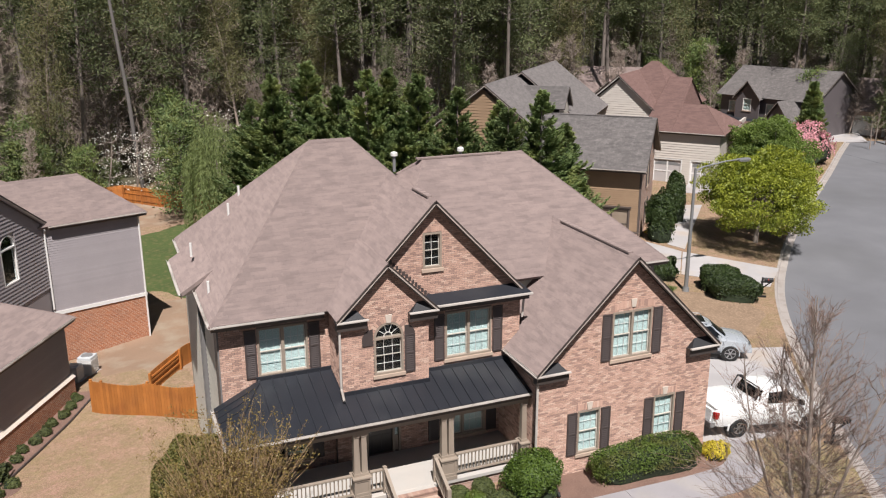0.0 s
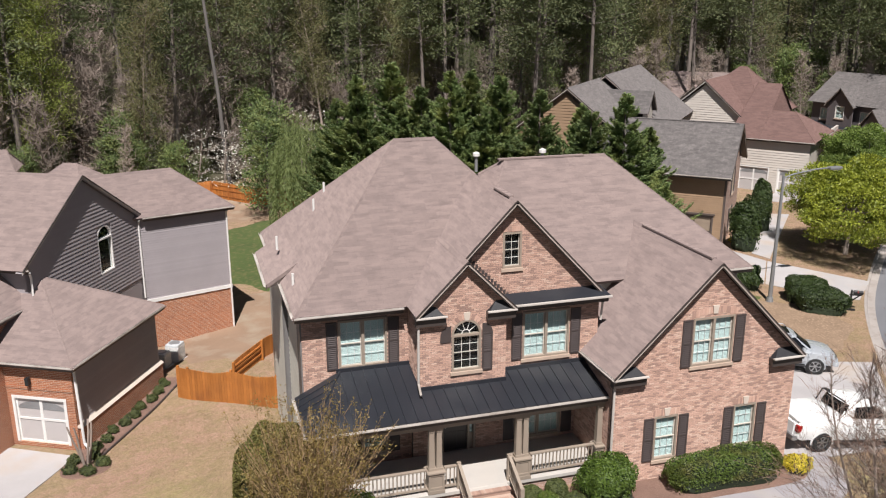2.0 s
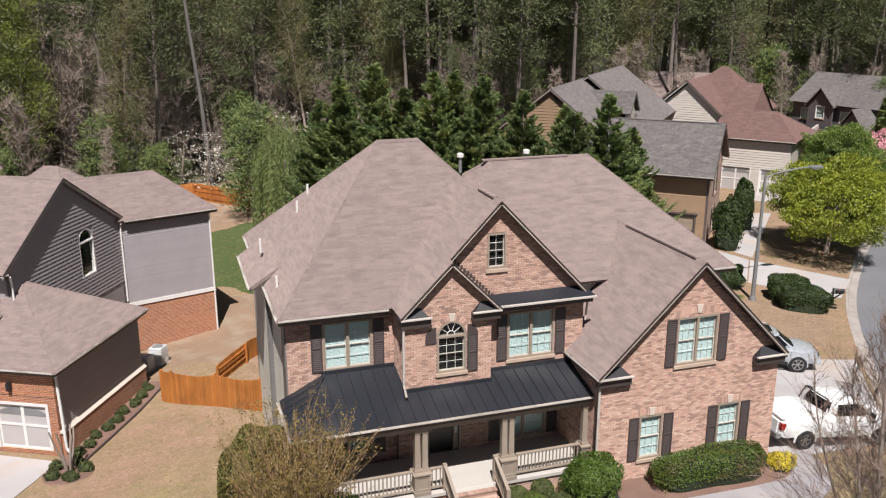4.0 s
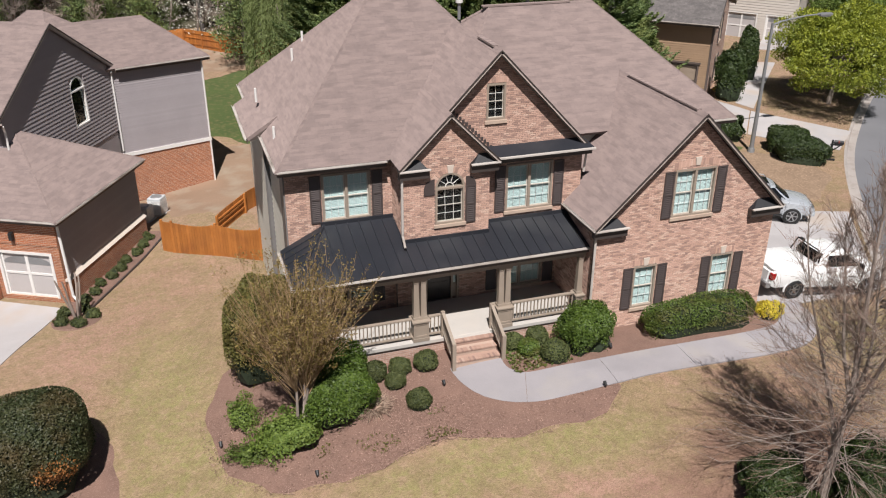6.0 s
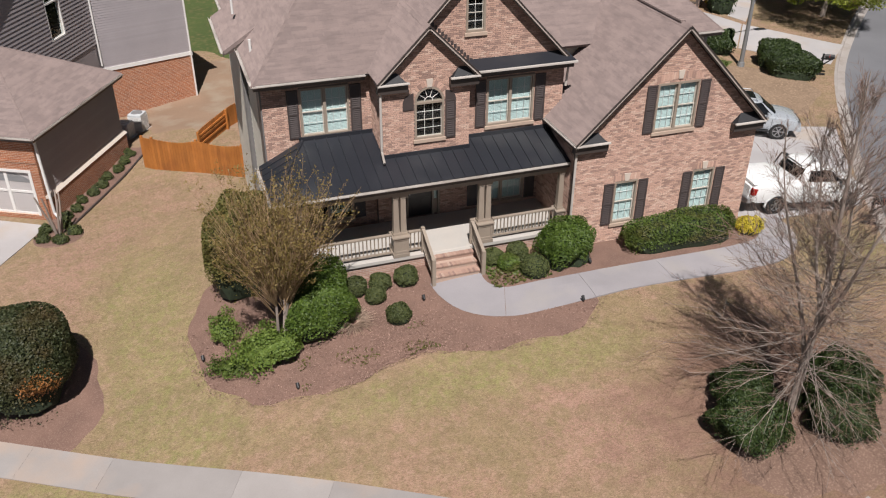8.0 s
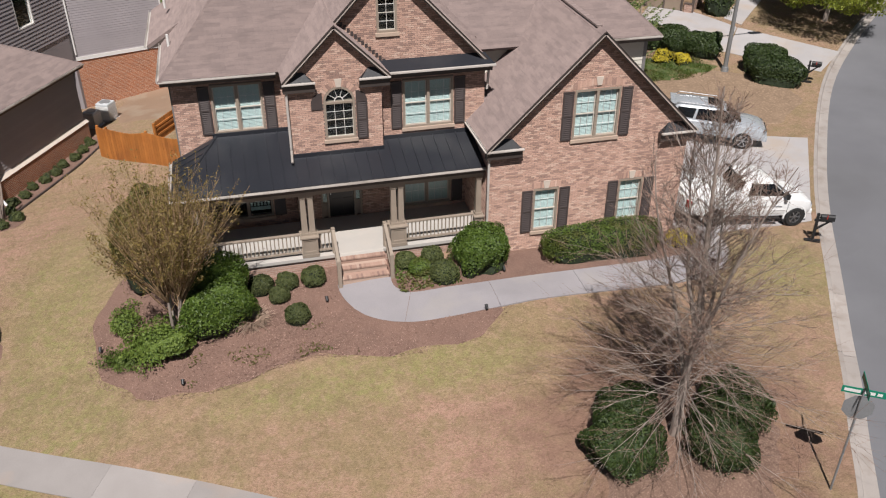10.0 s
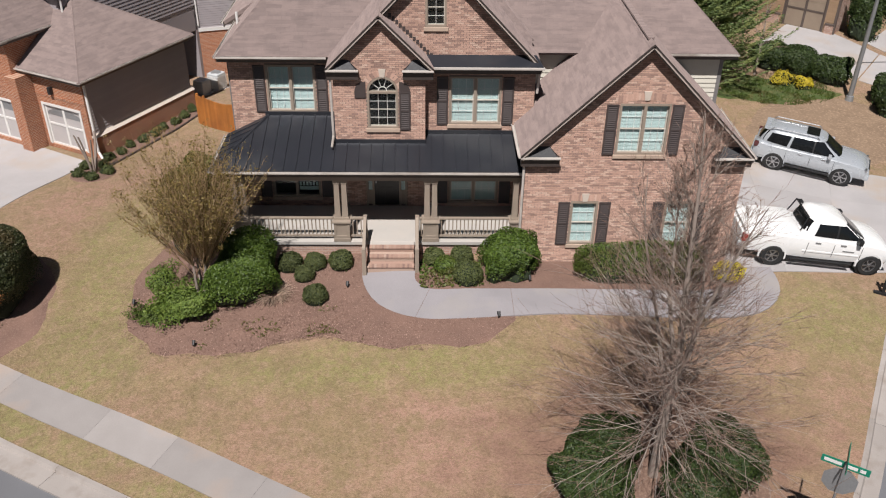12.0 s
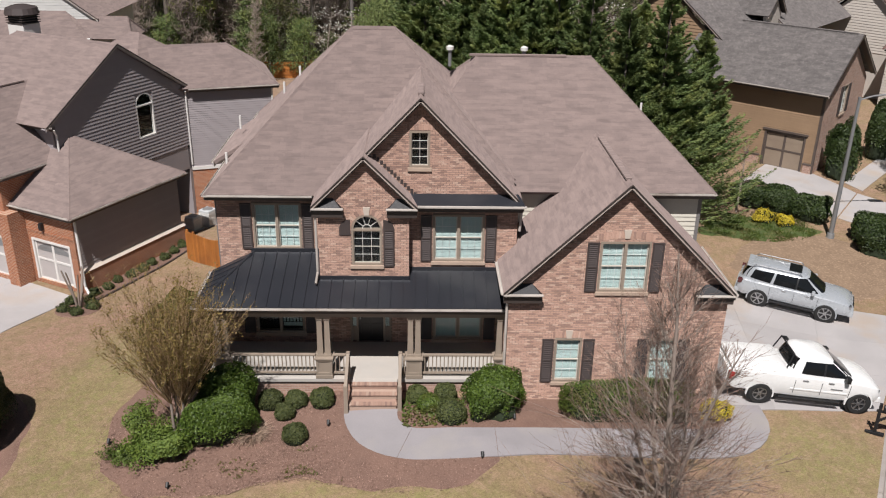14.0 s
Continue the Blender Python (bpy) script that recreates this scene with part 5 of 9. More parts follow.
for x0, x1, y0, z, yb in ((13.13, 14.45, 23.85, 4.35, WING_Y), (19.55, 20.87, 23.85, 4.35, WING_Y), (6.65, 7.75, 25.75, 6.605, BAY_Y), (9.2, 10.27, 25.75, 6.605, BAY_Y)):
    # dark box: the shadow beneath the gutter is put into its colour
    part("cornice", new_box(x0 + 0.02, x1 - 0.02, y0 + 0.1, yb - 0.002, z - 0.40, z - 0.10), RAKE, house)
    part("cornice_gutter", soft_box(x0, x1, y0 - 0.03, y0 + 0.08, z - 0.10, z - 0.045, 0.012), GUTTER, house)
    bm = bmesh.new()
    m0, m1 = x0 + 0.12, x1 - 0.12
    hull(bm, [(x0 + 0.06, y0 + 0.05, z - 0.1), (x1 - 0.06, y0 + 0.05, z - 0.1), (x1 - 0.06, yb - 0.004, z - 0.1), (x0 + 0.06, yb - 0.004, z - 0.1), (m0 + 0.25, yb - 0.004, z + 0.24), (m1 - 0.25, yb - 0.004, z + 0.24)],
         ((0, 1, 5, 4), (0, 4, 3), (1, 2, 5), (2, 3, 4, 5), (3, 2, 1, 0)))
    part("cornice_cap", bm, CAP_METAL, house)
bm = bmesh.new()
hull(bm, [(9.99, 25.98, 6.62), (13.95, 25.98, 6.62), (13.95, 26.54, 6.62), (9.99, 26.54, 6.62), (9.99, 26.54, 6.85), (13.75, 26.54, 6.85)], ((0, 1, 5, 4), (0, 4, 3), (1, 2, 5), (2, 3, 4, 5), (3, 2, 1, 0)))
part("pent_roof", bm, SEAM, house, "narrow black metal pent roof")
# same dark brown here, in place of the shadow below the pent roof
part("cornice", new_box(10.3, 13.9, 26.04, 26.54, 6.36, 6.60), RAKE, house)
part("gutter", soft_box(10.25, 14.0, 25.93, 26.04, 6.53, 6.61, 0.015), GUTTER, house)
for i in range(13):
    x = 8.75 + i * 0.115
    z = 8.42 - (x - 8.46) * 0.99
    part("step_flashing", new_box(x, x + 0.1, GAB_Y - 0.02, GAB_Y - 0.002, z - 0.02, z + 0.13), SHUTTER, house)
for i in range(10):
    y = 26.7 - i * 0.0
    x = 13.80
    part("step_flashing", new_box(13.785, 13.80, 26.6 + i * 0.14, 26.7 + i * 0.14, 5.16, 5.34), SHUTTER, house)
for pts in (((6.78, 25.95, 6.4), (6.78, 25.98, 4.1), (6.75, 25.55, 3.85)), ((13.2, 23.9, 4.3), (13.28, 24.1, 4.0), (13.28, 24.1, 0.0)), ((13.9, 26.45, 6.4), (13.86, 26.5, 5.5))):
    part("downspout", pipe(bmesh.new(), pts, 0.045, 8), GUTTER, house)
for x, y, z, h, r, m in ((4.64, 34.4, 8.35, 0.55, 0.05, TRIM_WHITE), (5.22, 35.2, 8.9, 0.5, 0.05, TRIM_WHITE), (2.95, 33.2, 7.2, 0.55, 0.05, TRIM_WHITE), (19.3, 32.7, 8.2, 0.4, 0.05, TRIM_WHITE), (3.1, 29.6, 6.8, 0.5, 0.05, TRIM_WHITE)):
    part("vent_pipe", tube(bmesh.new(), (x, y, z), (x, y, z + h), r, r, 10), m, house)
for x in (11.53, 14.56):
    flue = part("flue", tube(bmesh.new(), (x, 33.9, 9.75), (x, 33.9, 10.45), 0.07, 0.07, 10), STEEL, house)
    part("flue_cap", tube(tube(bmesh.new(), (x, 33.9, 10.42), (x, 33.9, 10.55), 0.15, 0.15, 12), (x, 33.9, 10.55), (x, 33.9, 10.6), 0.15, 0.05, 12), TRIM_WHITE, flue)

# porch
ZE, SL = 3.42, 0.27
zp = lambda y: ZE + SL * (y - 24.56)
bm = bmesh.new()
roof_sheet(bm, ((2.72, 24.56, ZE), (13.32, 24.56, ZE), (13.32, 27.54, zp(27.54)), (4.35, 27.54, zp(27.54))), 0.07)
roof_sheet(bm, ((2.72, 27.54, ZE), (2.72, 24.56, ZE), (4.35, 27.54, zp(27.54))), 0.07)
porch_roof = part("porch_roof", bm, SEAM, house, "black standing-seam metal porch roof")
x = 3.05
while x < 13.3:
    top = 27.54 if x > 4.35 else 24.56 + (x - 2.72) * (27.54 - 24.56) / (4.35 - 2.72)
    top = min(top, BAY_Y if 6.85 < x < 9.98 else GAB_Y if x >= 9.98 else 27.54)
    bm = bmesh.new()
    prism(bm, [(x - 0.013, 24.57, ZE - 0.01), (x + 0.013, 24.57, ZE - 0.01), (x + 0.013, 24.57, ZE + 0.045), (x - 0.013, 24.57, ZE + 0.045)], (0, top - 24.57, zp(top) - ZE))
    part("seam", bm, SEAM, porch_roof)
    x += 0.42
for k in range(1, 7):
    y = 24.56 + k * 0.43
    f = (y - 24.56) / (27.54 - 24.56)
    a, b = Vector((2.73, y, ZE)), Vector((2.72 + f * 1.63, y, ZE + f * (zp(27.54) - ZE)))
    part("seam", prism(bmesh.new(), [a + Vector(v) for v in ((0, -0.013, -0.01), (0, 0.013, -0.01), (0, 0.013, 0.045), (0, -0.013, 0.045))], b - a), SEAM, porch_roof)
part("hip_cap", tube(bmesh.new(), (2.72, 24.56, ZE + 0.01), (4.35, 27.54, zp(27.54) + 0.01), 0.05, 0.05, 6), SEAM, porch_roof)
for x0, x1, y in ((4.2, 6.85, 27.50), (6.8, 10.0, BAY_Y - 0.02), (9.98, 13.35, GAB_Y - 0.02)):
    part("flashing", new_box(x0, x1, y - 0.05, y + 0.015, zp(y) - 0.02, zp(y) + 0.12), SEAM, porch_roof)
gutter(house, (2.70, 24.55, ZE - 0.02), (13.3, 24.55, ZE - 0.02))
gutter(house, (2.70, 27.5, ZE - 0.02), (2.70, 24.55, ZE - 0.02))
# unseen from the camera; dark brown to cut the light bounced into the porch
part("porch_ceiling", new_box(2.85, 13.3, 24.8, 27.5, 3.22, 3.26), FASCIA, house)
part("porch_beam", soft_box(2.95, 13.3, 24.72, 24.98, 2.98, 3.3, 0.01), TAUPE, house)
part("porch_beam", soft_box(2.95, 3.2, 24.98, 27.5, 2.98, 3.3, 0.01), TAUPE, house)
part("porch_deck", soft_box(2.9, 13.34, 24.62, 27.24, 0.44, 0.58, 0.015), DECK, house, "pale concrete porch floor")
part("porch_base", new_box(2.96, 13.34, 24.70, 27.2, -1.1, 0.437), BRICK, house)
for k in range(3):
    step = part("step", new_box(7.97, 9.58, 23.60 + 0.33 * k, 24.71, -0.3 if k == 0 else 0.19 * k, 0.19 * (k + 1) - 0.056), STEP_BRICK, house)
    n = 20
    for i in range(n):
        a = 7.95 + 1.65 * i / n
        part("brick", new_box(a + 0.004, a + 1.65 / n - 0.004, 23.57 + 0.33 * k, 23.78 + 0.33 * k, 0.19 * (k + 1) - 0.055, 0.19 * (k + 1)), STEP_BRICK, step)
    part("tread", new_box(7.97, 9.58, 23.782 + 0.33 * k, 24.71 - 0.002 * k, 0.19 * (k + 1) - 0.055, 0.19 * (k + 1) - 0.004), STEP_BRICK if k < 2 else DECK, step)


def pedestal(x, y, w=0.6, d=0.5):
    p = part("pedestal", new_box(x - w / 2 + 0.04, x + w / 2 - 0.04, y - d / 2 + 0.04, y + d / 2 - 0.04, 0.58, 1.34), TAUPE, house)
    part("pedestal_cap", soft_box(x - w / 2 - 0.03, x + w / 2 + 0.03, y - d / 2 - 0.03, y + d / 2 + 0.03, 1.34, 1.41, 0.015), TAUPE, p)
    part("pedestal_foot", soft_box(x - w / 2, x + w / 2, y - d / 2, y + d / 2, 0.58, 0.72, 0.01), TAUPE, p)
    bm = bmesh.new()
    for a, b, lo, hi in ((x - w / 2 + 0.02, x - w / 2 + 0.1, 0.73, 1.33), (x + w / 2 - 0.1, x + w / 2 - 0.02, 0.73, 1.33), (x - w / 2 + 0.1, x + w / 2 - 0.1, 0.73, 0.82), (x - w / 2 + 0.1, x + w / 2 - 0.1, 1.25, 1.33)):
        box(bm, a, b, y - d / 2 + 0.015, y - d / 2 + 0.045, lo, hi)
    part("panel_frame", bm, TAUPE, p)


def column(x, y):
    bm = bmesh.new()
    for z0, z1, a, b in ((1.41, 1.50, 0.13, 0.13), (1.50, 2.85, 0.105, 0.085), (2.85, 2.90, 0.11, 0.11), (2.90, 2.98, 0.12, 0.13)):
        hull(bm, [(x + sx * r, y + sy * r, z) for z, r in ((z0, a), (z1, b)) for sx, sy in ((-1, -1), (1, -1), (1, 1), (-1, 1))], BOXF)
    part("column", bm, TAUPE, house)


def railing(x0, x1, y=24.8):
    part("top_rail", soft_box(x0, x1, y - 0.06, y + 0.06, 1.42, 1.49, 0.01), TAUPE, house)
    part("bottom_rail", soft_box(x0, x1, y - 0.035, y + 0.035, 0.70, 0.77, 0.01), TAUPE, house)
    n = max(2, round((x1 - x0) / 0.135))
    for i in range(n):
        x = x0 + (x1 - x0) * (i + 0.5) / n
        part("baluster", new_box(x - 0.019, x + 0.019, y - 0.019, y + 0.019, 0.77, 1.42), TAUPE, house)


for x in (3.5, 7.03, 10.18):
    pedestal(x, 24.86)
    for dx in (-0.13, 0.13):
        column(x + dx, 24.86)
pedestal(13.15, 24.86, 0.34, 0.44)
column(13.15, 24.86)
for a, b in ((3.82, 6.72), (7.34, 7.78), (9.78, 9.87), (10.49, 12.97)):
    railing(a, b)
for x in (7.86, 9.70):
    part("newel", soft_box(x - 0.07, x + 0.07, 24.70, 24.84, 0.58, 1.58, 0.01), TAUPE, house)
    part("newel", soft_box(x - 0.07, x + 0.07, 23.46, 23.60, g(x, 23.5) - 0.05, 0.98, 0.01), TAUPE, house)
    part("stair_rail", prism(bmesh.new(), [(x - 0.055, 23.54, 0.91), (x - 0.055, 24.75, 1.50), (x - 0.055, 24.75, 1.57), (x - 0.055, 23.54, 0.98)], (0.11, 0, 0)), TAUPE, house)
    part("stair_rail", prism(bmesh.new(), [(x - 0.03, 23.54, 0.20), (x - 0.03, 24.75, 0.76), (x - 0.03, 24.75, 0.83), (x - 0.03, 23.54, 0.27)], (0.06, 0, 0)), TAUPE, house)
    for i in range(8):
        y = 23.68 + i * 0.13
        z = (y - 23.54) * 0.475
        part("baluster", new_box(x - 0.018, x + 0.018, y - 0.018, y + 0.018, 0.27 + z, 0.95 + z), TAUPE, house)


# ---- the neighbouring houses ----
def garage_door(parent, T, s0, s1, z0, z1, frame=TRIM_WHITE, panel=DOOR_GREY, leaves=2, transom=STEEL):
    bm = bmesh.new()
    for a, b, lo, hi in ((s0, s0 + 0.12, z0, z1), (s1 - 0.12, s1, z0, z1), (s0 + 0.12, s1 - 0.12, z1 - 0.12, z1)):
        box(bm, a, b, -0.02, 0.14, lo, hi, T)
    door = part("garage_door", bm, frame, parent, local=True)
    part("panel", new_box(s0 + 0.1, s1 - 0.1, 0.10, 0.14, z0, z1 - 0.1, T), panel, door)
    w = (s1 - s0 - 0.24) / leaves
    for k in range(leaves):
        a = s0 + 0.12 + k * w
        for p, q, lo, hi in ((a, a + 0.07, z0, z1 - 0.12), (a + w - 0.07, a + w, z0, z1 - 0.12)):
            part("stile", new_box(p, q, 0.07, 0.10, lo, hi, T), frame, door)
        for lo, hi in ((z0, z0 + 0.08), ((z0 + z1) / 2 - 0.05, (z0 + z1) / 2 + 0.05), (z1 - 0.2, z1 - 0.12)):
            part("rail", new_box(a + 0.07, a + w - 0.07, 0.07, 0.10, lo, hi, T), frame, door)
    mid, half = (s0 + s1) / 2, (s1 - s0) / 2 - 0.16
    pts = [(mid + half * math.cos(math.pi * i / 14), z1 - 0.62 + 0.38 * math.sin(math.pi * i / 14)) for i in range(15)]
    part("transom", prism(bmesh.new(), [T @ Vector((s, 0.088, z)) for s, z in pts], T.to_3x3() @ Vector((0, 0.008, 0))), transom, door)
    return door


nb = thing("house", "grey-sided house with red brick garage and taupe shingles", "house", m=pose(-5.27, 34.56, 0, 0, 0, -27.6))
SIDE = pose(0, 0, 0, 0, 0, 90)          # walls that face the brick house


def right_at(u):
    return pose(u, 0, 0, 0, 0, 90)


GD1, GD2 = (-3.22, -0.72, -1.17, 0.95), (-6.55, -4.15, -1.15, 0.97)
part("wall", wall(bmesh.new(), pose(0, 0.35, 0), rect(-4.0, -0.35, -1.7, 2.45), (GD1,)), RED_BRICK, nb, local=True)
garage_door(nb, pose(0, 0.35, 0), *GD1)
part("wall", wall(bmesh.new(), pose(0, -0.25, 0), [(-10.0, -1.7), (-3.95, -1.7), (-3.95, 3.95), (-6.99, 6.85), (-7.01, 6.85), (-10.0, 4.0)], (GD2,)), RED_BRICK, nb, local=True)
garage_door(nb, pose(0, -0.25, 0), *GD2)
part("wall", wall(bmesh.new(), right_at(-3.95), rect(-0.05, 3.0, -1.7, 3.9)), RED_BRICK, nb, local=True)
part("pier", soft_box(-4.10, -3.42, -0.55, 0.34, -1.7, 2.3, 0.02), RED_BRICK, nb, local=True)
for u0, u1, v in ((-3.9, -0.36, 0.35), (-9.9, -4.12, -0.25)):
    part("brick_band", new_box(u0, u1, v - 0.03, v + 0.01, 1.28, 1.40), RED_BRICK, nb, local=True)
part("wall", wall(bmesh.new(), right_at(-0.20), rect(0.45, 7.2, -2.4, -0.34), thick=0.4), RED_BRICK, nb, local=True)
part("wall", wall(bmesh.new(), right_at(-0.40), rect(0.55, 7.2, -0.33, 2.45)), GREY_SIDING, nb, local=True)
part("wall", wall(bmesh.new(), pose(0, 7.2, 0, 0, 0, 180), rect(0.6, 4, -2.4, 2.45)), GREY_SIDING, nb, local=True)
planks(nb, GREY_SIDING, right_at(-0.40), rect(0.42, 7.2, -0.2, 2.45), course=0.15, local=True)
bm = bmesh.new()
hull(bm, [(-0.38, 0.36, -0.34), (-0.17, 0.36, -0.34), (-0.38, 0.36, -0.20), (-0.38, 7.3, -0.34), (-0.17, 7.3, -0.34), (-0.38, 7.3, -0.20)], ((0, 1, 2), (3, 5, 4), (1, 4, 5, 2), (0, 3, 4, 1)))
part("water_table", bm, KEYSTONE, nb, "pale sloping stone ledge", local=True)
hip_roof(nb, -5.0, 0.0, 0.0, 7.55, 2.57, -5.0, -3.72, 3.78, 5.0, SHINGLE, local=True)
gutter(nb, (-4.0, 0.0, 2.56), (0.0, 0.0, 2.56), local=True)
gutter(nb, (0.0, 0.0, 2.56), (0.0, 7.55, 2.56), local=True)
gable_roof(nb, -7.0, 3.35, -0.65, 7.2, 4.0, 7.15, SHINGLE, local=True)
part("ridge_vent", soft_box(-7.1, -6.9, 0.2, 4.3, 7.13, 7.2, 0.012), SHINGLE, nb, local=True)
gutter(nb, (-3.65, -0.65, 3.99), (-3.65, 2.3, 3.99), local=True)
part("eaves_return", soft_box(-4.3, -3.62, -0.66, -0.26, 3.86, 3.98, 0.02), GUTTER, nb, local=True)
part("downspout", pipe(bmesh.new(), [(-0.05, 0.2, 2.45), (-0.27, 0.45, 2.2), (-0.14, 0.36, -0.3), (-0.12, 0.36, -1.0), (0.15, 0.28, -1.25)], 0.06, 8), TRIM_WHITE, nb, local=True)
part("lantern", soft_box(-2.37, -2.2, 0.14, 0.33, 1.5, 1.85, 0.03), BLACK, nb, local=True)
part("lantern", soft_box(-5.45, -5.28, -0.46, -0.27, 1.5, 1.85, 0.03), BLACK, nb, local=True)
GW = (8.15, 9.4, 3.65, 6.05)
part("wall", wall(bmesh.new(), right_at(-3.6), [(2.95, 1.0), (11.9, 1.0), (11.9, 5.72), (7.28, 8.66), (7.26, 8.66), (2.95, 5.92)], (GW,)), GREY_SIDING, nb, local=True)
planks(nb, GREY_SIDING, right_at(-3.6), [(2.95, 2.4), (11.9, 2.4), (11.9, 5.68), (7.28, 8.62), (7.26, 8.62), (2.95, 5.88)], (GW,), course=0.185, local=True, proud=0.030)
arched_window(nb, right_at(-3.6), *GW, local=True, brick=GREY_SIDING, casing=TRIM_WHITE, shutters=False)
gable_roof(nb, 7.27, 4.97, 3.38, 10.6, 5.69, 8.86, SHINGLE, local=True, T=SIDE, board=GREY_SIDING, trim=GUTTER)
bm = bmesh.new()
for pts in (((-10.58, 7.27, 8.86), (-10.58, 2.3, 5.69), (-15.5, 2.3, 5.69)), ((-10.58, 7.27, 8.86), (-15.5, 2.3, 5.69), (-15.5, 12.24, 5.69)), ((-10.58, 7.27, 8.86), (-15.5, 12.24, 5.69), (-10.58, 12.24, 5.69))):
    roof_sheet(bm, pts, 0.12)
part("roof", bm, SHINGLE, nb, local=True)
hip_roof(nb, -11.0, -4.4, 9.0, 16.2, 5.69, -8.0, -7.2, 12.6, 8.3, SHINGLE, local=True)
part("wall", wall(bmesh.new(), pose(0, 2.95, 0), rect(-9, -3.6, 2.0, 5.6)), GREY_SIDING, nb, local=True)
part("wall", wall(bmesh.new(), pose(0, 11.9, 0, 0, 0, 180), rect(3.6, 12, -2.4, 5.6)), GREY_SIDING, nb, local=True)
gutter(nb, (-5.2, 2.55, 5.68), (-3.3, 2.55, 5.68), local=True)
part("downspout", pipe(bmesh.new(), [(-3.4, 2.7, 5.5), (-3.5, 2.9, 5.2), (-3.5, 2.9, 4.0)], 0.05, 8), TRIM_WHITE, nb, local=True)
ANG = pose(-3.6, 11.9, 0, 0, 0, 45)
part("wall", wall(bmesh.new(), ANG, rect(0, 4.9, -3.0, 0.85), thick=0.3), RED_BRICK, nb, local=True)
part("wall", wall(bmesh.new(), ANG, rect(0, 4.9, 1.0, 5.6)), GREY_SIDING, nb, local=True)
planks(nb, GREY_SIDING, ANG, rect(0.05, 4.85, 1.05, 5.6), course=0.13, local=True, proud=0.018)
part("water_table", new_box(0, 4.95, -0.06, 0.02, 0.85, 1.05, ANG), TRIM_WHITE, nb, "white band board", local=True)
part("wall", wall(bmesh.new(), ANG @ pose(4.9, 0, 0, 0, 0, 90), rect(0.3, 6.0, -3.0, 5.6)), GREY_SIDING, nb, local=True)
part("wall", wall(bmesh.new(), ANG @ pose(4.9, 6.2, 0, 0, 0, 180), rect(0.0, 6.0, -3.0, 5.6)), GREY_SIDING, nb, local=True)
hip_roof(nb, -3.0, 5.25, -0.35, 5.4, 5.69, -3.0, 2.7, 2.4, 7.66, SHINGLE, local=True, T=ANG)
gutter(nb, (0.2, -0.35, 5.68), (5.25, -0.35, 5.68), local=True, T=ANG)
for s in (0.03, 4.86):
    part("downspout", pipe(bmesh.new(), [ANG @ Vector(p) for p in ((s, -0.25, 5.55), (s, -0.07, 5.3), (s, -0.07, -1.8 if s > 1 else 1.2))], 0.05, 8), TRIM_WHITE, nb, local=True)

# the neighbour's chimney: a sided chase under a dark rounded louvred cap
part("chimney_chase", soft_box(-11.55, -10.35, 7.5, 8.6, 7.0, 9.15, 0.03), TRIM_WHITE, nb, local=True)
chimney_cap = part("chimney_cap", soft_box(-11.5, -10.4, 7.55, 8.55, 9.2, 9.62, 0.04), BLACK, nb, "dark louvred chimney cap", local=True)
for k in range(4):
    part("louvre", soft_box(-11.6, -10.3, 7.45, 8.65, 9.17 + 0.13 * k, 9.21 + 0.13 * k, 0.01), SHUTTER, chimney_cap)
bm = bmesh.new()
tube(bm, (-10.95, 8.05, 9.66), (-10.95, 8.05, 9.98), 0.9, 0.8, 20)
tube(bm, (-10.95, 8.05, 9.98), (-10.95, 8.05, 10.12), 0.8, 0.35, 20)
part("dome", bm, SHUTTER, chimney_cap)

# bed along the neighbour's garage
NB = nb.matrix_basis
pt = lambda u, v: tuple((NB @ Vector((u, v, 0))).xy)
solo("mulch_bed", quad_patch(bmesh.new(), pt(-0.3, -0.2), pt(0.75, -0.2), pt(0.75, 7.4), pt(-0.3, 7.4), 0.03, 0.05, 8), MULCH, "narrow dark mulch bed along the red brick garage wall", "mulch bed", kind="structure")
c = NB @ Vector((0.65, -0.8, 0))
solo("mulch_bed", blob(c.x, c.y, [1.0, 1.0, 1.0, 1.0, 1.05, 1.1, 1.1, 1.05], 0.04, 12, 0.01), MULCH, "round dark mulch bed at the garage corner", "mulch bed", kind="structure")
edging = bmesh.new()
for i in range(26):
    f0, f1 = -0.1 + i * 0.29, -0.1 + (i + 1) * 0.29 - 0.02
    a, b = NB @ Vector((0.78, f0, 0)), NB @ Vector((0.78, f1, 0))
    n = NB.to_3x3() @ Vector((0.07, 0, 0))
    z = g(a.x, a.y)
    hull(edging, [Vector((p.x, p.y, z + h)) for h in (-0.05, 0.09) for p in (a, a + n, b + n, b)], BOXF)
solo("bed_edging", edging, SHUTTER, "dark edging blocks along the mulch bed", "edging", kind="structure")


AC_PAINT = plain("pale_grey_enamel", (0.58, 0.60, 0.605), (0.52, 0.54, 0.55), 2.0, 0.5, grain=30, relief=0.04)


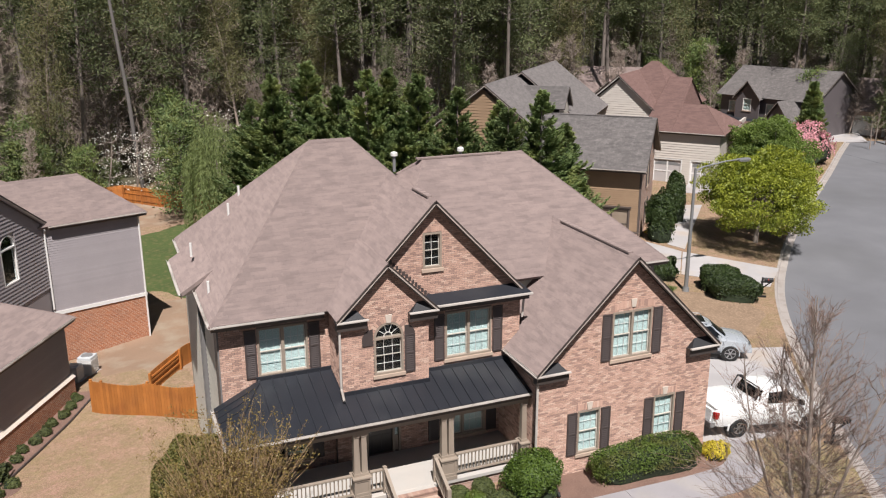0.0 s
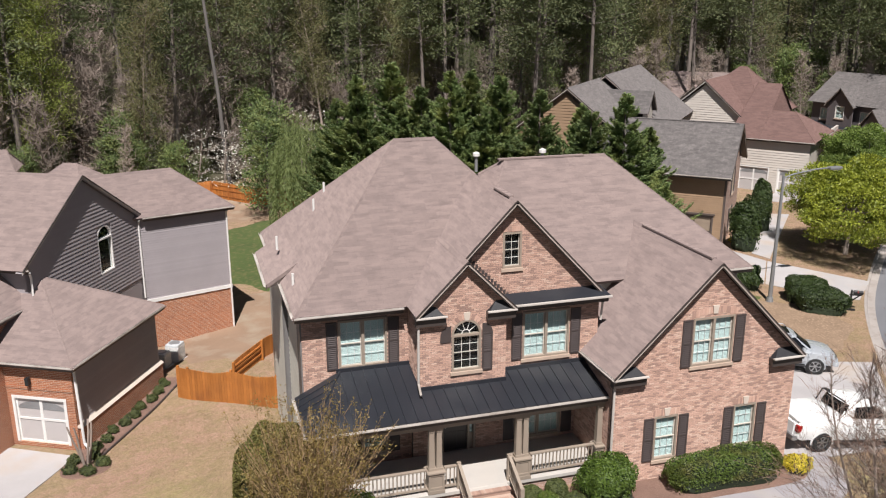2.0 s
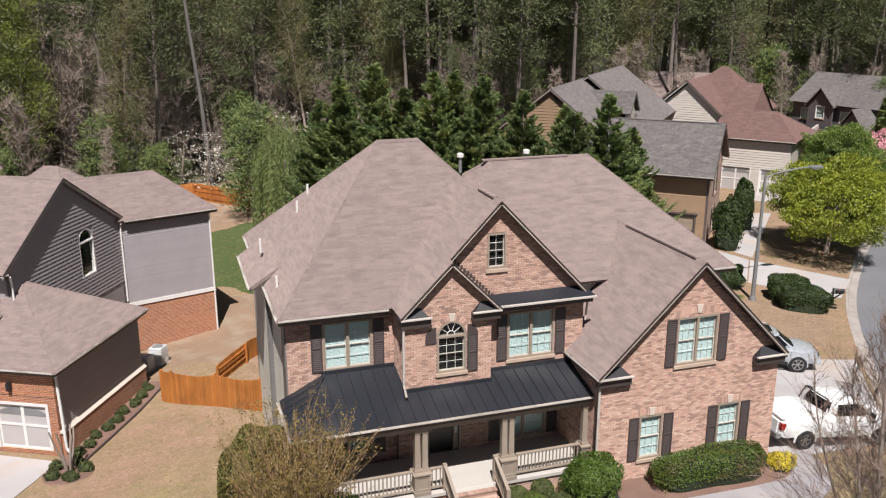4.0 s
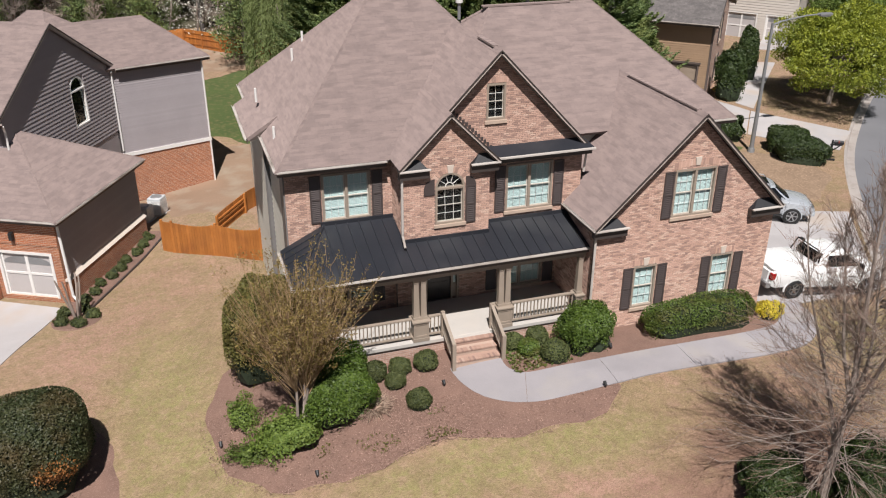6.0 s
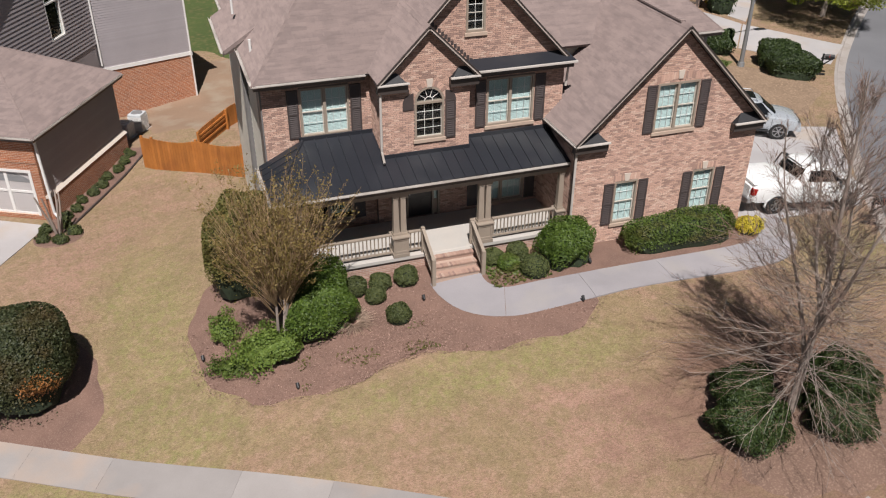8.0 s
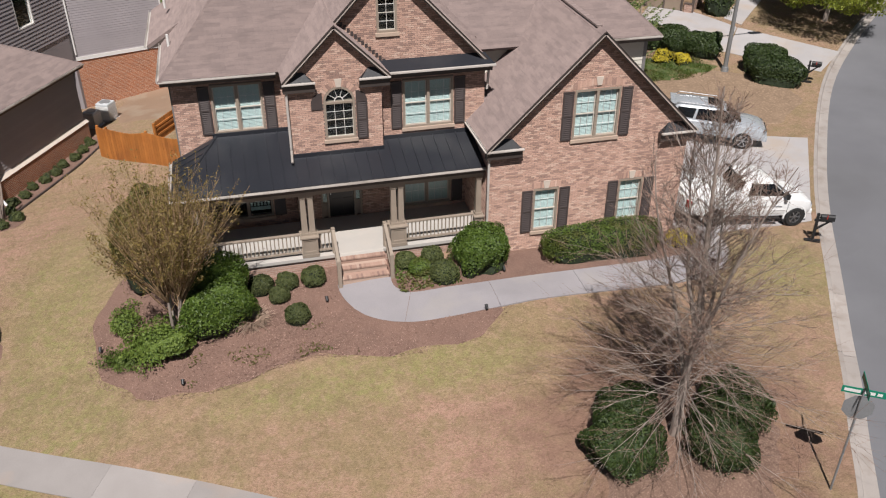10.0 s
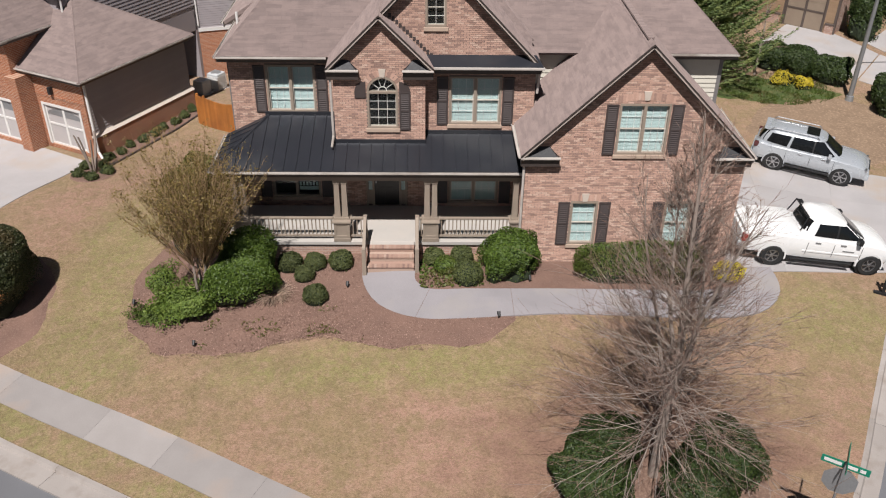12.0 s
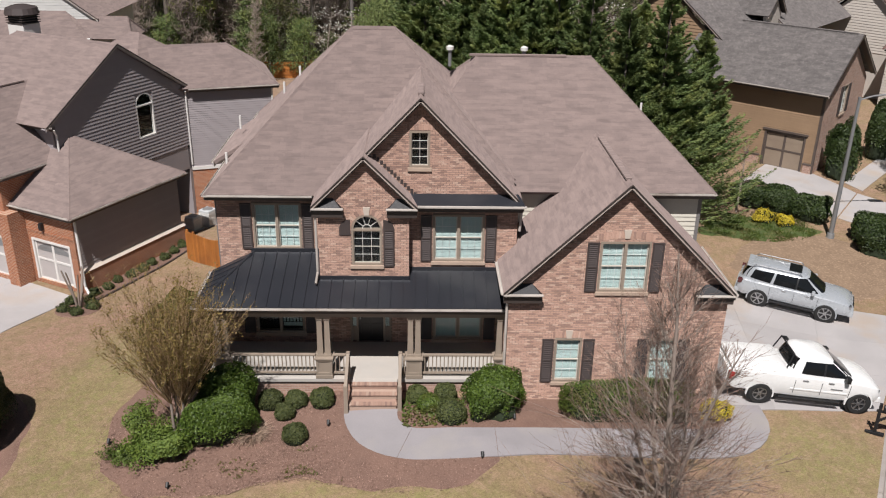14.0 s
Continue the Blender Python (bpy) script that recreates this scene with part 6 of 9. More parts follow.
def ac_unit(x, y, s=0.8, h=0.85, rot=-27.6):
    z = g(x, y)
    T = pose(x, y, z, 0, 0, rot)
    ac = thing("air_conditioner", "grey outdoor air conditioning unit on a concrete pad", "air conditioner", m=T, group="air conditioners by the fence")
    r = s / 2
    part("pad", soft_box(-r - 0.1, r + 0.1, -r - 0.1, r + 0.1, -0.05, 0.07, 0.01), CONCRETE, ac, local=True)
    part("body", soft_box(-r, r, -r, r, 0.07, h, 0.06), AC_PAINT, ac, local=True)
    for k in range(12):
        z0 = 0.14 + k * (h - 0.25) / 12
        part("louvre", new_box(-r - 0.012, r + 0.012, -r - 0.012, r + 0.012, z0, z0 + 0.028), TRIM_WHITE, ac, local=True)
    part("fan_guard", tube(bmesh.new(), (0, 0, h - 0.01), (0, 0, h + 0.03), r * 0.82, r * 0.75, 20), STEEL, ac, local=True)


ac_unit(-2.2, 43.1, 0.64, 0.85)
ac_unit(-1.55, 43.9, 0.72, 1.0)


# the tan house across the driveway
tan = thing("house", "tan-sided house with brick gable end and grey shingles", "house", m=pose(34.55, 48.05, 0, 0, 0, -41.6))
TG = (-3.65, -1.05, 0.25, 2.6)
part("wall", wall(bmesh.new(), pose(0, 0.4, 0), rect(-9, -0.4, -0.8, 5.5), (TG,)), TAN_SIDING, tan, local=True)
planks(tan, TAN_SIDING, pose(0, 0.4, 0), rect(-9, -0.45, 0.1, 5.45), (TG,), course=0.15, local=True, proud=0.024)
garage_door(tan, pose(0, 0.4, 0), *TG, frame=FASCIA, panel=TAN_DOOR, leaves=2, transom=TAN_DOOR)
part("door_shade", new_box(-3.75, -0.95, 0.30, 0.39, 2.6, 2.72), FASCIA, tan, local=True)
for s, w in ((-4.55, 0.8), (-0.95, 0.5)):
    part("brick_skirt", soft_box(s, s + w, 0.28, 0.4, -0.5, 0.85, 0.02), BRICK, tan, local=True)
    part("skirt_cap", soft_box(s - 0.02, s + w + 0.02, 0.25, 0.4, 0.85, 0.95, 0.01), FASCIA, tan, local=True)
TW1, TW2 = (3.7, 4.7, 3.5, 5.3), (3.7, 4.7, 0.9, 2.5)
part("wall", wall(bmesh.new(), right_at(-0.4), [(0.4, -0.8), (8.4, -0.8), (8.4, 5.2), (4.41, 8.05), (4.39, 8.05), (0.4, 5.2)], (TW1, TW2)), BRICK, tan, local=True)
for wdw in (TW1, TW2):
    window(tan, right_at(-0.4), *wdw, 1, local=True)
    for a, b in ((wdw[0] - 0.45, wdw[0] - 0.05), (wdw[1] + 0.05, wdw[1] + 0.45)):
        shutter(tan, right_at(-0.4), a, b, wdw[2], wdw[3], local=True)
part("corner_board", new_box(-0.5, -0.36, 0.36, 0.5, -0.8, 5.1), FASCIA, tan, local=True)
gable_roof(tan, 4.4, 4.7, 0.0, 10.0, 5.40, 8.42, GREY_SHINGLE, local=True, T=SIDE)
part("ridge_vent", soft_box(-7.7, -0.35, 4.30, 4.50, 8.40, 8.47, 0.012), GREY_SHINGLE, tan, local=True)
gutter(tan, (-9, -0.3, 5.40), (-0.05, -0.3, 5.40), local=True)
part("wall", wall(bmesh.new(), pose(0, 2.95, 0), [(-17.4, -0.8), (-8.0, -0.8), (-8.0, 6.5), (-12.69, 10.2), (-12.71, 10.2), (-17.4, 6.5)]), TAN_SIDING, tan, local=True)
planks(tan, TAN_SIDING, pose(0, 2.95, 0), [(-17.4, 2.0), (-8.0, 2.0), (-8.0, 6.4), (-12.69, 10.1), (-12.71, 10.1), (-17.4, 6.4)], course=0.22, local=True)
part("wall", wall(bmesh.new(), right_at(-8.0), rect(3.15, 22, -0.8, 6.5)), BRICK, tan, local=True)
gable_roof(tan, -12.4, 5.2, 2.6, 23.0, 6.5, 10.55, GREY_SHINGLE, local=True)
gable_roof(tan, -11.9, 5.3, 11.6, 25.0, 6.7, 10.8, GREY_SHINGLE, local=True)
gable_roof(tan, 10.5, 1.7, 7.6, 12.0, 8.2, 9.8, GREY_SHINGLE, local=True, T=SIDE)
part("dormer_wall", wall(bmesh.new(), right_at(-7.9), [(9.1, 6.5), (11.9, 6.5), (11.9, 8.1), (10.51, 9.5), (10.49, 9.5), (9.1, 8.1)]), PALE_SIDING, tan, local=True)


# the rust-roofed house beyond
red = thing("house", "pale-sided house with a rust-red shingle roof", "house", m=pose(51.4, 60.4, 0, 0, 0, -50))
RG = ((-6.3, -3.6, 0.1, 2.5), (-2.9, -0.9, 0.1, 2.5))
part("wall", wall(bmesh.new(), pose(0, 0.4, 0), rect(-7.0, -0.4, -0.8, 4.9), RG), PALE_SIDING, red, local=True)
planks(red, PALE_SIDING, pose(0, 0.4, 0), rect(-7.0, -0.45, 0.1, 4.9), RG, course=0.22, local=True)
for h in RG:
    garage_door(red, pose(0, 0.4, 0), *h)
part("wall", wall(bmesh.new(), right_at(-0.4), rect(0.6, 14, -0.8, 4.9)), PALE_SIDING, red, local=True)
hip_roof(red, -7.3, -4.7, 0.0, 15.0, 5.0, -6.9, -4.85, 7.5, 9.2, RED_SHINGLE, local=True)
hip_roof(red, -14.5, -5.2, 4.0, 18.0, 6.0, -9.7, -9.0, 11.0, 10.4, RED_SHINGLE, local=True)
hip_roof(red, -5.2, 0.0, 0.02, 9.0, 4.99, -5.1, -2.6, 4.0, 7.1, RED_SHINGLE, local=True)
gutter(red, (-7.2, 0.0, 4.99), (0.0, 0.0, 4.99), local=True)
part("wall", wall(bmesh.new(), pose(0, 3.0, 0), [(-14.8, -0.8), (-6.4, -0.8), (-6.4, 5.7), (-10.59, 9.2), (-10.61, 9.2), (-14.8, 5.7)]), PALE_SIDING, red, local=True)
planks(red, PALE_SIDING, pose(0, 3.0, 0), [(-14.8, 4.0), (-6.4, 4.0), (-6.4, 5.6), (-10.59, 9.1), (-10.61, 9.1), (-14.8, 5.6)], course=0.22, local=True)
gable_roof(red, -10.6, 4.6, 2.6, 15.0, 5.6, 9.6, RED_SHINGLE, local=True, board=TRIM_WHITE)
part("porch", new_box(0.3, 2.4, 4.8, 9.4, -0.6, 0.5), CONCRETE, red, local=True)
hip_roof(red, -0.6, 2.6, 4.6, 9.6, 4.1, 0.6, 0.9, 7.0, 5.4, RED_SHINGLE, local=True)
for x, y in ((2.2, 5.0), (2.2, 9.2)):
    part("post", soft_box(x - 0.12, x + 0.12, y - 0.12, y + 0.12, -0.6, 4.05, 0.02), TRIM_WHITE, red, local=True)


# far houses at the bend
def far_house(name_label, x, y, rot, w, ridge, eave, wall_mat, shingle, gables, garage=False, base=None):
    z = g(x, y) - 0.6 if base is None else base
    h = thing("house", name_label, "house", m=pose(x, y, z, 0, 0, rot))
    holes = [(-w / 2 + 1.2 + k * (w - 2.4) / 4, -w / 2 + 2.3 + k * (w - 2.4) / 4, 4.1, 5.5) for k in range(4)] if not garage else [(-w / 2 + 1 + k * 3.6, -w / 2 + 3.8 + k * 3.6, 0.4, 2.8) for k in range(2)]
    part("wall", wall(bmesh.new(), pose(0, 0, 0), rect(-w / 2, w / 2, -0.5, eave), holes), wall_mat, h, local=True)
    for sx, r in ((w / 2, 90), (-w / 2, -90)):
        a, b = (0.2, 9.0) if r == 90 else (-9.0, -0.2)
        part("wall", wall(bmesh.new(), pose(sx, 0, 0, 0, 0, r), [(a, -0.5), (b, -0.5), (b, eave), ((a + b) / 2 + 0.01, ridge - 0.3), ((a + b) / 2 - 0.01, ridge - 0.3), (a, eave)]), wall_mat, h, local=True)
    for hole in holes:
        if garage:
            garage_door(h, pose(0, 0, 0), *hole, panel=TRIM_WHITE)
        else:
            window(h, pose(0, 0, 0), *hole, 1, cols=2, local=True, casing=TRIM_WHITE)
    gable_roof(h, 4.6, 5.2, -w / 2 - 0.4, w / 2 + 0.4, eave, ridge, shingle, local=True, T=SIDE)
    for gx_, gw, gy0, ge, gr in gables:
        part("wall", wall(bmesh.new(), pose(0, gy0 + 0.4, 0), [(gx_ - gw + 0.3, 0), (gx_ + gw - 0.3, 0), (gx_ + gw - 0.3, ge), (gx_ + 0.01, gr - 0.35), (gx_ - 0.01, gr - 0.35), (gx_ - gw + 0.3, ge)], ((gx_ - 0.6, gx_ + 0.6, ge - 1.5, ge),)), wall_mat, h, local=True)
        window(h, pose(0, gy0 + 0.4, 0), gx_ - 0.6, gx_ + 0.6, ge - 1.5, ge, 1, cols=2, local=True, casing=TRIM_WHITE)
        gable_roof(h, gx_, gw, gy0, 5.0, ge, gr, shingle, local=True)
    if not garage:
        part("porch_roof", roof_sheet(bmesh.new(), ((-w / 2, -2.4, 3.0), (w / 2 - 5, -2.4, 3.0), (w / 2 - 5, 0, 3.8), (-w / 2, 0, 3.8)), 0.12), SEAM, h, local=True)
        for k in range(4):
            xx = -w / 2 + 0.3 + k * (w - 5.6) / 3
            part("post", soft_box(xx - 0.14, xx + 0.14, -2.2, -1.92, -0.2, 2.95, 0.02), TRIM_WHITE, h, local=True)
    return h


far_house("far grey-brown two-storey house with white windows and front gables", 77.7, 84.2, -76, 13.2, 9.6, 6.2, DARK_SIDING, GREY_SHINGLE, ((-2.2, 2.0, -1.2, 6.0, 8.2), (4.0, 2.4, -4.0, 3.2, 6.4)), base=-1.6)
far_house("far brick house with white garage doors and a dormer", 90.0, 76.2, -60, 11, 7.0, 3.4, BRICK, SHINGLE, ((-2.0, 0.9, 0.9, 4.7, 5.8),), garage=True)
white = thing("house", "white-sided house with taupe roofs beyond the grey neighbour", "house", m=pose(-18, 66, -2.5))
WH = pose(-18, 66, -2.5).inverted()
for a, b, y in ((-24.0, -14.5, 67.0), (-16.4, -12.0, 65.7)):
    part("wall", wall(bmesh.new(), WH @ pose(0, y, 0), rect(a, b, -4, 5.1)), WHITE_SIDING, white, local=True)
part("gable", wall(bmesh.new(), WH @ pose(0, 67.0, 0), [(-24.0, 5.1), (-14.9, 5.1), (-14.9, 6.45), (-19.49, 9.7), (-19.51, 9.7), (-24.0, 6.5)]), WHITE_SIDING, white, local=True)
planks(white, WHITE_SIDING, WH @ pose(0, 67.0, 0), [(-24.0, 6.2), (-14.9, 6.2), (-14.9, 6.45), (-19.49, 9.65), (-19.51, 9.65), (-24.0, 6.5)], course=0.2, local=True, proud=0.02)
gable_roof(white, -19.5, 5.0, 66.7, 77.0, 6.25, 9.9, SHINGLE, local=True, T=WH, board=TRIM_WHITE)
part("wall", wall(bmesh.new(), WH @ right_at(-14.9), rect(67.2, 76.5, -4, 6.2)), WHITE_SIDING, white, local=True)
part("wall", wall(bmesh.new(), WH @ right_at(-12.0), rect(65.9, 69.0, -4, 5.0)), WHITE_SIDING, white, local=True)
hip_roof(white, -25.0, -14.75, 64.5, 69.5, 5.05, -23.0, -17.0, 67.0, 6.8, SHINGLE, local=True, T=WH)
hip_roof(white, -16.9, -11.7, 65.3, 69.3, 5.0, -16.0, -12.45, 67.3, 6.4, SHINGLE, local=True, T=WH)
part("corner_post", new_box(-14.95, -14.6, 64.75, 65.1, -4, 5.1, WH), TRIM_WHITE, white, local=True)
part("flue", tube(bmesh.new(), WH @ Vector((-16.2, 68.6, 7.0)), WH @ Vector((-16.2, 68.6, 8.0)), 0.08, 0.08, 10), TRIM_WHITE, white, local=True)
far_house("brown-roofed house half hidden behind the woods edge", 57, 92, -40, 13, 8.5, 5.0, RED_BRICK, SHINGLE, ((2.5, 2.6, -2.0, 5.0, 7.4),))


# ---- fences ----
def fence(label, x0, y0, x1, y1, h, group, dip=0.0, rails_front=False):
    d = Vector((x1 - x0, y1 - y0, 0))
    L = d.length
    d.normalize()
    rot = math.degrees(math.atan2(d.y, d.x))
    f = thing("fence", label, "fence", (x0, y0, g(x0, y0)), group)
    n = int(L / 0.145)
    zat = lambda s: g(x0 + d.x * s, y0 + d.y * s)
    for i in range(n):
        s = i * L / n
        T = pose(x0 + d.x * s, y0 + d.y * s, zat(s), 0, 0, rot)
        f_ = (s / 2.4) % 1.0
        top = h - dip * math.sin(math.pi * f_) + 0.015 * math.sin(i * 12.9898)
        bm = bmesh.new()
        w = L / n - 0.006
        prism(bm, [T @ Vector(p) for p in ((0.003, -0.012, -0.05), (w, -0.012, -0.05), (w, -0.012, top - 0.04), (w - 0.04, -0.012, top), (0.043, -0.012, top), (0.003, -0.012, top - 0.04))], T.to_3x3() @ Vector((0, 0.02, 0)))
        part("board", bm, WOOD, f)
    k = 0
    s = 0.0
    while s <= L:
        T = pose(x0 + d.x * s, y0 + d.y * s, zat(s), 0, 0, rot)
        part("post", soft_box(-0.05, 0.05, 0.05 if not rails_front else -0.12, 0.15 if not rails_front else -0.02, -0.3, h + 0.02, 0.01, T), WOOD, f)
        if s + 2.4 <= L + 0.1:
            for z in (0.3, h * 0.55, h - 0.3):
                a, b = Vector((x0, y0, zat(s) + z)) + d * s, Vector((x0, y0, zat(min(s + 2.4, L)) + z)) + d * min(s + 2.4, L)
                nrm = Vector((-d.y, d.x, 0)) * (0.01 if not rails_front else -0.06)
                bm = bmesh.new()
                prism(bm, [a + nrm, a + nrm + Vector((0, 0, 0.09)), a + nrm * 1.0 + Vector((-d.y, d.x, 0)) * 0.04 + Vector((0, 0, 0.09)), a + nrm + Vector((-d.y, d.x, 0)) * 0.04], b - a)
                part("rail", bm, WOOD, f)
        s += 2.4
    return f


fence("orange-stained cedar board fence between the two houses", -1.45, 38.8, -1.0, 38.3, 1.55, "cedar fences")
fence("orange-stained cedar board fence with a gently dipped top", -1.0, 38.3, 2.95, 35.2, 1.58, "cedar fences", 0.12)
fence("orange-stained cedar fence at the rear of the lot", -14.0, 84.0, 2.0, 83.5, 1.6, "cedar fences", rails_front=True)
fence("orange-stained cedar fence stepping down the back yard", 2.0, 83.5, 14.0, 68.0, 1.6, "cedar fences", rails_front=True)
fence("stained cedar fence on a slope behind the house corner", 1.1, 38.9, 3.5, 41.8, 1.05, "cedar fences", rails_front=True)


# ---- plants ----
def lumps(d, seed, k=7, amp=0.10):
    """A smooth uneven factor for directions d (n, 3)."""
    rng = np.random.default_rng(seed)
    out = np.ones(len(d))
    for _ in range(k):
        a = rng.normal(0, 1, 3)
        out += amp / math.sqrt(k) * np.sin(d @ a * rng.uniform(2.0, 6.0) + rng.uniform(0, 6.28)) * 1.3
    return out


def shell(n, rx, ry, h, power, rng, seed, thick=0.16, amp=0.10):
    """Points and normals in the outer shell of a rounded or clipped bush that stands on z = 0."""
    d = rng.normal(0, 1, (n, 3))
    d[:, 2] = np.abs(d[:, 2]) * 1.0 - 0.25 * (rng.random(n) < 0.35)
    d /= np.linalg.norm(d, axis=1)[:, None]
    p = power
    s = (np.abs(d[:, 0]) ** p + np.abs(d[:, 1]) ** p + np.abs(d[:, 2]) ** p) ** (-1 / p)
    s = s * lumps(d, seed, amp=amp)
    nn = np.sign(d) * np.abs(d) ** (p - 1)
    nn /= np.linalg.norm(nn, axis=1)[:, None]
    s2 = s * (1 - thick * rng.random(n) ** 1.6)
    pts = d * s2[:, None] * np.array([rx, ry, h * 0.62]) + np.array([0, 0, h * 0.38])
    pts[:, 2] = np.maximum(pts[:, 2], 0.03)
    return pts, nn


# A solid lump, smaller than the bush, that stops the view through it.
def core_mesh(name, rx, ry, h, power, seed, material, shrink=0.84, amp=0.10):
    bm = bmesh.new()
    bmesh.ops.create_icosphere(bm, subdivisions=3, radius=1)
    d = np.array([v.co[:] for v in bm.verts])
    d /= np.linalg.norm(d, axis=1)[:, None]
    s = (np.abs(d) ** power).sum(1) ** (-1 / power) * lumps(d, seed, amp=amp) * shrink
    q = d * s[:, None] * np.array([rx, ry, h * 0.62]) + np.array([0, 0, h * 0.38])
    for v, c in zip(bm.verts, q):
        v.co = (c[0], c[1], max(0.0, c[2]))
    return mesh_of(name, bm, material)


RUSTY_LEAF = leafy("bronzed_evergreen_leaves", (0.040, 0.055, 0.020), (0.085, 0.094, 0.034), (0.12, 0.078, 0.030), rough=0.55)
OLX, OLY = 1.7, 26.3
# Near-black filler: the shade between the leaves is put into its colour.
SHADE_CORE = leafy("inner_foliage", (0.012, 0.02, 0.008), (0.02, 0.03, 0.012), rough=0.9, sheen=0.0)


def shrub(label, x, y, rx, ry, h, material, n=2600, leaf=0.07, power=2.2, seed=1, group="", rot=0.0, accent=None, amp=0.10, name="shrub", shrink=0.84, thick=0.16):
    rng = np.random.default_rng(seed)
    sh = thing(name, label, "shrub", group=group, m=pose(x, y, g(x, y) - 0.02, 0, 0, rot))
    n, leaf = int(n * (1.0 if leaf < 0.05 else 1.8)), leaf * (1.0 if leaf < 0.05 else 0.74)
    pts, nn = shell(n, rx, ry, h, power, rng, seed, thick, amp)
    part("foliage", leaves_mesh("foliage", material, pts, nn, leaf, rng), material, sh, local=True)
    part("inner_foliage", core_mesh("inner_foliage", rx, ry, h, power, seed, SHADE_CORE, shrink, amp), SHADE_CORE, sh, local=True)
    if accent:
        m2, frac, centre, rad = accent
        near = np.linalg.norm(pts - np.array(centre), axis=1) < rad * (0.35 + 0.9 * rng.random(n))
        p2, n2 = pts[near], nn[near]
        if len(p2):
            part("tinted_leaves", leaves_mesh("tinted_leaves", m2, p2 + n2 * 0.03, n2, leaf, rng), m2, sh, "rust-orange leaves", local=True)
    return sh


BOX = "boxwoods before the porch"
for i, (x, y, r, h) in enumerate(((6.25, 22.35, 0.52, 0.75), (7.0, 24.05, 0.52, 0.72), (6.08, 24.1, 0.46, 0.66), (5.2, 24.1, 0.52, 0.75), (5.75, 23.5, 0.42, 0.62),
                                  (10.3, 24.1, 0.47, 0.7), (11.3, 24.2, 0.5, 0.7), (10.72, 23.6, 0.48, 0.66), (11.45, 22.98, 0.62, 0.85))):
    shrub("small clipped round boxwood in the mulch bed", x, y, r * 0.82, r * 0.78, h * 0.88, BOX_LEAF if i != 7 else HEDGE_LEAF, 2600, 0.042, 2.3, 20 + i, BOX, amp=0.05, shrink=0.9)
shrub("rounded glossy bright green laurel beside the boxwoods", 12.9, 23.45, 1.0, 0.85, 1.55, HOLLY_LEAF, 8000, 0.062, 3.2, 41, amp=0.14, thick=0.22)
shrub("long clipped green hedge under the wing windows", 17.5, 23.35, 2.3, 0.62, 1.2, HEDGE_LEAF, 7000, 0.06, 5.0, 42, amp=0.05, name="hedge", shrink=0.9)
shrub("small yellow-flowering bush at the wing corner", 20.65, 23.25, 0.5, 0.42, 0.62, YELLOW_LEAF, 1100, 0.06, 2.2, 43, amp=0.2)
shrub("tall dense olive-green clipped shrub at the porch end", OLX, OLY, 1.25, 1.25, 3.25, LORO_LEAF, 11000, 0.075, 3.4, 44, amp=0.12)
shrub("large glossy green laurel under the crepe myrtle", 3.75, 23.12, 1.2, 1.15, 1.9, HOLLY_LEAF, 14000, 0.066, 2.7, 45, amp=0.13, thick=0.24, shrink=0.78)
shrub("low fresh green spreading shrub at the bed's edge", 1.9, 22.15, 1.0, 0.72, 0.95, FRESH_LEAF, 5600, 0.075, 2.1, 47, amp=0.35, thick=0.5, shrink=0.55)
shrub("small fresh green perennial clump in mulch", 0.55, 23.9, 0.5, 0.75, 0.6, FRESH_LEAF, 1500, 0.06, 2.0, 48, amp=0.4, thick=0.6, shrink=0.4)
shrub("small fresh green perennial clump in mulch", 0.6, 22.2, 0.65, 0.45, 0.42, FRESH_LEAF, 1500, 0.06, 2.0, 49, amp=0.4, thick=0.6, shrink=0.4)
shrub("large dark clipped shrub with a rust-orange patch by the pavement", -5.65, 23.75, 1.65, 1.75, 3.05, RUSTY_LEAF, 20000, 0.062, 2.6, 50, amp=0.08, shrink=0.78, accent=(RUST_LEAF, 1, (0.75, -1.5, 1.3), 0.6))
UND = "evergreens under the bare tree"
for i, (x, y, r, h) in enumerate(((14.3, 14.4, 1.05, 1.4), (15.1, 15.6, 0.85, 0.95), (18.05, 14.9, 1.05, 1.2), (17.1, 13.9, 0.95, 1.15))):
    shrub("dark green rounded evergreen shrub under the bare tree", x, y, r, r * 0.95, h, DARK_LEAF, 9000, 0.064, 2.5, 60 + i, UND, amp=0.15)
LH = "hedge shrubs by the lamp post"
for i, (x, y, r, h) in enumerate(((29.1, 44.0, 1.0, 1.35), (30.4, 43.15, 1.0, 1.4), (31.8, 42.3, 1.05, 1.35))):
    shrub("rounded dark green hedge shrub on pine straw", x, y, r, r * 0.85, h, DARK_LEAF, 2800, 0.09, 3.0, 70 + i, LH, amp=0.1, rot=-30)
for i, (x, y, rx, ry, h) in enumerate(((34.0, 38.05, 1.4, 0.95, 1.3), (34.1, 39.45, 1.15, 0.75, 1.45))):
    shrub("long clipped dark green hedge block beside the street lamp", x, y, rx, ry, h, DARK_LEAF, 3800, 0.09, 4.5, 75 + i, LH, amp=0.06, rot=-30, shrink=0.88)
for i, (x, y) in enumerate(((29.05, 41.75), (30.15, 41.3))):
    shrub("bright yellow-green low shrub before the hedge", x, y, 0.52, 0.45, 0.7, YELLOW_LEAF, 900, 0.07, 2.2, 80 + 7 * i, "yellow shrubs by the hedge", amp=0.25)
shrub("bright yellow-green low shrub by the tan garage", 36.6, 49.4, 0.6, 0.5, 0.6, YELLOW_LEAF, 700, 0.08, 2.2, 81, amp=0.2)
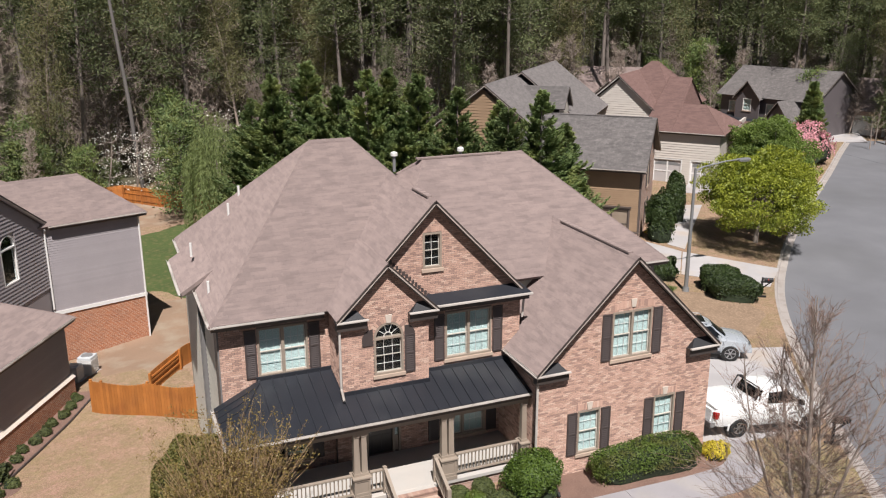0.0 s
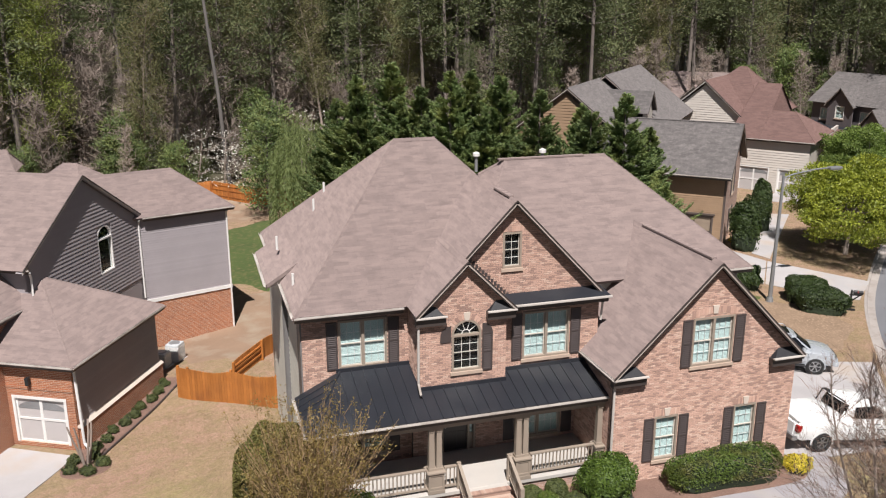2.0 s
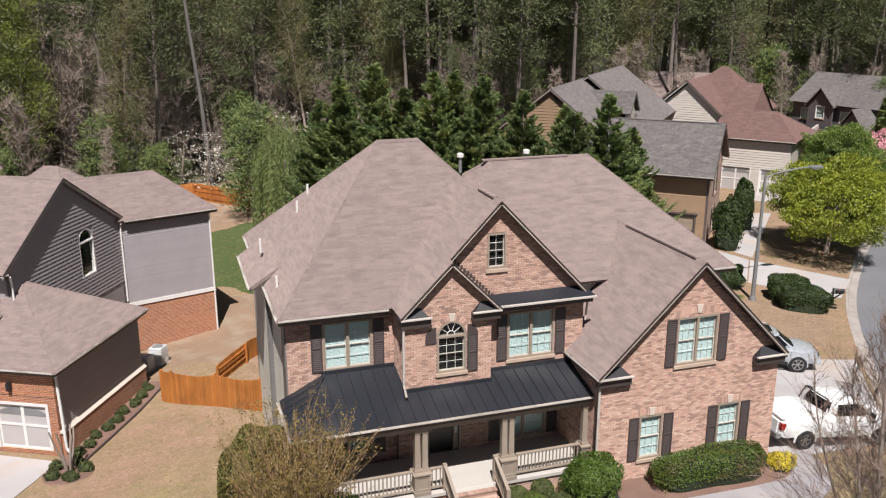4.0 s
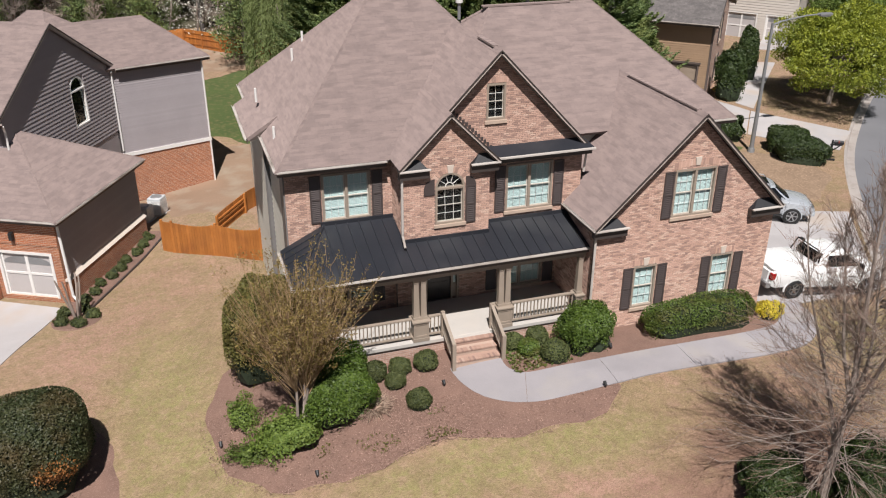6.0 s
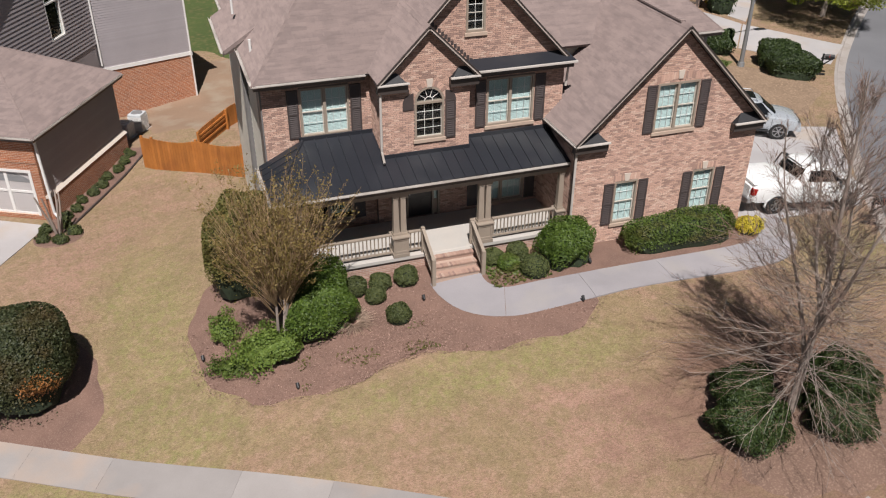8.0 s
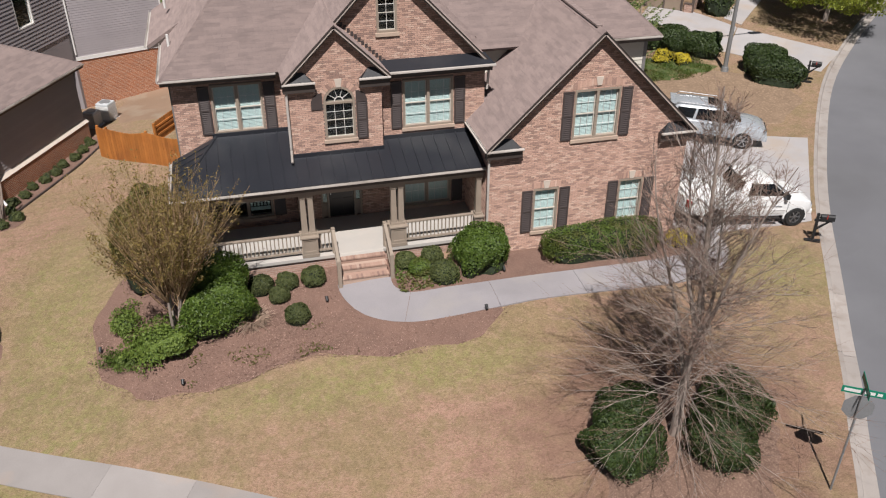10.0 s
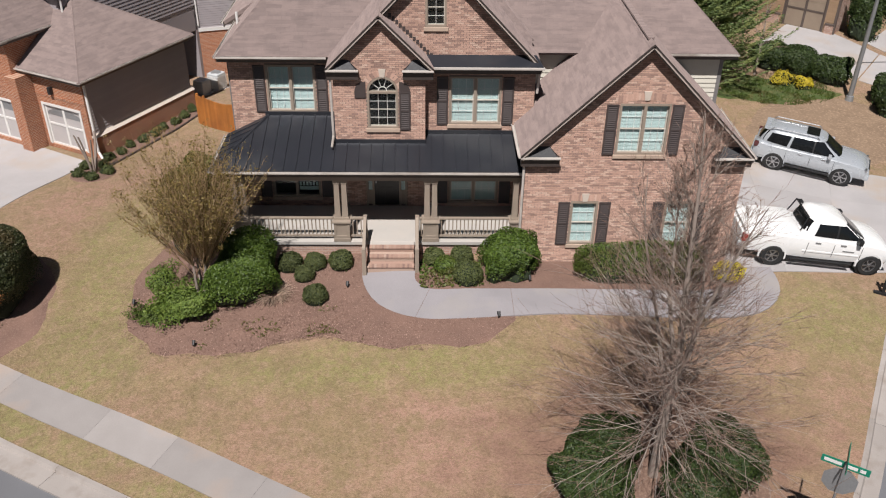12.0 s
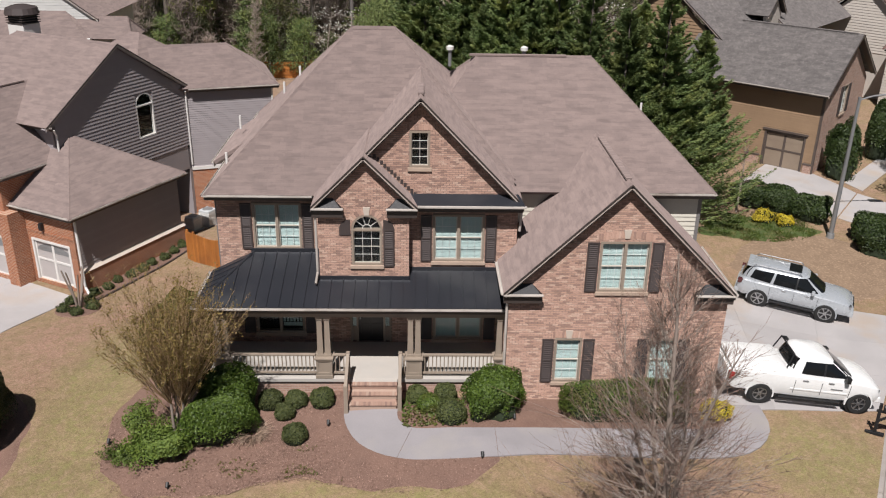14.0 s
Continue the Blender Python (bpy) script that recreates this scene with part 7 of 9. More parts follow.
for i, (x, y, r, h) in enumerate(((36.0, 48.2, 0.9, 3.4), (40.2, 52.2, 0.7, 3.7))):
    shrub("tall narrow dark evergreen against the brick gable", x, y, r, r, h, DARK_LEAF, 3800, 0.12, 3.0, 82 + i, "narrow evergreens", amp=0.12)
for i in range(9):
    p = NB @ Vector((0.25 + 0.1 * math.sin(i * 2.2), 0.55 + i * 0.75, 0))
    shrub("small young dark green shrub along the garage wall", p.x, p.y, 0.26, 0.26, 0.36, BOX_LEAF, 420, 0.055, 2.1, 90 + i, "young shrubs by the garage", amp=0.2)
for i in range(5):
    a = i * 1.25 + 0.4
    p = NB @ Vector((0.65 + 0.68 * math.cos(a), -0.8 + 0.68 * math.sin(a), 0))
    shrub("small young dark green shrub in the corner bed", p.x, p.y, 0.27, 0.27, 0.36, BOX_LEAF, 420, 0.055, 2.1, 100 + i, "young shrubs by the garage", amp=0.2)
shrub("pink-blossomed azalea before the far house", 66.5, 66.5, 2.6, 2.2, 4.3, PINK, 2600, 0.17, 2.2, 110, amp=0.25)


def limb(bm, p, d, length, r0, r1, rng, bend=0.15, up=0.0, seg=3, sides=5):
    """A bent tapered branch; returns its points."""
    pts = [Vector(p)]
    d = Vector(d).normalized()
    for i in range(seg):
        d = (d + Vector(rng.normal(0, bend, 3)) + Vector((0, 0, up))).normalized()
        pts.append(pts[-1] + d * (length / seg))
    for i, (a, b) in enumerate(zip(pts, pts[1:])):
        ra, rb = r0 + (r1 - r0) * i / seg, r0 + (r1 - r0) * (i + 1) / seg
        tube(bm, a, b, ra, rb, sides, cap=False)
    return pts, d


def strand_mesh(name, material, starts, dirs, lengths, radius, rng, seg=3, bend=0.12, up=0.0):
    """Many fine twigs at once, three-sided, thin to nothing."""
    n = len(starts)
    p, d = np.array(starts, float), np.array(dirs, float)
    d /= np.linalg.norm(d, axis=1)[:, None]
    lengths = np.asarray(lengths, float)
    rings = []
    for k in range(seg + 1):
        a = np.cross(d, rng.normal(0, 1, (n, 3)) if k == 0 else ref)
        ref = a
        a /= np.linalg.norm(a, axis=1)[:, None] + 1e-9
        b = np.cross(d, a)
        r = radius * (1 - 0.8 * k / seg)
        rings.append(np.stack([p + r * (a * math.cos(t) + b * math.sin(t)) for t in (0, 2.094, 4.189)], 1))
        if k < seg:
            d = d + rng.normal(0, bend, (n, 3)) + np.array([0, 0, up])
            d /= np.linalg.norm(d, axis=1)[:, None]
            p = p + d * (lengths / seg)[:, None]
    v = np.stack(rings, 1).reshape(-1, 3)
    faces = []
    base = np.arange(n) * 3 * (seg + 1)
    quads = np.concatenate([np.stack([base + 3 * k + i, base + 3 * k + (i + 1) % 3, base + 3 * k + 3 + (i + 1) % 3, base + 3 * k + 3 + i], 1) for k in range(seg) for i in range(3)])
    me = bpy.data.meshes.new(name)
    me.vertices.add(len(v))
    me.vertices.foreach_set("co", v.reshape(-1))
    me.loops.add(quads.size)
    me.loops.foreach_set("vertex_index", quads.reshape(-1).astype(np.int32))
    me.polygons.add(len(quads))
    me.polygons.foreach_set("loop_start", (np.arange(len(quads)) * 4).astype(np.int32))
    me.update(calc_edges=True)
    me.materials.append(material)
    return me, p


def bare_tree(label, x, y, height, spread, seed, primaries=80, per=9, twigs=5, low=0.08, trunk_r=0.12, leaders=0, droop=0.1, name="bare_tree"):
    """A leafless tree: a trunk with upright leaders, straight limbs that droop below and rise above, and a haze of fine twigs."""
    rng = np.random.default_rng(seed)
    t = thing(name, label, "tree", m=pose(x, y, g(x, y) - 0.05))
    bm = bmesh.new()
    trunk, _ = limb(bm, (0, 0, 0), (0.02, 0.01, 1), height, trunk_r, 0.012, rng, 0.04, 0.05, 12, 8)
    part("trunk", bm, BARK, t, local=True)
    stems = [(trunk, 0.0, 1.0)]
    for k in range(leaders):
        f = 0.16 + 0.055 * k
        az = k * 2.2 + rng.normal(0, 0.3)
        lean = rng.uniform(0.16, 0.30)
        bm = bmesh.new()
        L = height * rng.uniform(0.58, 0.76) * (1 - 0.4 * f)
        pts, _ = limb(bm, trunk[int(f * 12)], (math.cos(az) * lean, math.sin(az) * lean, 1), L, trunk_r * 0.5, 0.010, rng, 0.05, 0.05, 12, 6)
        part("leader", bm, BARK, t, local=True)
        stems.append((pts, f, f + L / height))
    bm = bmesh.new()
    s2, d2, l2, h2 = [], [], [], []
    for i in range(primaries):
        stem, f0, f1 = stems[0] if i % 2 == 0 or not leaders else stems[1 + (i // 2) % leaders]
        u = (low if stem is trunk else 0.12) + 0.82 * (i / primaries) ** 1.25
        u = min(u, 0.95)
        f = f0 + (f1 - f0) * u
        q = u * 12
        j = min(int(q), 11)
        foot = stem[j].lerp(stem[j + 1], q - j)
        az = i * 2.399 + rng.normal(0, 0.3)
        pitch = -droop + (droop + 1.15) * min(1.0, f / 0.85) ** 0.9 + rng.normal(0, 0.13)
        L = spread * (1.03 - f) ** 0.75 * rng.uniform(0.65, 1.1) * (1.0 if stem is trunk else 0.75)
        d = (math.cos(az) * math.cos(pitch), math.sin(az) * math.cos(pitch), math.sin(pitch))
        pts, _ = limb(bm, foot, d, L, 0.010 * (1.15 - f) + 0.006, 0.005, rng, 0.075, 0.03 if f > 0.3 else -0.02, 6, 4)
        for k in range(per):
            q = rng.uniform(0.15, 1.0) * 6
            j = min(int(q), 5)
            axis = (pts[j + 1] - pts[j]).normalized()
            s2.append(pts[j].lerp(pts[j + 1], q - j)[:])
            d2.append((axis + Vector(rng.normal(0, 0.36, 3)) + Vector((0, 0, 0.10 if f > 0.3 else 0.0)))[:])
            l2.append(L * rng.uniform(0.22, 0.5))
    tagged(part("branching", bm, BARK, t, local=True), kind="stuff")
    me, ends = strand_mesh("fine_branching", BARK, s2, d2, l2, 0.0075, rng, 4, 0.08, 0.01)
    tagged(part("fine_branching", me, BARK, t, local=True), kind="stuff")
    s2, d2, l2 = np.array(s2), np.array(d2), np.array(l2)
    d2 /= np.linalg.norm(d2, axis=1)[:, None]
    idx = np.repeat(np.arange(len(s2)), twigs)
    f = rng.uniform(0.3, 1.0, len(idx))[:, None]
    starts = s2[idx] * (1 - f) + ends[idx] * f
    me, _ = strand_mesh("twig_mass", TWIG, starts, d2[idx] + rng.normal(0, 0.38, (len(idx), 3)), l2[idx] * rng.uniform(0.35, 0.85, len(idx)), 0.0052, rng, 2, 0.10, 0.02)
    tagged(part("twig_mass", me, TWIG, t, local=True), kind="stuff")
    return t


bare_tree("leafless grey-brown tree with dense low branches on the lawn", 16.15, 14.75, 10.6, 4.0, 5, 270, 9, 4, 0.12, leaders=5, droop=0.40, trunk_r=0.14)
bare_tree("small leafless pale ornamental tree beside the driveway", 28.0, 43.0, 4.2, 1.7, 6, 26, 6, 4, 0.3, 0.06)
bare_tree("small leafless street tree near the far driveway", 80.5, 70.5, 4.5, 1.6, 7, 22, 5, 3, 0.3, 0.07)
bare_tree("small leafless street tree near the far driveway", 83.5, 72.5, 4.5, 1.6, 8, 22, 5, 3, 0.3, 0.07)


def cane_tree(label, x, y, stems, height, spread, leaves, seed, leaf_mat=BUD_LEAF, cane=CANE, r=0.065):
    """A vase of many stems that fork into upright canes, with sparse young leaves."""
    rng = np.random.default_rng(seed)
    t = thing("crepe_myrtle", label, "tree", m=pose(x, y, g(x, y) - 0.05))
    tips = []
    for i in range(stems):
        az = i * 2.399
        bm = bmesh.new()
        pts, d = limb(bm, (0.1 * math.cos(az), 0.1 * math.sin(az), 0), (0.05 * math.cos(az), 0.05 * math.sin(az), 1), height * 0.29, r, r * 0.6, rng, 0.06, 0.0, 4, 6)
        part("trunk", bm, BARK, t, local=True)
        for k in range(40):
            a2 = az + rng.normal(0, 1.1)
            lean = rng.uniform(0.03, 0.50)
            tips.append((pts[-1] if k > 4 else pts[-2], (lean * math.cos(a2) * spread, lean * math.sin(a2) * spread, 1), height * rng.uniform(0.42, 0.78)))
    me, ends = strand_mesh("cane_mass", cane, [p[:] for p, _, _ in tips], [d for _, d, _ in tips], [l for *_, l in tips], 0.02, rng, 5, 0.07, 0.02)
    tagged(part("cane_mass", me, cane, t, local=True), kind="stuff")
    st = np.array([p[:] for p, _, _ in tips])
    idx = np.repeat(np.arange(len(tips)), 6)
    f = rng.uniform(0.25, 1.0, len(idx))[:, None]
    sp = st[idx] * (1 - f) + ends[idx] * f
    me, e2 = strand_mesh("twig_mass", cane, sp, rng.normal(0, 0.55, (len(idx), 3)) + np.array([0, 0, 0.7]) + 0.5 * (ends[idx] - st[idx]), rng.uniform(0.3, 0.75, len(idx)), 0.008, rng, 2, 0.12)
    tagged(part("twig_mass", me, cane, t, local=True), kind="stuff")
    j = rng.integers(0, len(e2), leaves)
    f = rng.random(leaves)[:, None]
    c = e2[j] * (1 - 0.7 * f) + sp[j] * 0.7 * f + rng.normal(0, 0.06, (leaves, 3))
    part("leaves", leaves_mesh("leaves", leaf_mat, c, rng.normal(0, 1, (leaves, 3)), 0.04, rng), leaf_mat, t, local=True)
    return t


cane_tree("multi-stemmed crepe myrtle with budding yellow-green leaves", 2.4, 22.65, 6, 6.0, 1.3, 17000, 9)
p = NB @ Vector((0.65, -0.75, 0))
pruned = thing("crepe_myrtle", "hard-pruned crepe myrtle stems in the corner bed", "tree", m=pose(p.x, p.y, g(p.x, p.y)))
rng = np.random.default_rng(11)
for i in range(5):
    bm = bmesh.new()
    limb(bm, (0.1 * math.cos(i * 1.3), 0.1 * math.sin(i * 1.3), 0), (0.16 * math.cos(i * 1.3), 0.16 * math.sin(i * 1.3), 1), 1.9, 0.055, 0.035, rng, 0.05, 0, 4, 7)
    part("trunk", bm, BROWN_BARK, pruned, local=True)

# a dry grass clump and low weeds
rng = np.random.default_rng(12)
DRY_BLADE = plain("dry_blades", (0.52, 0.38, 0.29), (0.42, 0.30, 0.22), 1.0, 0.9, grain=20, relief=0.2)
dry = thing("dry_grass", "dry straw-coloured ornamental grass clump in mulch", "grass", m=pose(4.75, 22.75, g(4.75, 22.75)))
az = rng.uniform(0, 6.28, 480)
me, _ = strand_mesh("blades", DRY_BLADE, np.stack([0.1 * np.cos(az), 0.1 * np.sin(az), 0 * az], 1), np.stack([np.cos(az), np.sin(az), rng.uniform(0.2, 1.2, 480)], 1), rng.uniform(0.5, 0.85, 480), 0.013, rng, 3, 0.1, -0.25)
tagged(part("blades", me, DRY_BLADE, dry, local=True), kind="stuff")
pts = np.stack([rng.uniform(2.6, 12.5, 1500), 0 * np.arange(1500), 0 * np.arange(1500)], 1)
pts[:, 1] = 20.5 + rng.random(1500) ** 1.5 * 1.3 + 0.25 * np.sin(pts[:, 0] * 2.1)
keep = np.sin(pts[:, 0] * 3.1) + np.sin(pts[:, 1] * 4.3 + pts[:, 0]) > 0.5
pts = pts[keep & (pts[:, 0] < 8.0)]
pts[:, 2] = gz(pts[:, 0], pts[:, 1]) + 0.07
solo("weeds", leaves_mesh("weeds", LORO_LEAF, pts, np.tile([0, 0, 1.0], (len(pts), 1)), 0.05, rng), LORO_LEAF, "scattered low green weeds in the mulch", "weeds", kind="stuff")
pts = np.stack([rng.uniform(9.8, 12.0, 900), rng.uniform(22.6, 24.2, 900), 0 * np.arange(900)], 1)
pts[:, 2] = gz(pts[:, 0], pts[:, 1]) + 0.08
solo("ground_cover", leaves_mesh("ground_cover", HEDGE_LEAF, pts, np.tile([0, 0, 1.0], (900, 1)), 0.07, rng), HEDGE_LEAF, "mottled green ground cover between the boxwoods", "ground cover", kind="stuff")

# loose mulch chips and lawn tufts
n = 17000
a = rng.uniform(0, 2 * math.pi, n)
reach = np.interp(a / (2 * math.pi) * len(BED), np.arange(len(BED) + 1), BED + BED[:1])
r = np.sqrt(rng.random(n)) * reach * 0.985
pts = np.stack([6.0 + r * np.cos(a), 23.4 + r * np.sin(a), 0 * a], 1)
pts = pts[(pts[:, 1] < 24.6) & ~((pts[:, 0] > 7.7) & (pts[:, 1] > 22.4)) & ~((pts[:, 0] > 8.3) & (pts[:, 1] > 21.1))]
pts[:, 2] = gz(pts[:, 0], pts[:, 1]) + 0.045
CHIP = leafy("bark_chips", (0.135, 0.08, 0.06), (0.31, 0.20, 0.157), rough=0.9, sheen=0.0)
solo("mulch_chips", leaves_mesh("mulch_chips", CHIP, pts, np.tile([0, 0, 1.0], (len(pts), 1)), 0.028, rng, 2.2, 0.1), CHIP, "loose red-brown bark chips on the bed", "mulch chips", kind="stuff")
n = 220000
pts = np.stack([rng.uniform(-9, 26, n), rng.uniform(12, 37, n), np.zeros(n)], 1)
a = np.arctan2(pts[:, 1] - 23.4, pts[:, 0] - 6.0) % (2 * math.pi)
bed = np.interp(a / (2 * math.pi) * len(BED), np.arange(len(BED) + 1), BED + BED[:1])
pts = pts[(np.hypot(pts[:, 0] - 6.0, pts[:, 1] - 23.4) > bed * 1.01)]
pts = pts[(street_side(pts[:, 0], pts[:, 1]) < -2.45) & ~((pts[:, 0] > 2) & (pts[:, 1] > 21)) & (np.hypot(pts[:, 0] - 16.2, pts[:, 1] - 14.2) > 3.8) & (np.hypot(pts[:, 0] + 5.4, pts[:, 1] - 23.6) > 2.6)]
pts = pts[~((pts[:, 0] < -5.0) & (pts[:, 1] > 27))]
thick = 0.5 + 0.5 * np.sin(pts[:, 0] * 2.3 + 1.7 * np.sin(pts[:, 1] * 1.9)) * np.sin(pts[:, 1] * 2.7 + 1.3 * np.sin(pts[:, 0] * 1.4))
pts = pts[rng.random(len(pts)) < 0.35 + 0.65 * thick]
pts[:, 2] = gz(pts[:, 0], pts[:, 1]) + 0.004
TUFT = leafy("dormant_grass_blades", (0.27, 0.195, 0.115), (0.43, 0.32, 0.20), (0.27, 0.245, 0.095), rough=0.9, sheen=0.2)
up = rng.normal(0, 0.6, (len(pts), 3)) + np.array([0, 0, 0.8])
solo("grass_tufts", slivers("grass_tufts", TUFT, pts, up, rng.uniform(0.02, 0.045, len(pts)), 0.028, rng), TUFT, "short dormant grass tufts over the lawn", "grass", kind="stuff")


n = 9000
a, r = rng.uniform(0, 2 * math.pi, n), np.sqrt(rng.random(n))
pts = np.stack([28.6 + 3.0 * r * np.cos(a), 40.9 + 1.7 * r * np.sin(a), 0 * a], 1)
pts = pts[np.sin(pts[:, 0] * 3.7 + 1.5 * np.sin(pts[:, 1] * 3.1)) + rng.normal(0, 0.6, n) > -0.2]
pts[:, 2] = gz(pts[:, 0], pts[:, 1]) + 0.04
solo("grass_tufts", slivers("grass_tufts", HEDGE_LEAF, pts, rng.normal(0, 0.5, (len(pts), 3)) + np.array([0, 0, 0.8]), rng.uniform(0.08, 0.2, len(pts)), 0.035, rng), HEDGE_LEAF, "longer green grass under the hedge", "grass", kind="stuff")


# conifers behind the house
def conifer_mesh(height, radius, seed, whorls=42, around=8, per=190, size=0.2):
    """Layered fans of sprays: whorls of uneven branches round a spire and a few lesser leaders, each a flat frond that droops and lifts at its tip."""
    rng = np.random.default_rng(seed)
    m = whorls * around
    level = np.repeat(np.arange(whorls), around)
    f = 0.03 + 0.95 * (level / whorls) ** 0.92 + rng.normal(0, 0.008, m)
    az = rng.uniform(0, 2 * math.pi, m)
    foot, tall = np.zeros((m, 2)), np.full(m, height)
    L = radius * np.minimum(1.0, 1.1 * np.maximum(1 - f, 0) + 0.01) ** 1.0 * rng.uniform(0.45, 1.2, m)
    for k in range(3):
        n = 56
        a, r = k * 1.26 + rng.normal(0, 0.3), radius * rng.uniform(0.22, 0.45)
        top = height * rng.uniform(0.6, 0.86)
        ff = rng.uniform(0.55, 1.0, n)
        foot = np.concatenate([foot, np.tile([r * math.cos(a), r * math.sin(a)], (n, 1))])
        f, tall = np.concatenate([f, ff]), np.concatenate([tall, np.full(n, top)])
        L = np.concatenate([L, radius * 0.55 * np.minimum(1.0, 1.6 * (1 - ff) + 0.02) * rng.uniform(0.3, 1.2, n)])
        az = np.concatenate([az, rng.uniform(0, 2 * math.pi, n)])
    k = np.repeat(np.arange(len(f)), per)
    q = rng.uniform(0.12, 1.0, len(k)) ** 0.75
    flip = np.where(rng.random(len(k)) < 0.5, -1.0, 1.0)
    out = np.stack([np.cos(az[k]), np.sin(az[k]), 0 * q], 1)
    across = np.stack([-np.sin(az[k]), np.cos(az[k]), 0 * q], 1)
    pts = out * (L[k] * q)[:, None] + across * (flip * rng.random(len(k)) * 0.24 * L[k] * (1.08 - q))[:, None]
    pts[:, :2] += foot[k]
    pts[:, 2] = np.maximum(f[k] * tall[k] + L[k] * (0.85 * (q - 0.30) ** 2 - 0.05 * q) + rng.normal(0, 0.05, len(k)), 0.05)
    d = out * 0.9 + across * (flip * 0.55)[:, None] + np.array([0, 0, 0.30]) + rng.normal(0, 0.15, (len(k), 3))
    return slivers("crown", CEDAR_LEAF, pts, d, size * rng.uniform(0.6, 1.4, len(k)) * (1.1 - 0.4 * q), size * 0.27, rng, face=0.6 * out + np.array([0, 0, 0.7]))


def conifer(label, x, y, height, radius, seed, group, sz=0.21):
    t = thing("conifer", label, "tree", m=pose(x, y, g(x, y) - 0.1), group=group)
    part("trunk", tube(bmesh.new(), (0, 0, 0), (0, 0, height * 0.97), 0.18, 0.02, 8), PINE_BARK, t, local=True)
    part("crown", conifer_mesh(height, radius, seed, size=sz), CEDAR_LEAF, t, local=True)
    return t


ROW = "row of cypresses behind the house"
made = [conifer("tall dense dark green cypress behind the brick house", *p, 200 + i, ROW) for i, p in enumerate(((22.5, 41.2, 12.3, 4.7), (20.6, 41.4, 11.5, 4.6), (24.9, 42.6, 10.2, 4.1)))]
for i, (x, y, h) in enumerate(((19.6, 46.0, 11.6), (18.2, 48.7, 12.3), (17.0, 50.8, 12.2), (15.6, 50.5, 12.4), (12.8, 54.5, 13.0), (10.6, 54.5, 12.4), (9.5, 56.0, 11.2), (14.3, 52.5, 11.5), (22.5, 46.5, 10.5))):
    copy_thing(made[i % 3], pose(x, y, g(x, y) - 0.1, 0, 0, 67 * i) @ Matrix.Scale(h / (11.8, 11.0, 9.7)[i % 3], 4))
conifer("loose olive conifer standing before the far grey house", 73.4, 72.6, 7.6, 1.9, 210, "", 0.45)


# leafy street trees
def round_tree(label, x, y, height, radius, mat_leaf, seed, clumps=130, per=420, leaf=0.11, group="street trees"):
    rng = np.random.default_rng(seed)
    t = thing("street_tree", label, "tree", m=pose(x, y, g(x, y) - 0.05), group=group)
    bm = bmesh.new()
    trunk, _ = limb(bm, (0, 0, 0), (0.03, 0.0, 1), height * 0.42, 0.17, 0.11, rng, 0.04, 0, 4, 8)
    part("trunk", bm, BARK, t, local=True)
    bm = bmesh.new()
    cs = []
    ways = [(i * 2.399, math.acos(1 - 1.75 * (i + 0.5) / clumps)) for i in range(clumps)]
    lob = lumps(np.array([(math.sin(p) * math.cos(a), math.sin(p) * math.sin(a), math.cos(p)) for a, p in ways]), seed, 5, 0.2)
    for i in range(clumps):
        az, ph = i * 2.399, math.acos(1 - 1.75 * (i + 0.5) / clumps)
        rr = radius * rng.uniform(0.72, 1.0) * lob[i]
        c = np.array([rr * math.sin(ph) * math.cos(az), rr * math.sin(ph) * math.sin(az), height * 0.52 + rr * 0.86 * math.cos(ph)])
        cs.append(c)
        if i % 3 == 0:
            d = Vector(c) - trunk[-1]
            limb(bm, trunk[-1 - (i % 2)], d, d.length * 0.9, 0.06, 0.015, rng, 0.08, 0.0, 4, 5)
    part("branching", bm, BARK, t, local=True)
    cs = np.array(cs)
    k = np.repeat(np.arange(clumps), per)
    off = rng.normal(0, 1, (len(k), 3))
    off /= np.linalg.norm(off, axis=1)[:, None]
    pts = cs[k] + off * (rng.random((len(k), 1)) ** 0.4) * radius * 0.25 * np.array([1, 1, 0.55])
    part("crown", slivers("crown", mat_leaf, pts, off + rng.normal(0, 0.6, (len(k), 3)) + np.array([0, 0, 0.1]), leaf * rng.uniform(0.7, 1.3, len(k)) * 1.3, leaf, rng), mat_leaf, t, local=True)
    return t


round_tree("round street tree in bright lime spring leaf", 42.2, 45.5, 7.1, 3.4, LIME_LEAF, 300)
round_tree("round street tree in fresh green leaf", 51.0, 54.6, 5.4, 2.8, FRESH_LEAF, 301)
round_tree("round street tree in fresh green leaf", 56.3, 60.4, 5.8, 3.2, FRESH_LEAF, 302)


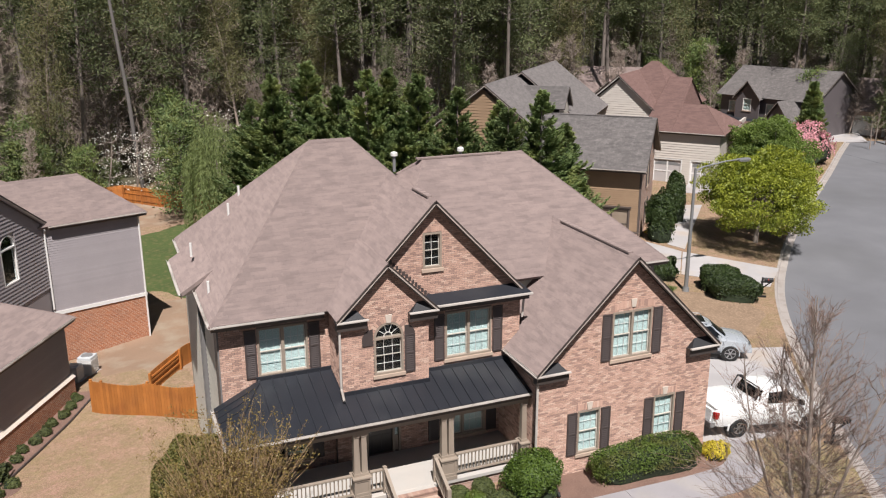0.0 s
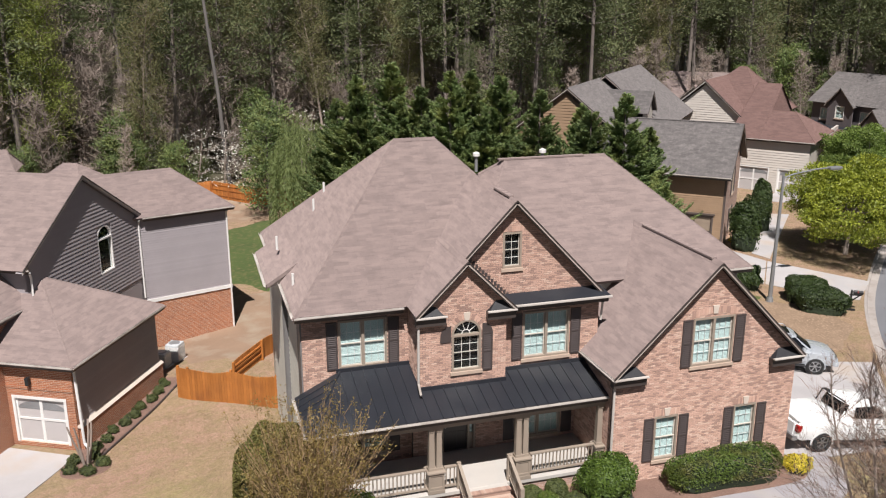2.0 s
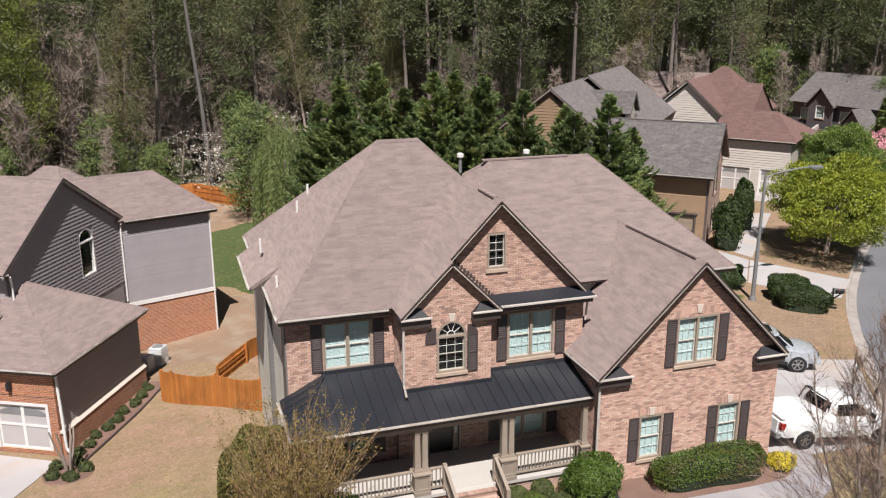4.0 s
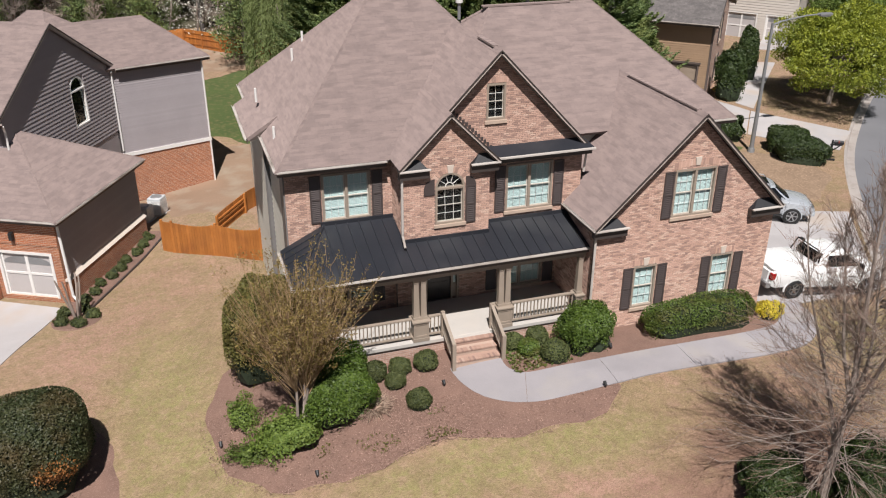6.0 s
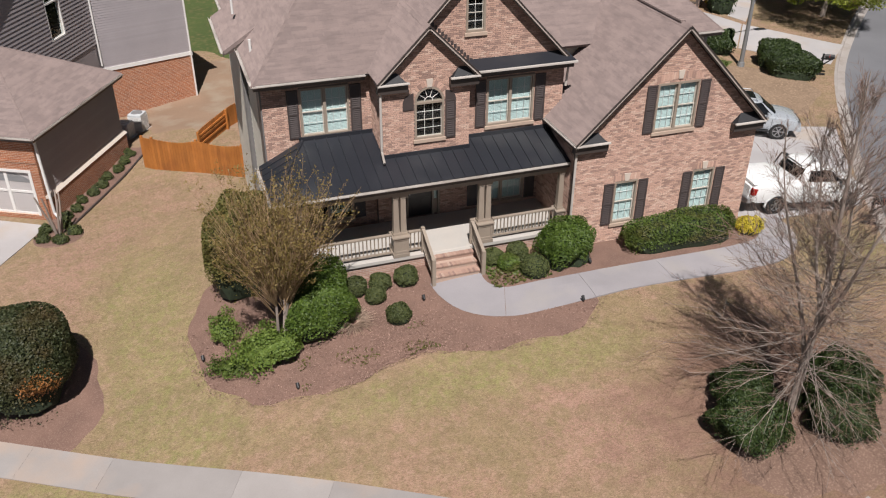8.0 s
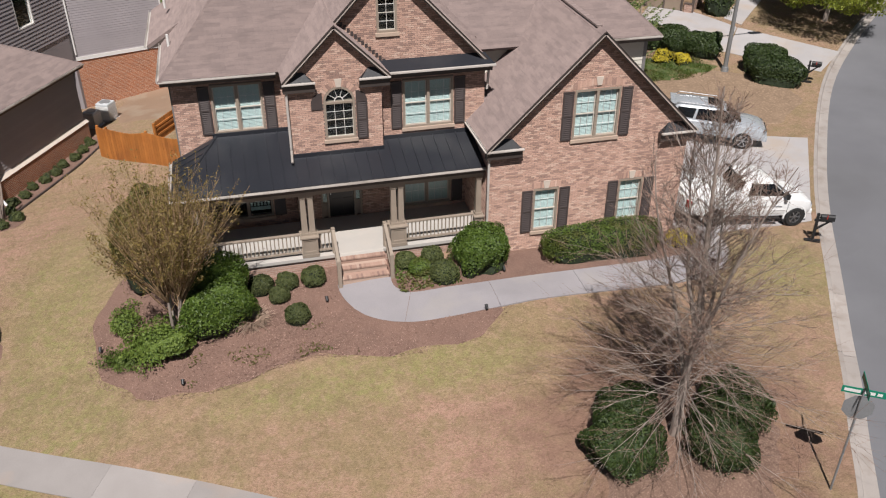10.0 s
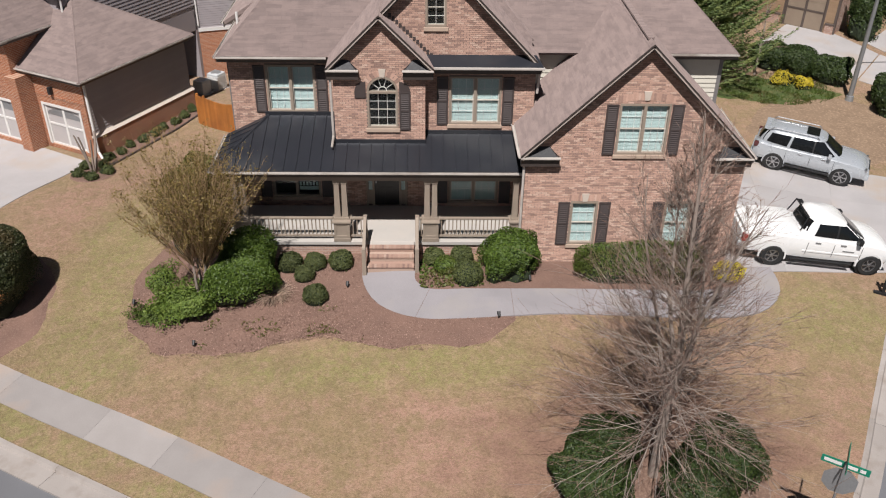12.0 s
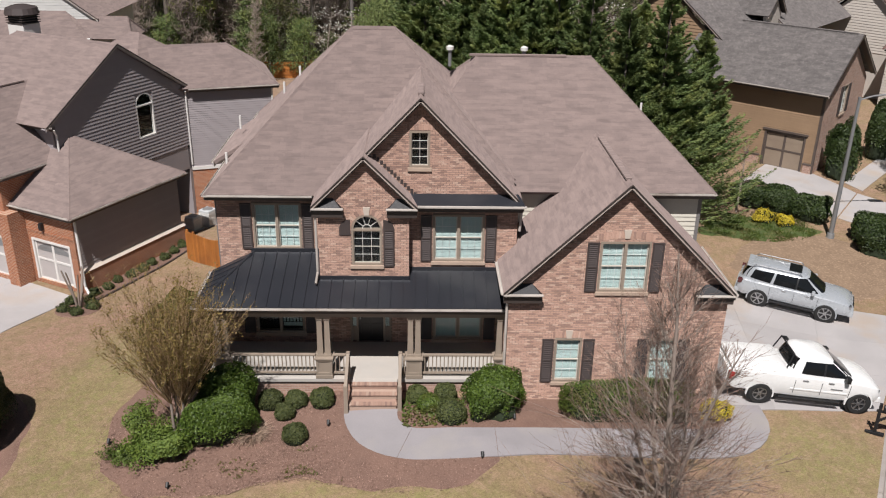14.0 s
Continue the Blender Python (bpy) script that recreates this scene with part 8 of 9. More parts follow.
# ---- the woods ----
def pine_proto(seed, height=25.0, crown_from=0.45, spread=3.4, bark=PINE_BARK, leaf=PINE_LEAF, clumps=40, per=110, size=0.32, name="pine_tree", label="tall slender pine in the woods behind the houses"):
    rng = np.random.default_rng(seed)
    t = thing(name, label, "tree", group="trees of the woods")
    bm = bmesh.new()
    limb(bm, (0, 0, -0.4), (rng.normal(0, 0.02), rng.normal(0, 0.02), 1), height, 0.26, 0.04, rng, 0.012, 0.02, 8, 7)
    part("trunk", bm, bark, t, local=True)
    s, d, l, cs = [], [], [], []
    for i in range(clumps):
        f = crown_from + (0.98 - crown_from) * (i / clumps)
        az = i * 2.399 + rng.normal(0, 0.4)
        L = spread * (1.1 - f) ** 0.5 * rng.uniform(0.5, 1.25)
        s.append((0, 0, f * height))
        d.append((math.cos(az), math.sin(az), 0.28))
        l.append(L)
        cs.append((math.cos(az) * L * 0.85, math.sin(az) * L * 0.85, f * height + 0.3 * L))
    me, _ = strand_mesh("branching", bark, s, d, l, 0.05, rng, 3, 0.08)
    part("branching", me, bark, t, local=True)
    cs = np.array(cs)
    k = np.repeat(np.arange(clumps), per)
    off = rng.normal(0, 1, (len(k), 3)) * np.array([0.62, 0.62, 0.27]) * spread / 3.4
    part("crown", slivers("crown", leaf, cs[k] + off, off + rng.normal(0, 0.5, (len(k), 3)) + np.array([0, 0, 0.35]), size * rng.uniform(0.6, 1.3, len(k)), size * 0.40, rng, face=off + np.array([0, -0.2, 0.7])), leaf, t, local=True)
    return t


def broad_proto(seed, height, spread, leaf, per, size, name, label, bark=BROWN_BARK, low=0.25, clumps=40):
    rng = np.random.default_rng(seed)
    t = thing(name, label, "tree", group="trees of the woods")
    bm = bmesh.new()
    trunk, _ = limb(bm, (0, 0, -0.4), (rng.normal(0, 0.05), rng.normal(0, 0.05), 1), height * 0.9, 0.16, 0.02, rng, 0.03, 0.02, 8, 6)
    part("trunk", bm, bark, t, local=True)
    s, d, l = [], [], []
    for i in range(clumps):
        f = low + (0.95 - low) * i / clumps
        az = i * 2.399 + rng.normal(0, 0.4)
        q = f * 8
        j = min(int(q), 7)
        s.append(trunk[j].lerp(trunk[j + 1], q - j)[:])
        d.append((math.cos(az), math.sin(az), 0.75))
        l.append(spread * (1.15 - f) ** 0.6 * rng.uniform(0.6, 1.2))
    me, ends = strand_mesh("branching", bark, s, d, l, 0.045, rng, 4, 0.12, 0.05)
    part("branching", me, bark, t, local=True)
    st = np.array(s)
    idx = np.repeat(np.arange(clumps), 10 if per else 26)
    f = rng.uniform(0.3, 1, len(idx))[:, None]
    s2, d2, l2 = st[idx] * (1 - f) + ends[idx] * f, rng.normal(0, 0.6, (len(idx), 3)) + np.array([0, 0, 0.5]), rng.uniform(0.5, 1.5, len(idx))
    e2 = s2 + d2 / np.linalg.norm(d2, axis=1)[:, None] * l2[:, None]
    me = slivers("twig_mass", bark, s2, d2, l2, 0.05, rng)
    tagged(part("twig_mass", me, bark, t, local=True), kind="stuff")
    if per:
        k = np.repeat(np.arange(len(e2)), per)
        off = rng.normal(0, 0.34, (len(k), 3))
        part("crown", slivers("crown", leaf, e2[k] + off, rng.normal(0, 1, (len(k), 3)), size * rng.uniform(0.6, 1.3, len(k)), size * 0.7, rng, face=2 * off + np.array([0, -0.2, 0.6])), leaf, t, local=True)
    return t


protos = {
    "pine": [pine_proto(400 + i, 25 + 2 * i, 0.28 + 0.05 * i, clumps=54, per=130) for i in range(4)],
    "leaf": [broad_proto(420 + i, 17 + 2 * i, 3.2, WOOD_LEAF, 34, 0.13, "woodland_tree", "slender woodland tree in pale new leaf") for i in range(3)],
    "bare": [broad_proto(430 + i, 13 + 2.5 * i, 3.0, None, 0, 0, "bare_woodland_tree", "leafless grey tree at the woods' edge", low=0.15, clumps=60) for i in range(3)],
    "full": [pine_proto(450 + i, 22 + 3 * i, 0.22 + 0.06 * i, 4.2, clumps=60, per=110, size=0.32, name="broad_pine_tree", label="broad dark pine with boughs low on its trunk") for i in range(3)],
    "lime": [broad_proto(460 + i, 19 + 2 * i, 3.6, WOOD_LIME, 44, 0.13, "woodland_tree", "slender woodland tree in bright yellow-green new leaf") for i in range(2)],
    "young": [pine_proto(440 + i, 8 + i, 0.08, 2.6, PINE_BARK, CEDAR_LEAF if i else PINE_LEAF, 50, 90, 0.34, "young_pine", "bushy young evergreen at the woods' edge") for i in range(2)],
}
rng = np.random.default_rng(77)
used = {id(o): False for v in protos.values() for o in v}


def plant(kind, x, y, s):
    ob = protos[kind][int(rng.integers(len(protos[kind])))]
    m = pose(x, y, g(x, y), rng.normal(0, 1.2), rng.normal(0, 1.2), rng.uniform(0, 360)) @ Matrix.Scale(s, 4)
    if used[id(ob)]:
        return copy_thing(ob, m)
    used[id(ob)] = True
    ob.matrix_basis = m
    return ob


def edge(az):
    """How far off the woods begin, by direction (degrees east of north) from the lot."""
    return 92 + 6 * math.sin(az * 0.21) + (10 if az > 24 else 0) + (16 if az > 34 else 0)


for row, (depth, step) in enumerate(((0, 1.8), (5, 1.8), (11, 1.8), (18, 1.9), (27, 2.0), (38, 2.2), (54, 2.2), (76, 2.2), (104, 2.4))):
    az = -36.0 + row * 0.4
    while az < 60:
        r = edge(az) + depth + rng.uniform(-3, 3)
        a = radians(az)
        roll = rng.random()
        kind = "pine"
        east = az > 9
        if row < 2:
            kind = "bare" if roll < (0.5 if east else 0.64) else "leaf" if roll < (0.66 if east else 0.68) else "lime" if roll < (0.67 if east else 0.69) else "full" if roll < 0.74 else "pine" if roll < 0.9 else "young"
        elif row > 4 and roll < 0.6:
            kind = "full"
        elif roll < 0.55:
            kind = "full" if roll < (0.22 if east else 0.10) else "leaf" if roll < (0.36 if east else 0.18) else "lime" if roll < (0.37 if east else 0.20) else "bare"
        plant(kind, r * math.sin(a), r * math.cos(a), rng.uniform(0.85, 1.15) * (1 + 0.11 * row) * (0.62 if kind == "bare" and east else 1.0))
        az += step * rng.uniform(0.6, 1.25)
for i in range(34):
    az = -30 + i * 1.35 + rng.normal(0, 0.6)
    r = edge(az) - rng.uniform(3, 9)
    plant("young" if rng.random() < 0.55 else "bare", r * math.sin(radians(az)), r * math.cos(radians(az)), rng.uniform(0.45, 0.8))
for depth in (4, 13, 24, 125, 150):
    az = -34.0
    while az < 58:
        r = edge(az) + depth + rng.uniform(-2.5, 2.5)
        kind = "young" if rng.random() < 0.5 else "full" if rng.random() < 0.5 else "bare"
        plant(kind, r * math.sin(radians(az)), r * math.cos(radians(az)), {"young": rng.uniform(0.7, 1.3), "full": rng.uniform(0.35, 0.55), "bare": rng.uniform(0.6, 0.9)}[kind] * (1 if depth < 99 else 2.6))
        az += rng.uniform(1.6, 3.4) * (1 if depth < 99 else 0.6)
for k, ob in enumerate(o for v in protos.values() for o in v if not used[id(o)]):
    ob.matrix_basis = pose(-20 + 9 * k, 155, 0)

for x, y, k in ((-12.0, 85.0, 1.1), (-15.5, 87, 1.15)):
    plant("lime", x, y, k)

# the grey dead pine, the willow and the dogwoods at the edge of the woods
snag = thing("dead_pine", "tall leaning pale dead pine trunk at the woods' edge", "tree", m=pose(3.9, 86, g(3.9, 86), 0, -3.1, 0))
bm = bmesh.new()
srng = np.random.default_rng(5)
limb(bm, (0, 0, -0.3), (0, 0, 1), 27, 0.21, 0.11, srng, 0.016, 0.02, 14, 9)
part("trunk", bm, PALE_BARK, snag, local=True)
stubs, _ = strand_mesh("stubs", PALE_BARK, [(0, 0, z) for z in (11, 13, 15.5, 17, 19, 21)], [(math.cos(z), math.sin(z), 0.3) for z in range(6)], [1.1] * 6, 0.05, srng)
part("stubs", stubs, PALE_BARK, snag, local=True)


def willow(x, y, height, radius, seed, scale=1.0):
    rng = np.random.default_rng(seed)
    t = thing("willow", "pale green weeping tree beside the cypress row", "tree", m=pose(x, y, g(x, y) - 0.1))
    bm = bmesh.new()
    limb(bm, (0, 0, 0), (0, 0, 1), height * 0.7, 0.16, 0.06, rng, 0.04, 0, 5, 7)
    part("trunk", bm, BARK, t, local=True)
    n = 150
    az, r = rng.uniform(0, 6.28, n), radius * np.sqrt(rng.random(n))
    top = height * (1 - 0.32 * (r / radius) ** 2)
    k = np.repeat(np.arange(n), 150)
    f = rng.random(len(k))
    drop = top[k] - f * (top[k] - 0.4) * rng.uniform(0.7, 1.0, n)[k]
    pts = np.stack([np.cos(az[k]) * r[k] * (1 + 0.12 * f), np.sin(az[k]) * r[k] * (1 + 0.12 * f), drop], 1) + rng.normal(0, 0.07, (len(k), 3))
    nrm = np.stack([np.cos(az[k]), np.sin(az[k]), 0 * f + 0.2], 1)
    part("crown", slivers("crown", WILLOW_LEAF, pts, 0.35 * nrm + np.array([0, 0, -0.8]) + rng.normal(0, 0.25, (len(k), 3)), rng.uniform(0.14, 0.32, len(k)), 0.04, rng), WILLOW_LEAF, t, local=True)


willow(7.4, 58.0, 11.0, 2.2, 500)


def dogwood(x, y, height, seed):
    rng = np.random.default_rng(seed)
    t = thing("dogwood", "small tree in white blossom at the woods' edge", "tree", m=pose(x, y, g(x, y) - 0.1), group="white dogwoods")
    bm = bmesh.new()
    trunk, _ = limb(bm, (0, 0, 0), (0.1, 0, 1), height * 0.7, 0.1, 0.04, rng, 0.06, 0, 5, 6)
    part("trunk", bm, BARK, t, local=True)
    s, d, l = [], [], []
    for i in range(34):
        az = i * 2.399
        s.append(trunk[1 + i % 5][:])
        d.append((math.cos(az), math.sin(az), 0.25))
        l.append(rng.uniform(1.2, 2.8))
    me, ends = strand_mesh("branching", BARK, s, d, l, 0.03, rng, 4, 0.1, 0.04)
    tagged(part("branching", me, BARK, t, local=True), kind="stuff")
    k = np.repeat(np.arange(34), 11)
    f = rng.uniform(0.4, 1, len(k))[:, None]
    pts = np.array(s)[k] * (1 - f) + ends[k] * f + rng.normal(0, 1, (len(k), 3)) * np.array([0.55, 0.55, 0.14])
    part("blossom", leaves_mesh("blossom", BLOSSOM, pts, np.tile([0, 0, 1.0], (len(k), 1)), 0.125, rng, 1.2), BLOSSOM, t, local=True)


for i, (x, y, h) in enumerate(((3.2, 84, 8.0), (11.5, 88, 8.0), (0.6, 85, 8.0), (19.0, 86, 8.5), (23, 84, 8.0), (27, 82, 7.5), (-4, 88, 6), (5.0, 83.0, 6.5))):
    dogwood(x, y, h, 600 + i)
for i, (x, y, s) in enumerate(((9.5, 74, 0.95), (6.6, 74, 1.0), (7.5, 78, 1.1), (-2, 86, 0.7), (-7, 87, 0.8), (-12, 86, 0.7), (13.5, 66, 0.9), (-16, 84, 0.75))):
    plant("young", x, y, s)


# ---- vehicles ----
def loft(stations):
    """A shell through rings of equal count, closed at both ends."""
    bm = bmesh.new()
    rings = [[bm.verts.new(p) for p in ring] for ring in stations]
    n = len(rings[0])
    for a, b in zip(rings, rings[1:]):
        for i in range(n):
            bm.faces.new((a[i], a[(i + 1) % n], b[(i + 1) % n], b[i]))
    bm.faces.new(rings[0][::-1])
    bm.faces.new(rings[-1])
    return bm


def eased(keys, n):
    """Rows of numbers, eased between key rows by their first number (Catmull-Rom)."""
    k = np.array(keys, float)
    tangent = np.gradient(k, k[:, 0], axis=0)
    out = []
    for x in np.linspace(k[0, 0], k[-1, 0], n):
        i = min(max(int(np.searchsorted(k[:, 0], x)) - 1, 0), len(k) - 2)
        h = k[i + 1, 0] - k[i, 0]
        u = (x - k[i, 0]) / h
        out.append((2 * u ** 3 - 3 * u ** 2 + 1) * k[i] + (u ** 3 - 2 * u ** 2 + u) * h * tangent[i] + (3 * u ** 2 - 2 * u ** 3) * k[i + 1] + (u ** 3 - u ** 2) * h * tangent[i + 1])
    return out


def car_body(keys, n=44):
    """The lower body, from key rows (x, half width, underside, shoulder, height at the middle)."""
    rings = []
    for x, w, lo, hi, mid in eased(keys, n):
        h = hi - lo
        half = ((0.78 * w, lo), (0.94 * w, lo + 0.05 * h), (0.985 * w, lo + 0.25 * h), (w, lo + 0.52 * h), (0.99 * w, lo + 0.74 * h), (0.965 * w, hi - 0.07 * h), (0.92 * w, hi - 0.015 * h), (0.84 * w, hi + 0.1 * (mid - hi)),
                (0.6 * w, hi + 0.62 * (mid - hi)), (0.3 * w, hi + 0.92 * (mid - hi)))
        rings.append([(x, -a, z) for a, z in half] + [(x, a, z) for a, z in half[::-1]])
    return loft(rings)


class Cabin:
    """A rounded glasshouse over levels (z, rear x, front x, half width), with glass laid on its sides."""

    def __init__(self, levels, bow=4.5):
        self.k, self.bow = np.array(levels, float), bow

    def at(self, z):
        a, b, w = (np.interp(z, self.k[:, 0], self.k[:, c]) for c in (1, 2, 3))
        return (a + b) / 2, (b - a) / 2, w

    def side(self, s, out=0.0):
        def fn(x, z):
            m, a, w = self.at(z)
            return x, s * (w * max(0.0, 1 - min(1.0, abs(x - m) / a) ** self.bow) ** (1 / self.bow) + out), z + out * 0.4
        return fn

    def end(self, s, out=0.0):
        def fn(y, z):
            m, a, w = self.at(z)
            return m + s * (a * max(0.0, 1 - min(1.0, abs(y) / w) ** self.bow) ** (1 / self.bow) + out), y, z + out * 0.6
        return fn

    def mesh(self, n=44):
        rings = []
        for z in np.linspace(self.k[0, 0], self.k[-1, 0], 16):
            m, a, w = self.at(z)
            ring = []
            for i in range(n):
                c, q = math.cos(2 * math.pi * i / n), math.sin(2 * math.pi * i / n)
                ring.append((m + a * math.copysign(abs(c) ** (2 / self.bow), c), w * math.copysign(abs(q) ** (2 / self.bow), q), z))
            rings.append(ring)
        return loft(rings)


def pane_on(parent, name, fn, inner, corners, material, label="", nu=9, nv=5):
    """A curved pane between four corners (across, up), laid on a surface: fn gives its outer face, inner its back."""
    a, b, c, d = (Vector((*p, 0)) for p in corners)
    bm = bmesh.new()
    grid = []
    for f in (fn, inner):
        grid.append([[bm.verts.new(f(p.x, p.y)) for i in range(nu + 1) for p in (a.lerp(b, i / nu).lerp(d.lerp(c, i / nu), j / nv),)] for j in range(nv + 1)])
    for g_ in grid:
        for j in range(nv):
            for i in range(nu):
                bm.faces.new((g_[j][i], g_[j][i + 1], g_[j + 1][i + 1], g_[j + 1][i]))
    rim = lambda g_: g_[0][:-1] + [r[-1] for r in g_[:-1]] + g_[-1][:0:-1] + [r[0] for r in g_[:0:-1]]
    o, q = rim(grid[0]), rim(grid[1])
    for i in range(len(o)):
        k = (i + 1) % len(o)
        bm.faces.new((o[i], o[k], q[k], q[i]))
    return part(name, bm, material, parent, label, local=True, smooth=True)


def wheel(parent, x, y, r, width, side, spokes, rim_r, steel=CHROME):
    """A tyre with a dished, spoked rim; side is -1 or +1, the outer face."""
    bm = bmesh.new()
    prof = ((-0.5, rim_r), (-0.5, r * 0.93), (-0.38, r), (0.38, r), (0.5, r * 0.93), (0.5, rim_r))
    n = 28
    rings = [[bm.verts.new((x + q * math.cos(2 * math.pi * i / n), y + o * width, r + q * math.sin(2 * math.pi * i / n))) for o, q in prof] for i in range(n)]
    for i in range(n):
        for k in range(len(prof)):
            bm.faces.new((rings[i][k], rings[(i + 1) % n][k], rings[(i + 1) % n][(k + 1) % len(prof)], rings[i][(k + 1) % len(prof)]))
    w = part("wheel", bm, RUBBER, parent, local=True)
    yo = y + side * width * 0.42
    bm = bmesh.new()
    rot = lambda a, q, yy: (x + q * math.cos(a), yy, r + q * math.sin(a))
    tube(bm, (x, y - side * 0.02, r), (x, yo - side * 0.05, r), rim_r * 0.98, rim_r * 0.98, 20)
    part("rim_well", bm, BLACK, w)
    bm = bmesh.new()
    for k in range(spokes):
        a = 2 * math.pi * k / spokes
        hull(bm, [rot(a + da, q, yy) for yy in (yo - side * 0.04, yo) for q, da in ((0.05, -0.3), (rim_r, -3.0 / spokes * 0.2), (rim_r, 3.0 / spokes * 0.2), (0.05, 0.3))], BOXF)
    for k in range(20):
        a, b = 2 * math.pi * k / 20, 2 * math.pi * (k + 1) / 20
        hull(bm, [rot(t, q, yy) for yy in (yo - side * 0.03, yo + side * 0.005) for q, t in ((rim_r * 0.92, a), (rim_r * 1.0, a), (rim_r * 1.0, b), (rim_r * 0.92, b))], BOXF)
    tube(bm, (x, yo - side * 0.04, r), (x, yo + side * 0.01, r), 0.075, 0.06, 12)
    part("rim", bm, steel, w)


def arch_lip(parent, x, y, r, side, material):
    bm = bmesh.new()
    n = 14
    for k in range(n):
        a, b = math.pi * (k / n) * 1.1 - 0.16, math.pi * ((k + 1) / n) * 1.1 - 0.16
        hull(bm, [(x + q * math.cos(t), yy, r * 0.95 + q * math.sin(t)) for yy in (y - side * 0.04, y + side * 0.025) for q, t in ((r * 1.14, a), (r * 1.26, a), (r * 1.26, b), (r * 1.14, b))], BOXF)
    bmesh.ops.remove_doubles(bm, verts=bm.verts[:], dist=0.001)
    part("wheel_arch", bm, material, parent, local=True)
    part("wheel_well", tube(bmesh.new(), (x, y - side * 0.30, r * 0.98), (x, y + side * 0.006, r * 0.98), r * 1.15, r * 1.15, 22), BLACK, parent, local=True)


def car_pose(rear, front, wheelbase, rear_axle, off):
    """Stand a car on the ground by its two near-side wheel places; off: half the track, towards its left."""
    r, f = Vector((*rear, 0)), Vector((*front, 0))
    d = (f - r).normalized()
    left = Vector((-d.y, d.x, 0))
    r += left * off
    z0, z1 = g(r.x, r.y) + 0.035, g((r + d * wheelbase).x, (r + d * wheelbase).y) + 0.035
    pitch = math.degrees(math.atan2(z0 - z1, wheelbase))
    yaw = math.degrees(math.atan2(d.y, d.x))
    return pose(r.x, r.y, z0, 0, 0, yaw) @ pose(0, 0, 0, 0, pitch, 0) @ pose(-rear_axle, 0, 0)


TAIL_RED = plain("tail_lamp_red", (0.35, 0.012, 0.012), (0.28, 0.01, 0.01), 4, 0.25, grain=40, relief=0)


TAIL_SMOKE = plain("smoked_tail_lamp", (0.10, 0.03, 0.03), (0.07, 0.025, 0.025), 4, 0.2, grain=40, relief=0)


def pickup(m):
    c = thing("pickup_truck", "white four-door pickup truck with a smooth bed cover on concrete", "pickup truck", m=m)
    W = 1.0
    part("body", car_body(((0.0, W * 0.90, 0.62, 1.08, 1.10), (0.12, W * 0.97, 0.52, 1.20, 1.22), (0.6, W, 0.46, 1.25, 1.27), (2.0, W, 0.40, 1.25, 1.27), (3.2, W, 0.39, 1.22, 1.25), (4.2, W, 0.41, 1.20, 1.25),
                           (4.7, W * 1.0, 0.46, 1.17, 1.26), (5.10, W * 0.98, 0.46, 1.10, 1.20), (5.35, W * 0.93, 0.46, 1.02, 1.10), (5.50, W * 0.84, 0.48, 0.90, 0.97))), WHITE_PAINT, c, local=True, smooth=True)
    cab = Cabin(((1.18, 2.06, 4.58, 0.94), (1.30, 2.10, 4.40, 0.915), (1.50, 2.18, 4.08, 0.865), (1.68, 2.27, 3.82, 0.80), (1.80, 2.36, 3.64, 0.735), (1.87, 2.48, 3.48, 0.65), (1.915, 2.72, 3.22, 0.46), (1.93, 2.9, 3.05, 0.25)))
    part("cab", cab.mesh(), WHITE_PAINT, c, local=True, smooth=True)
    pane_on(c, "windscreen", cab.end(1, 0.008), cab.end(1, -0.02), ((-0.80, 1.27), (0.80, 1.27), (0.66, 1.77), (-0.66, 1.77)), TINTED)
    pane_on(c, "rear_window", cab.end(-1, 0.008), cab.end(-1, -0.02), ((-0.74, 1.38), (0.74, 1.38), (0.64, 1.76), (-0.64, 1.76)), TINTED)
    for s in (-1, 1):
        pane_on(c, "side_window", cab.side(s, 0.008), cab.side(s, -0.02), ((2.50, 1.31), (3.28, 1.30), (3.28, 1.74), (2.60, 1.73)), TINTED)
        pane_on(c, "side_window", cab.side(s, 0.008), cab.side(s, -0.02), ((3.33, 1.30), (4.22, 1.28), (3.58, 1.73), (3.33, 1.74)), TINTED)
        pane_on(c, "door_pillar", cab.side(s, 0.011), cab.side(s, -0.02), ((3.27, 1.30), (3.34, 1.30), (3.34, 1.74), (3.27, 1.74)), BLACK, nu=2)
        for x in (2.58, 3.50):
            part("door_handle", soft_box(x, x + 0.2, s * 0.98 - 0.03, s * 0.98 + 0.035, 1.06, 1.11, 0.01), STEEL, c, local=True)
        for x in (2.32, 3.28, 4.30):
            part("door_seam", new_box(x, x + 0.012, s * W - 0.012, s * W + 0.002, 0.6, 1.08), BLACK, c, local=True)
        part("mirror", soft_box(4.02, 4.17, s * 1.06 - 0.12, s * 1.06 + 0.12, 1.24, 1.45, 0.03), BLACK, c, local=True)
        part("running_board", soft_box(1.85, 4.1, s * 0.97 - 0.09, s * 0.97 + 0.05, 0.34, 0.39, 0.015), BLACK, c, local=True)
        part("body_moulding", soft_box(2.2, 4.25, s * W - 0.01, s * W + 0.012, 0.70, 0.76, 0.005), WHITE_PAINT, c, local=True)
        part("tail_light", soft_box(-0.01, 0.20, s * 0.88 - 0.10, s * 0.88 + 0.088, 0.84, 1.12, 0.03), TAIL_RED, c, local=True)
        part("headlight", soft_box(5.18, 5.42, s * 0.76 - 0.14, s * 0.76 + 0.13, 0.78, 0.98, 0.04), CHROME, c, local=True)
